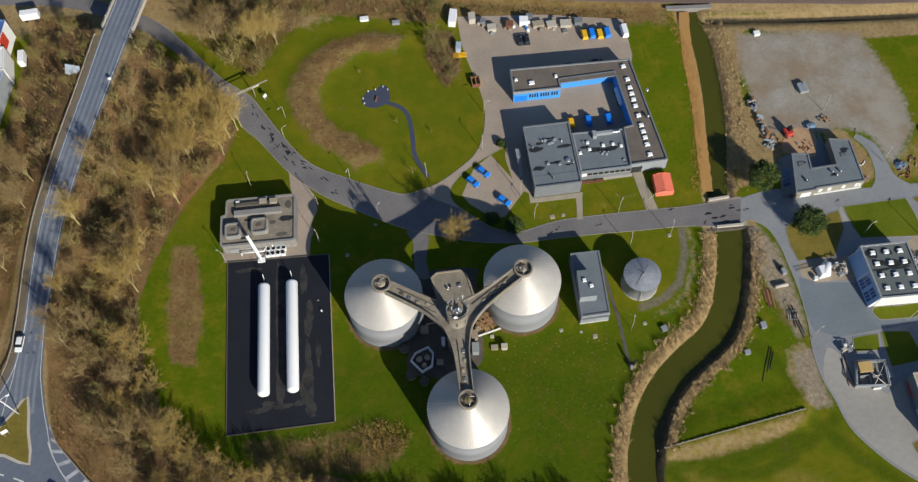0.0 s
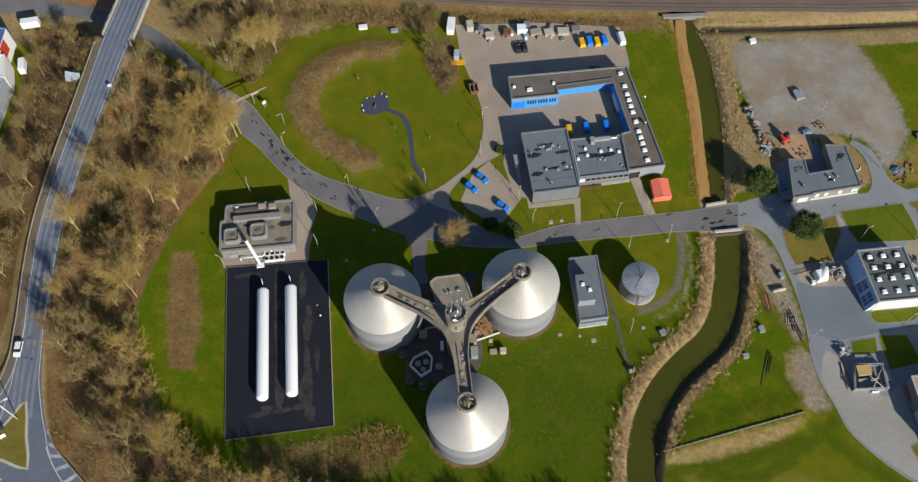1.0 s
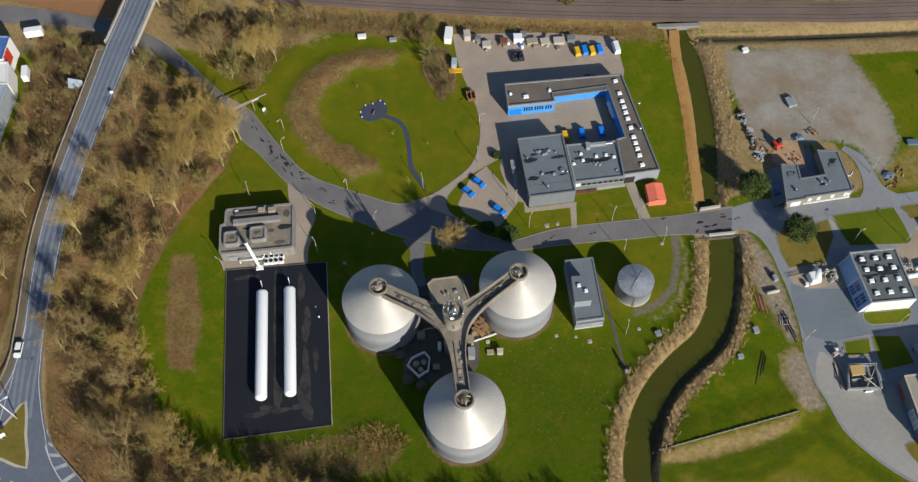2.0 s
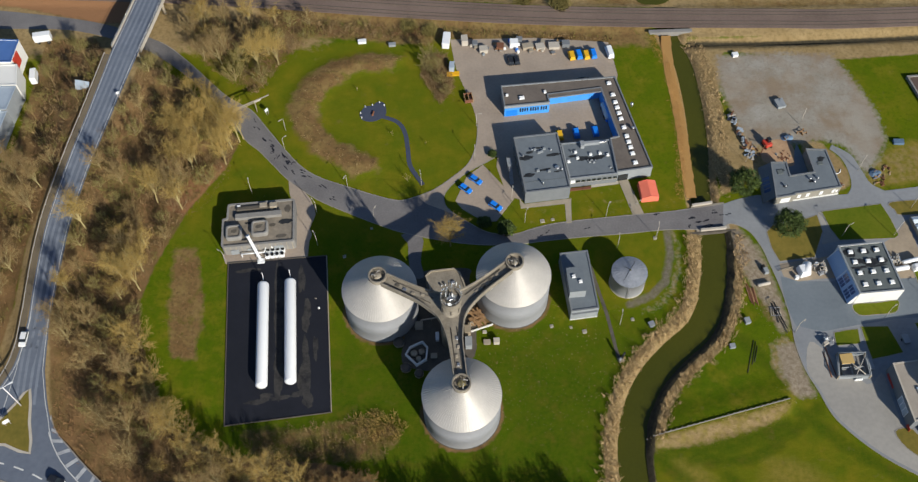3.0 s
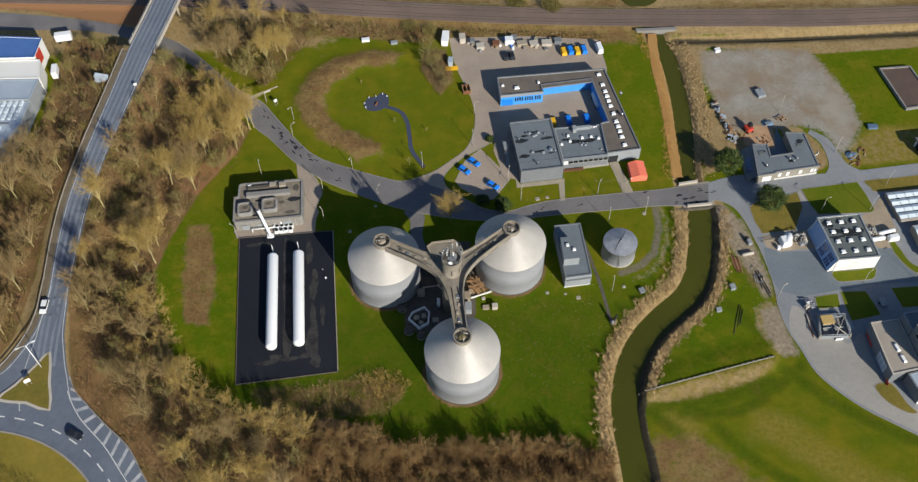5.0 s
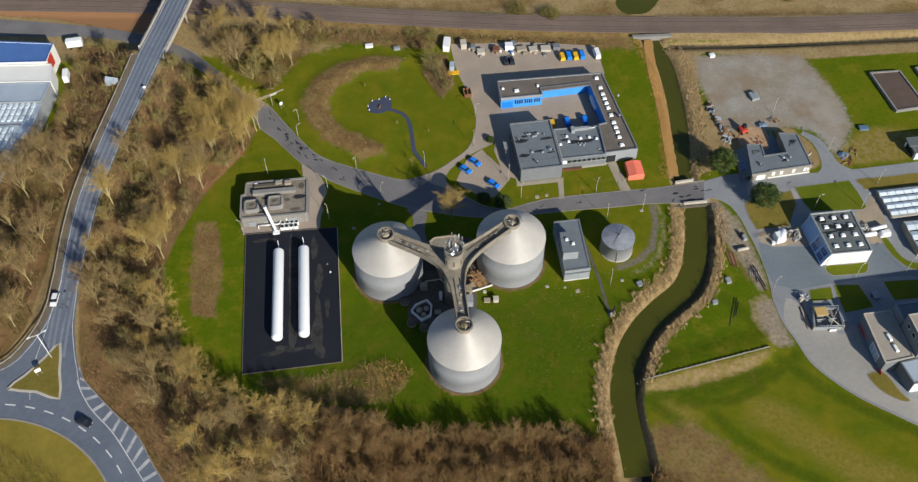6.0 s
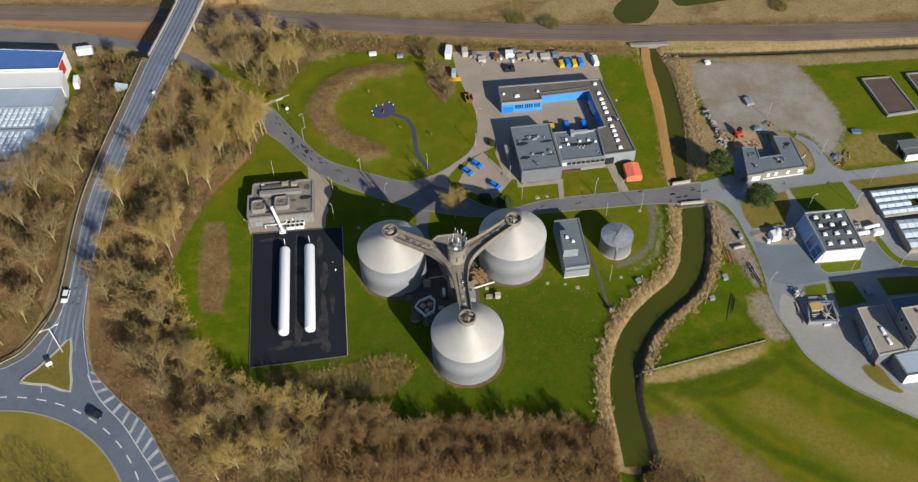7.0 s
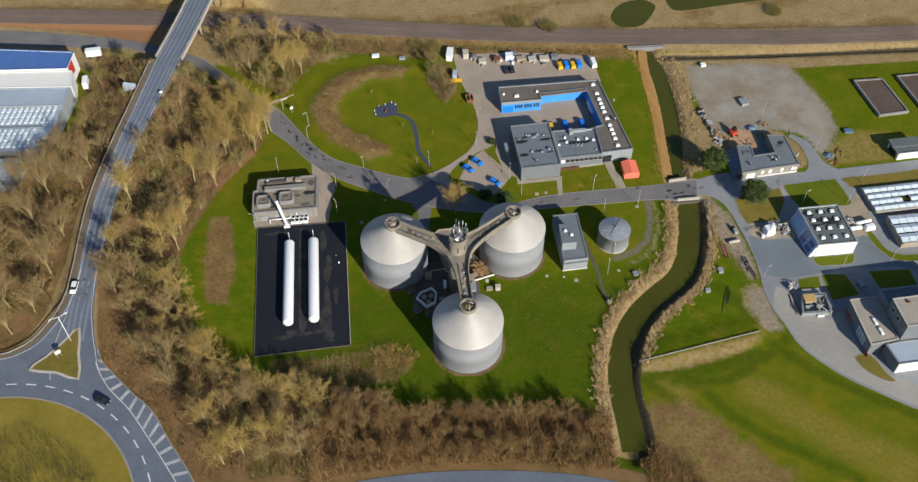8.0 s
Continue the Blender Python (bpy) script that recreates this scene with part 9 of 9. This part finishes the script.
reeds("reeds", "dense tan reeds on the western canal bank", "reed", 3.9, 8.5, 36, 114.5, True, False, 0.55, 18000, 0.8, 1.9, 12)
reeds("reeds", "dense tan reeds on the eastern canal bank", "reed", 5.4, 8.2, 55, 114.5, False, True, 0.55, 16000, 0.8, 1.9, 12)
reeds("reeds", "rust-coloured reeds along the northern canal", "reed_rust", 3.0, 6.9, 127, 190.5, True, False, 0.36, 40000, 0.25, 0.6, 9)
reeds("reeds", "pale dry reeds east of the northern canal", "reed", 2.7, 8.6, 127, 190, False, True, 0.55, 16000, 0.4, 1.2)
ridge_places = scatter(48, 86, 55, 67, lambda x, y: np.abs(y - (55.4 + (x - 47.6) * 0.229)) < 0.28, 0.4, 5000)
thicket("dry_grass", ridge_places, "dry tan grass along the field dyke", "reed", 0.1, 0.4, 7, "dry grass", 0.04)


slope_places = scatter(48, 87, 51, 65, lambda x, y: inside(x, y, [(48, 55.2), (63, 58.8), (86, 64.2), (83.6, 60.2), (78, 57.2), (62, 53.0), (49, 51.8)]) > 0.1, 0.6, 5000)
thicket("dry_grass", slope_places, "olive and tan tussocks on the slope of the dyke", "brush_olive", 0.1, 0.4, 8, "dry grass", 0.04)


wall_line = [Vector((x, 55.7 + (x - 47.6) * 0.236, 0)) for x in np.arange(47.6, 85.2, 1.5).tolist()]
field_wall = thing("field_wall", "low weathered board wall with posts along the dyke", "wall", tuple(wall_line[0]))
for p, q in zip(wall_line, wall_line[1:]):
    z = land(p.x, p.y)
    part("board", bar(bmesh.new(), (p.x, p.y), (q.x, q.y), 0.02, 1.5, z - 0.1, z + 0.42 + rn.uniform(-0.06, 0.06), -0.07, 0.07), "concrete_grey", field_wall)
    part("post", box(bmesh.new(), p.x, p.y + 0.12, z - 0.1, 0.2, 0.2, 0.72 + rn.uniform(-0.08, 0.08), 13), "concrete", field_wall)


# evergreens and the lone bare tree
def evergreen(x, y, r, h, label, seed):
    rg = random.Random(seed)
    ob = thing("evergreen_tree", label, "tree", (x, y, land(x, y)))
    stem, crown = Sheaf(), Sheaf()
    stem.stem(Vector((0, 0, -0.2)), Vector((0, 0, h * 0.7)), 0.22, 0.08, 7)
    for i in range(85):
        a, u = rg.uniform(0, 6.28), rg.uniform(-0.55, 1)
        rad = r * math.sqrt(max(0, 1 - u * u)) * rg.uniform(0.55, 1.0)
        c = Vector((rad * math.cos(a), rad * math.sin(a), h * 0.55 + u * h * 0.45 * rg.uniform(0.8, 1.05)))
        stem.stem(Vector((0, 0, h * rg.uniform(0.2, 0.6))), c, 0.06, 0.02, 3)
        s = r * rg.uniform(0.16, 0.34)
        for _ in range(85):
            d = Vector((rg.gauss(0, 1), rg.gauss(0, 1), rg.gauss(0, 0.8))).normalized() * s * rg.uniform(0.5, 1.1)
            q = c + d
            crown.blade(q, q + Vector((rg.uniform(-1, 1), rg.uniform(-1, 1), rg.uniform(-0.6, 0.8))) * 0.36, 0.13, 0.07, rg)
    for nm, sh, mat in (("trunk", stem, "bark"), ("crown", crown, "leaf")):
        p = new(nm, sh.mesh(nm, mat))
        p.parent = ob


evergreen(84.6, 129.2, 4.3, 8.2, "dark green round evergreen tree at the bend", 1)
evergreen(95.0, 115.0, 4.1, 8.0, "broad dark green evergreen tree on a lawn", 2)
evergreen(15.9, 118.2, 2.3, 3.6, "dark green evergreen shrub beside the road", 3)
evergreen(10.0, 121.2, 1.7, 1.8, "low dark green hedge shrub at the car park", 4)
evergreen(13.6, 145.2, 1.0, 1.5, "small olive shrub beside the office", 5)
lone = thing("tree", "bare ochre tree with fine upright twigs at the junction", "tree", (0.2, 114.2, 0))
a, b = bare_tree(99, 13.6, 3.5, 15, 5, 6, 20, 0.42, 80)
for nm, sh, mat in (("trunk", a, "bark"), ("crown", b, "twig")):
    p = new(nm, sh.mesh(nm, mat))
    p.parent = lone
for x, y, h in ((-11.6, 136.6, 4.0), (-16, 154, 2.2), (-33, 176, 2.2), (-6, 150, 2.0), (-27, 172, 2.0)):
    sp = thing("sapling", "thin bare sapling on the lawn", "tree", (x, y, 0), "saplings on the lawn")
    a, b = bare_tree(int(x * 7) + 500, h, h * 0.30, 5, 3, 2, 3, 0.3)
    for nm, sh, mat in (("trunk", a, "bark"), ("crown", b, "twig")):
        p = new(nm, sh.mesh(nm, mat))
        p.parent = sp

# leaves and tufts strewn over the lawn
litter = Sheaf()
for x, y in scatter(6, 46, 58, 96, lambda x, y: from_line(x, y, CANAL)[0] > 9, 0.8, 1500) + scatter(-66, -30, 112, 150, lambda x, y: inside(x, y, [(-66, 140), (-50, 141), (-46, 131), (-62, 130)]) > 0, 1.2, 200):
    p = Vector((x, y, 0.05))
    litter.blade(p, p + Vector((rn.uniform(-0.3, 0.3), rn.uniform(-0.3, 0.3), 0.05)), rn.uniform(0.03, 0.085), 0.03, rn)
tagged(new("leaf_litter", litter.mesh("leaf_litter", "litter")), "pale fallen leaves strewn over the grass", "leaves", kind="stuff")

# broken stone along the eastern road edge
rubble = Sheaf()
for x, y in scatter(78, 94, 63, 116, lambda x, y: np.maximum(inside(x, y, [(85, 80), (90.4, 82), (91.4, 72), (92.6, 65), (87, 64), (84, 71)]), inside(x, y, [(79, 114), (84, 112), (88, 92), (89, 84), (84, 82), (80, 96)])) > -0.6, 0.8, 800):
    w, a = rn.uniform(0.05, 0.15), rn.uniform(0, 3.1)
    p, z = Vector((x, y, 0)), land(x, y)
    d = Vector((math.cos(a), math.sin(a), 0)) * w
    rubble.stem(p + Vector((0, 0, z - 0.05)), p + d * 0.3 + Vector((0, 0, z + w * 0.8)), w, w * 0.55, 5)
    k = len(rubble.v)
    rubble.f.append(tuple(range(k - 5, k)))
tagged(new("rubble", rubble.mesh("rubble", "concrete")), "scattered broken stones and scraps at the road edge", "rubble", kind="stuff")
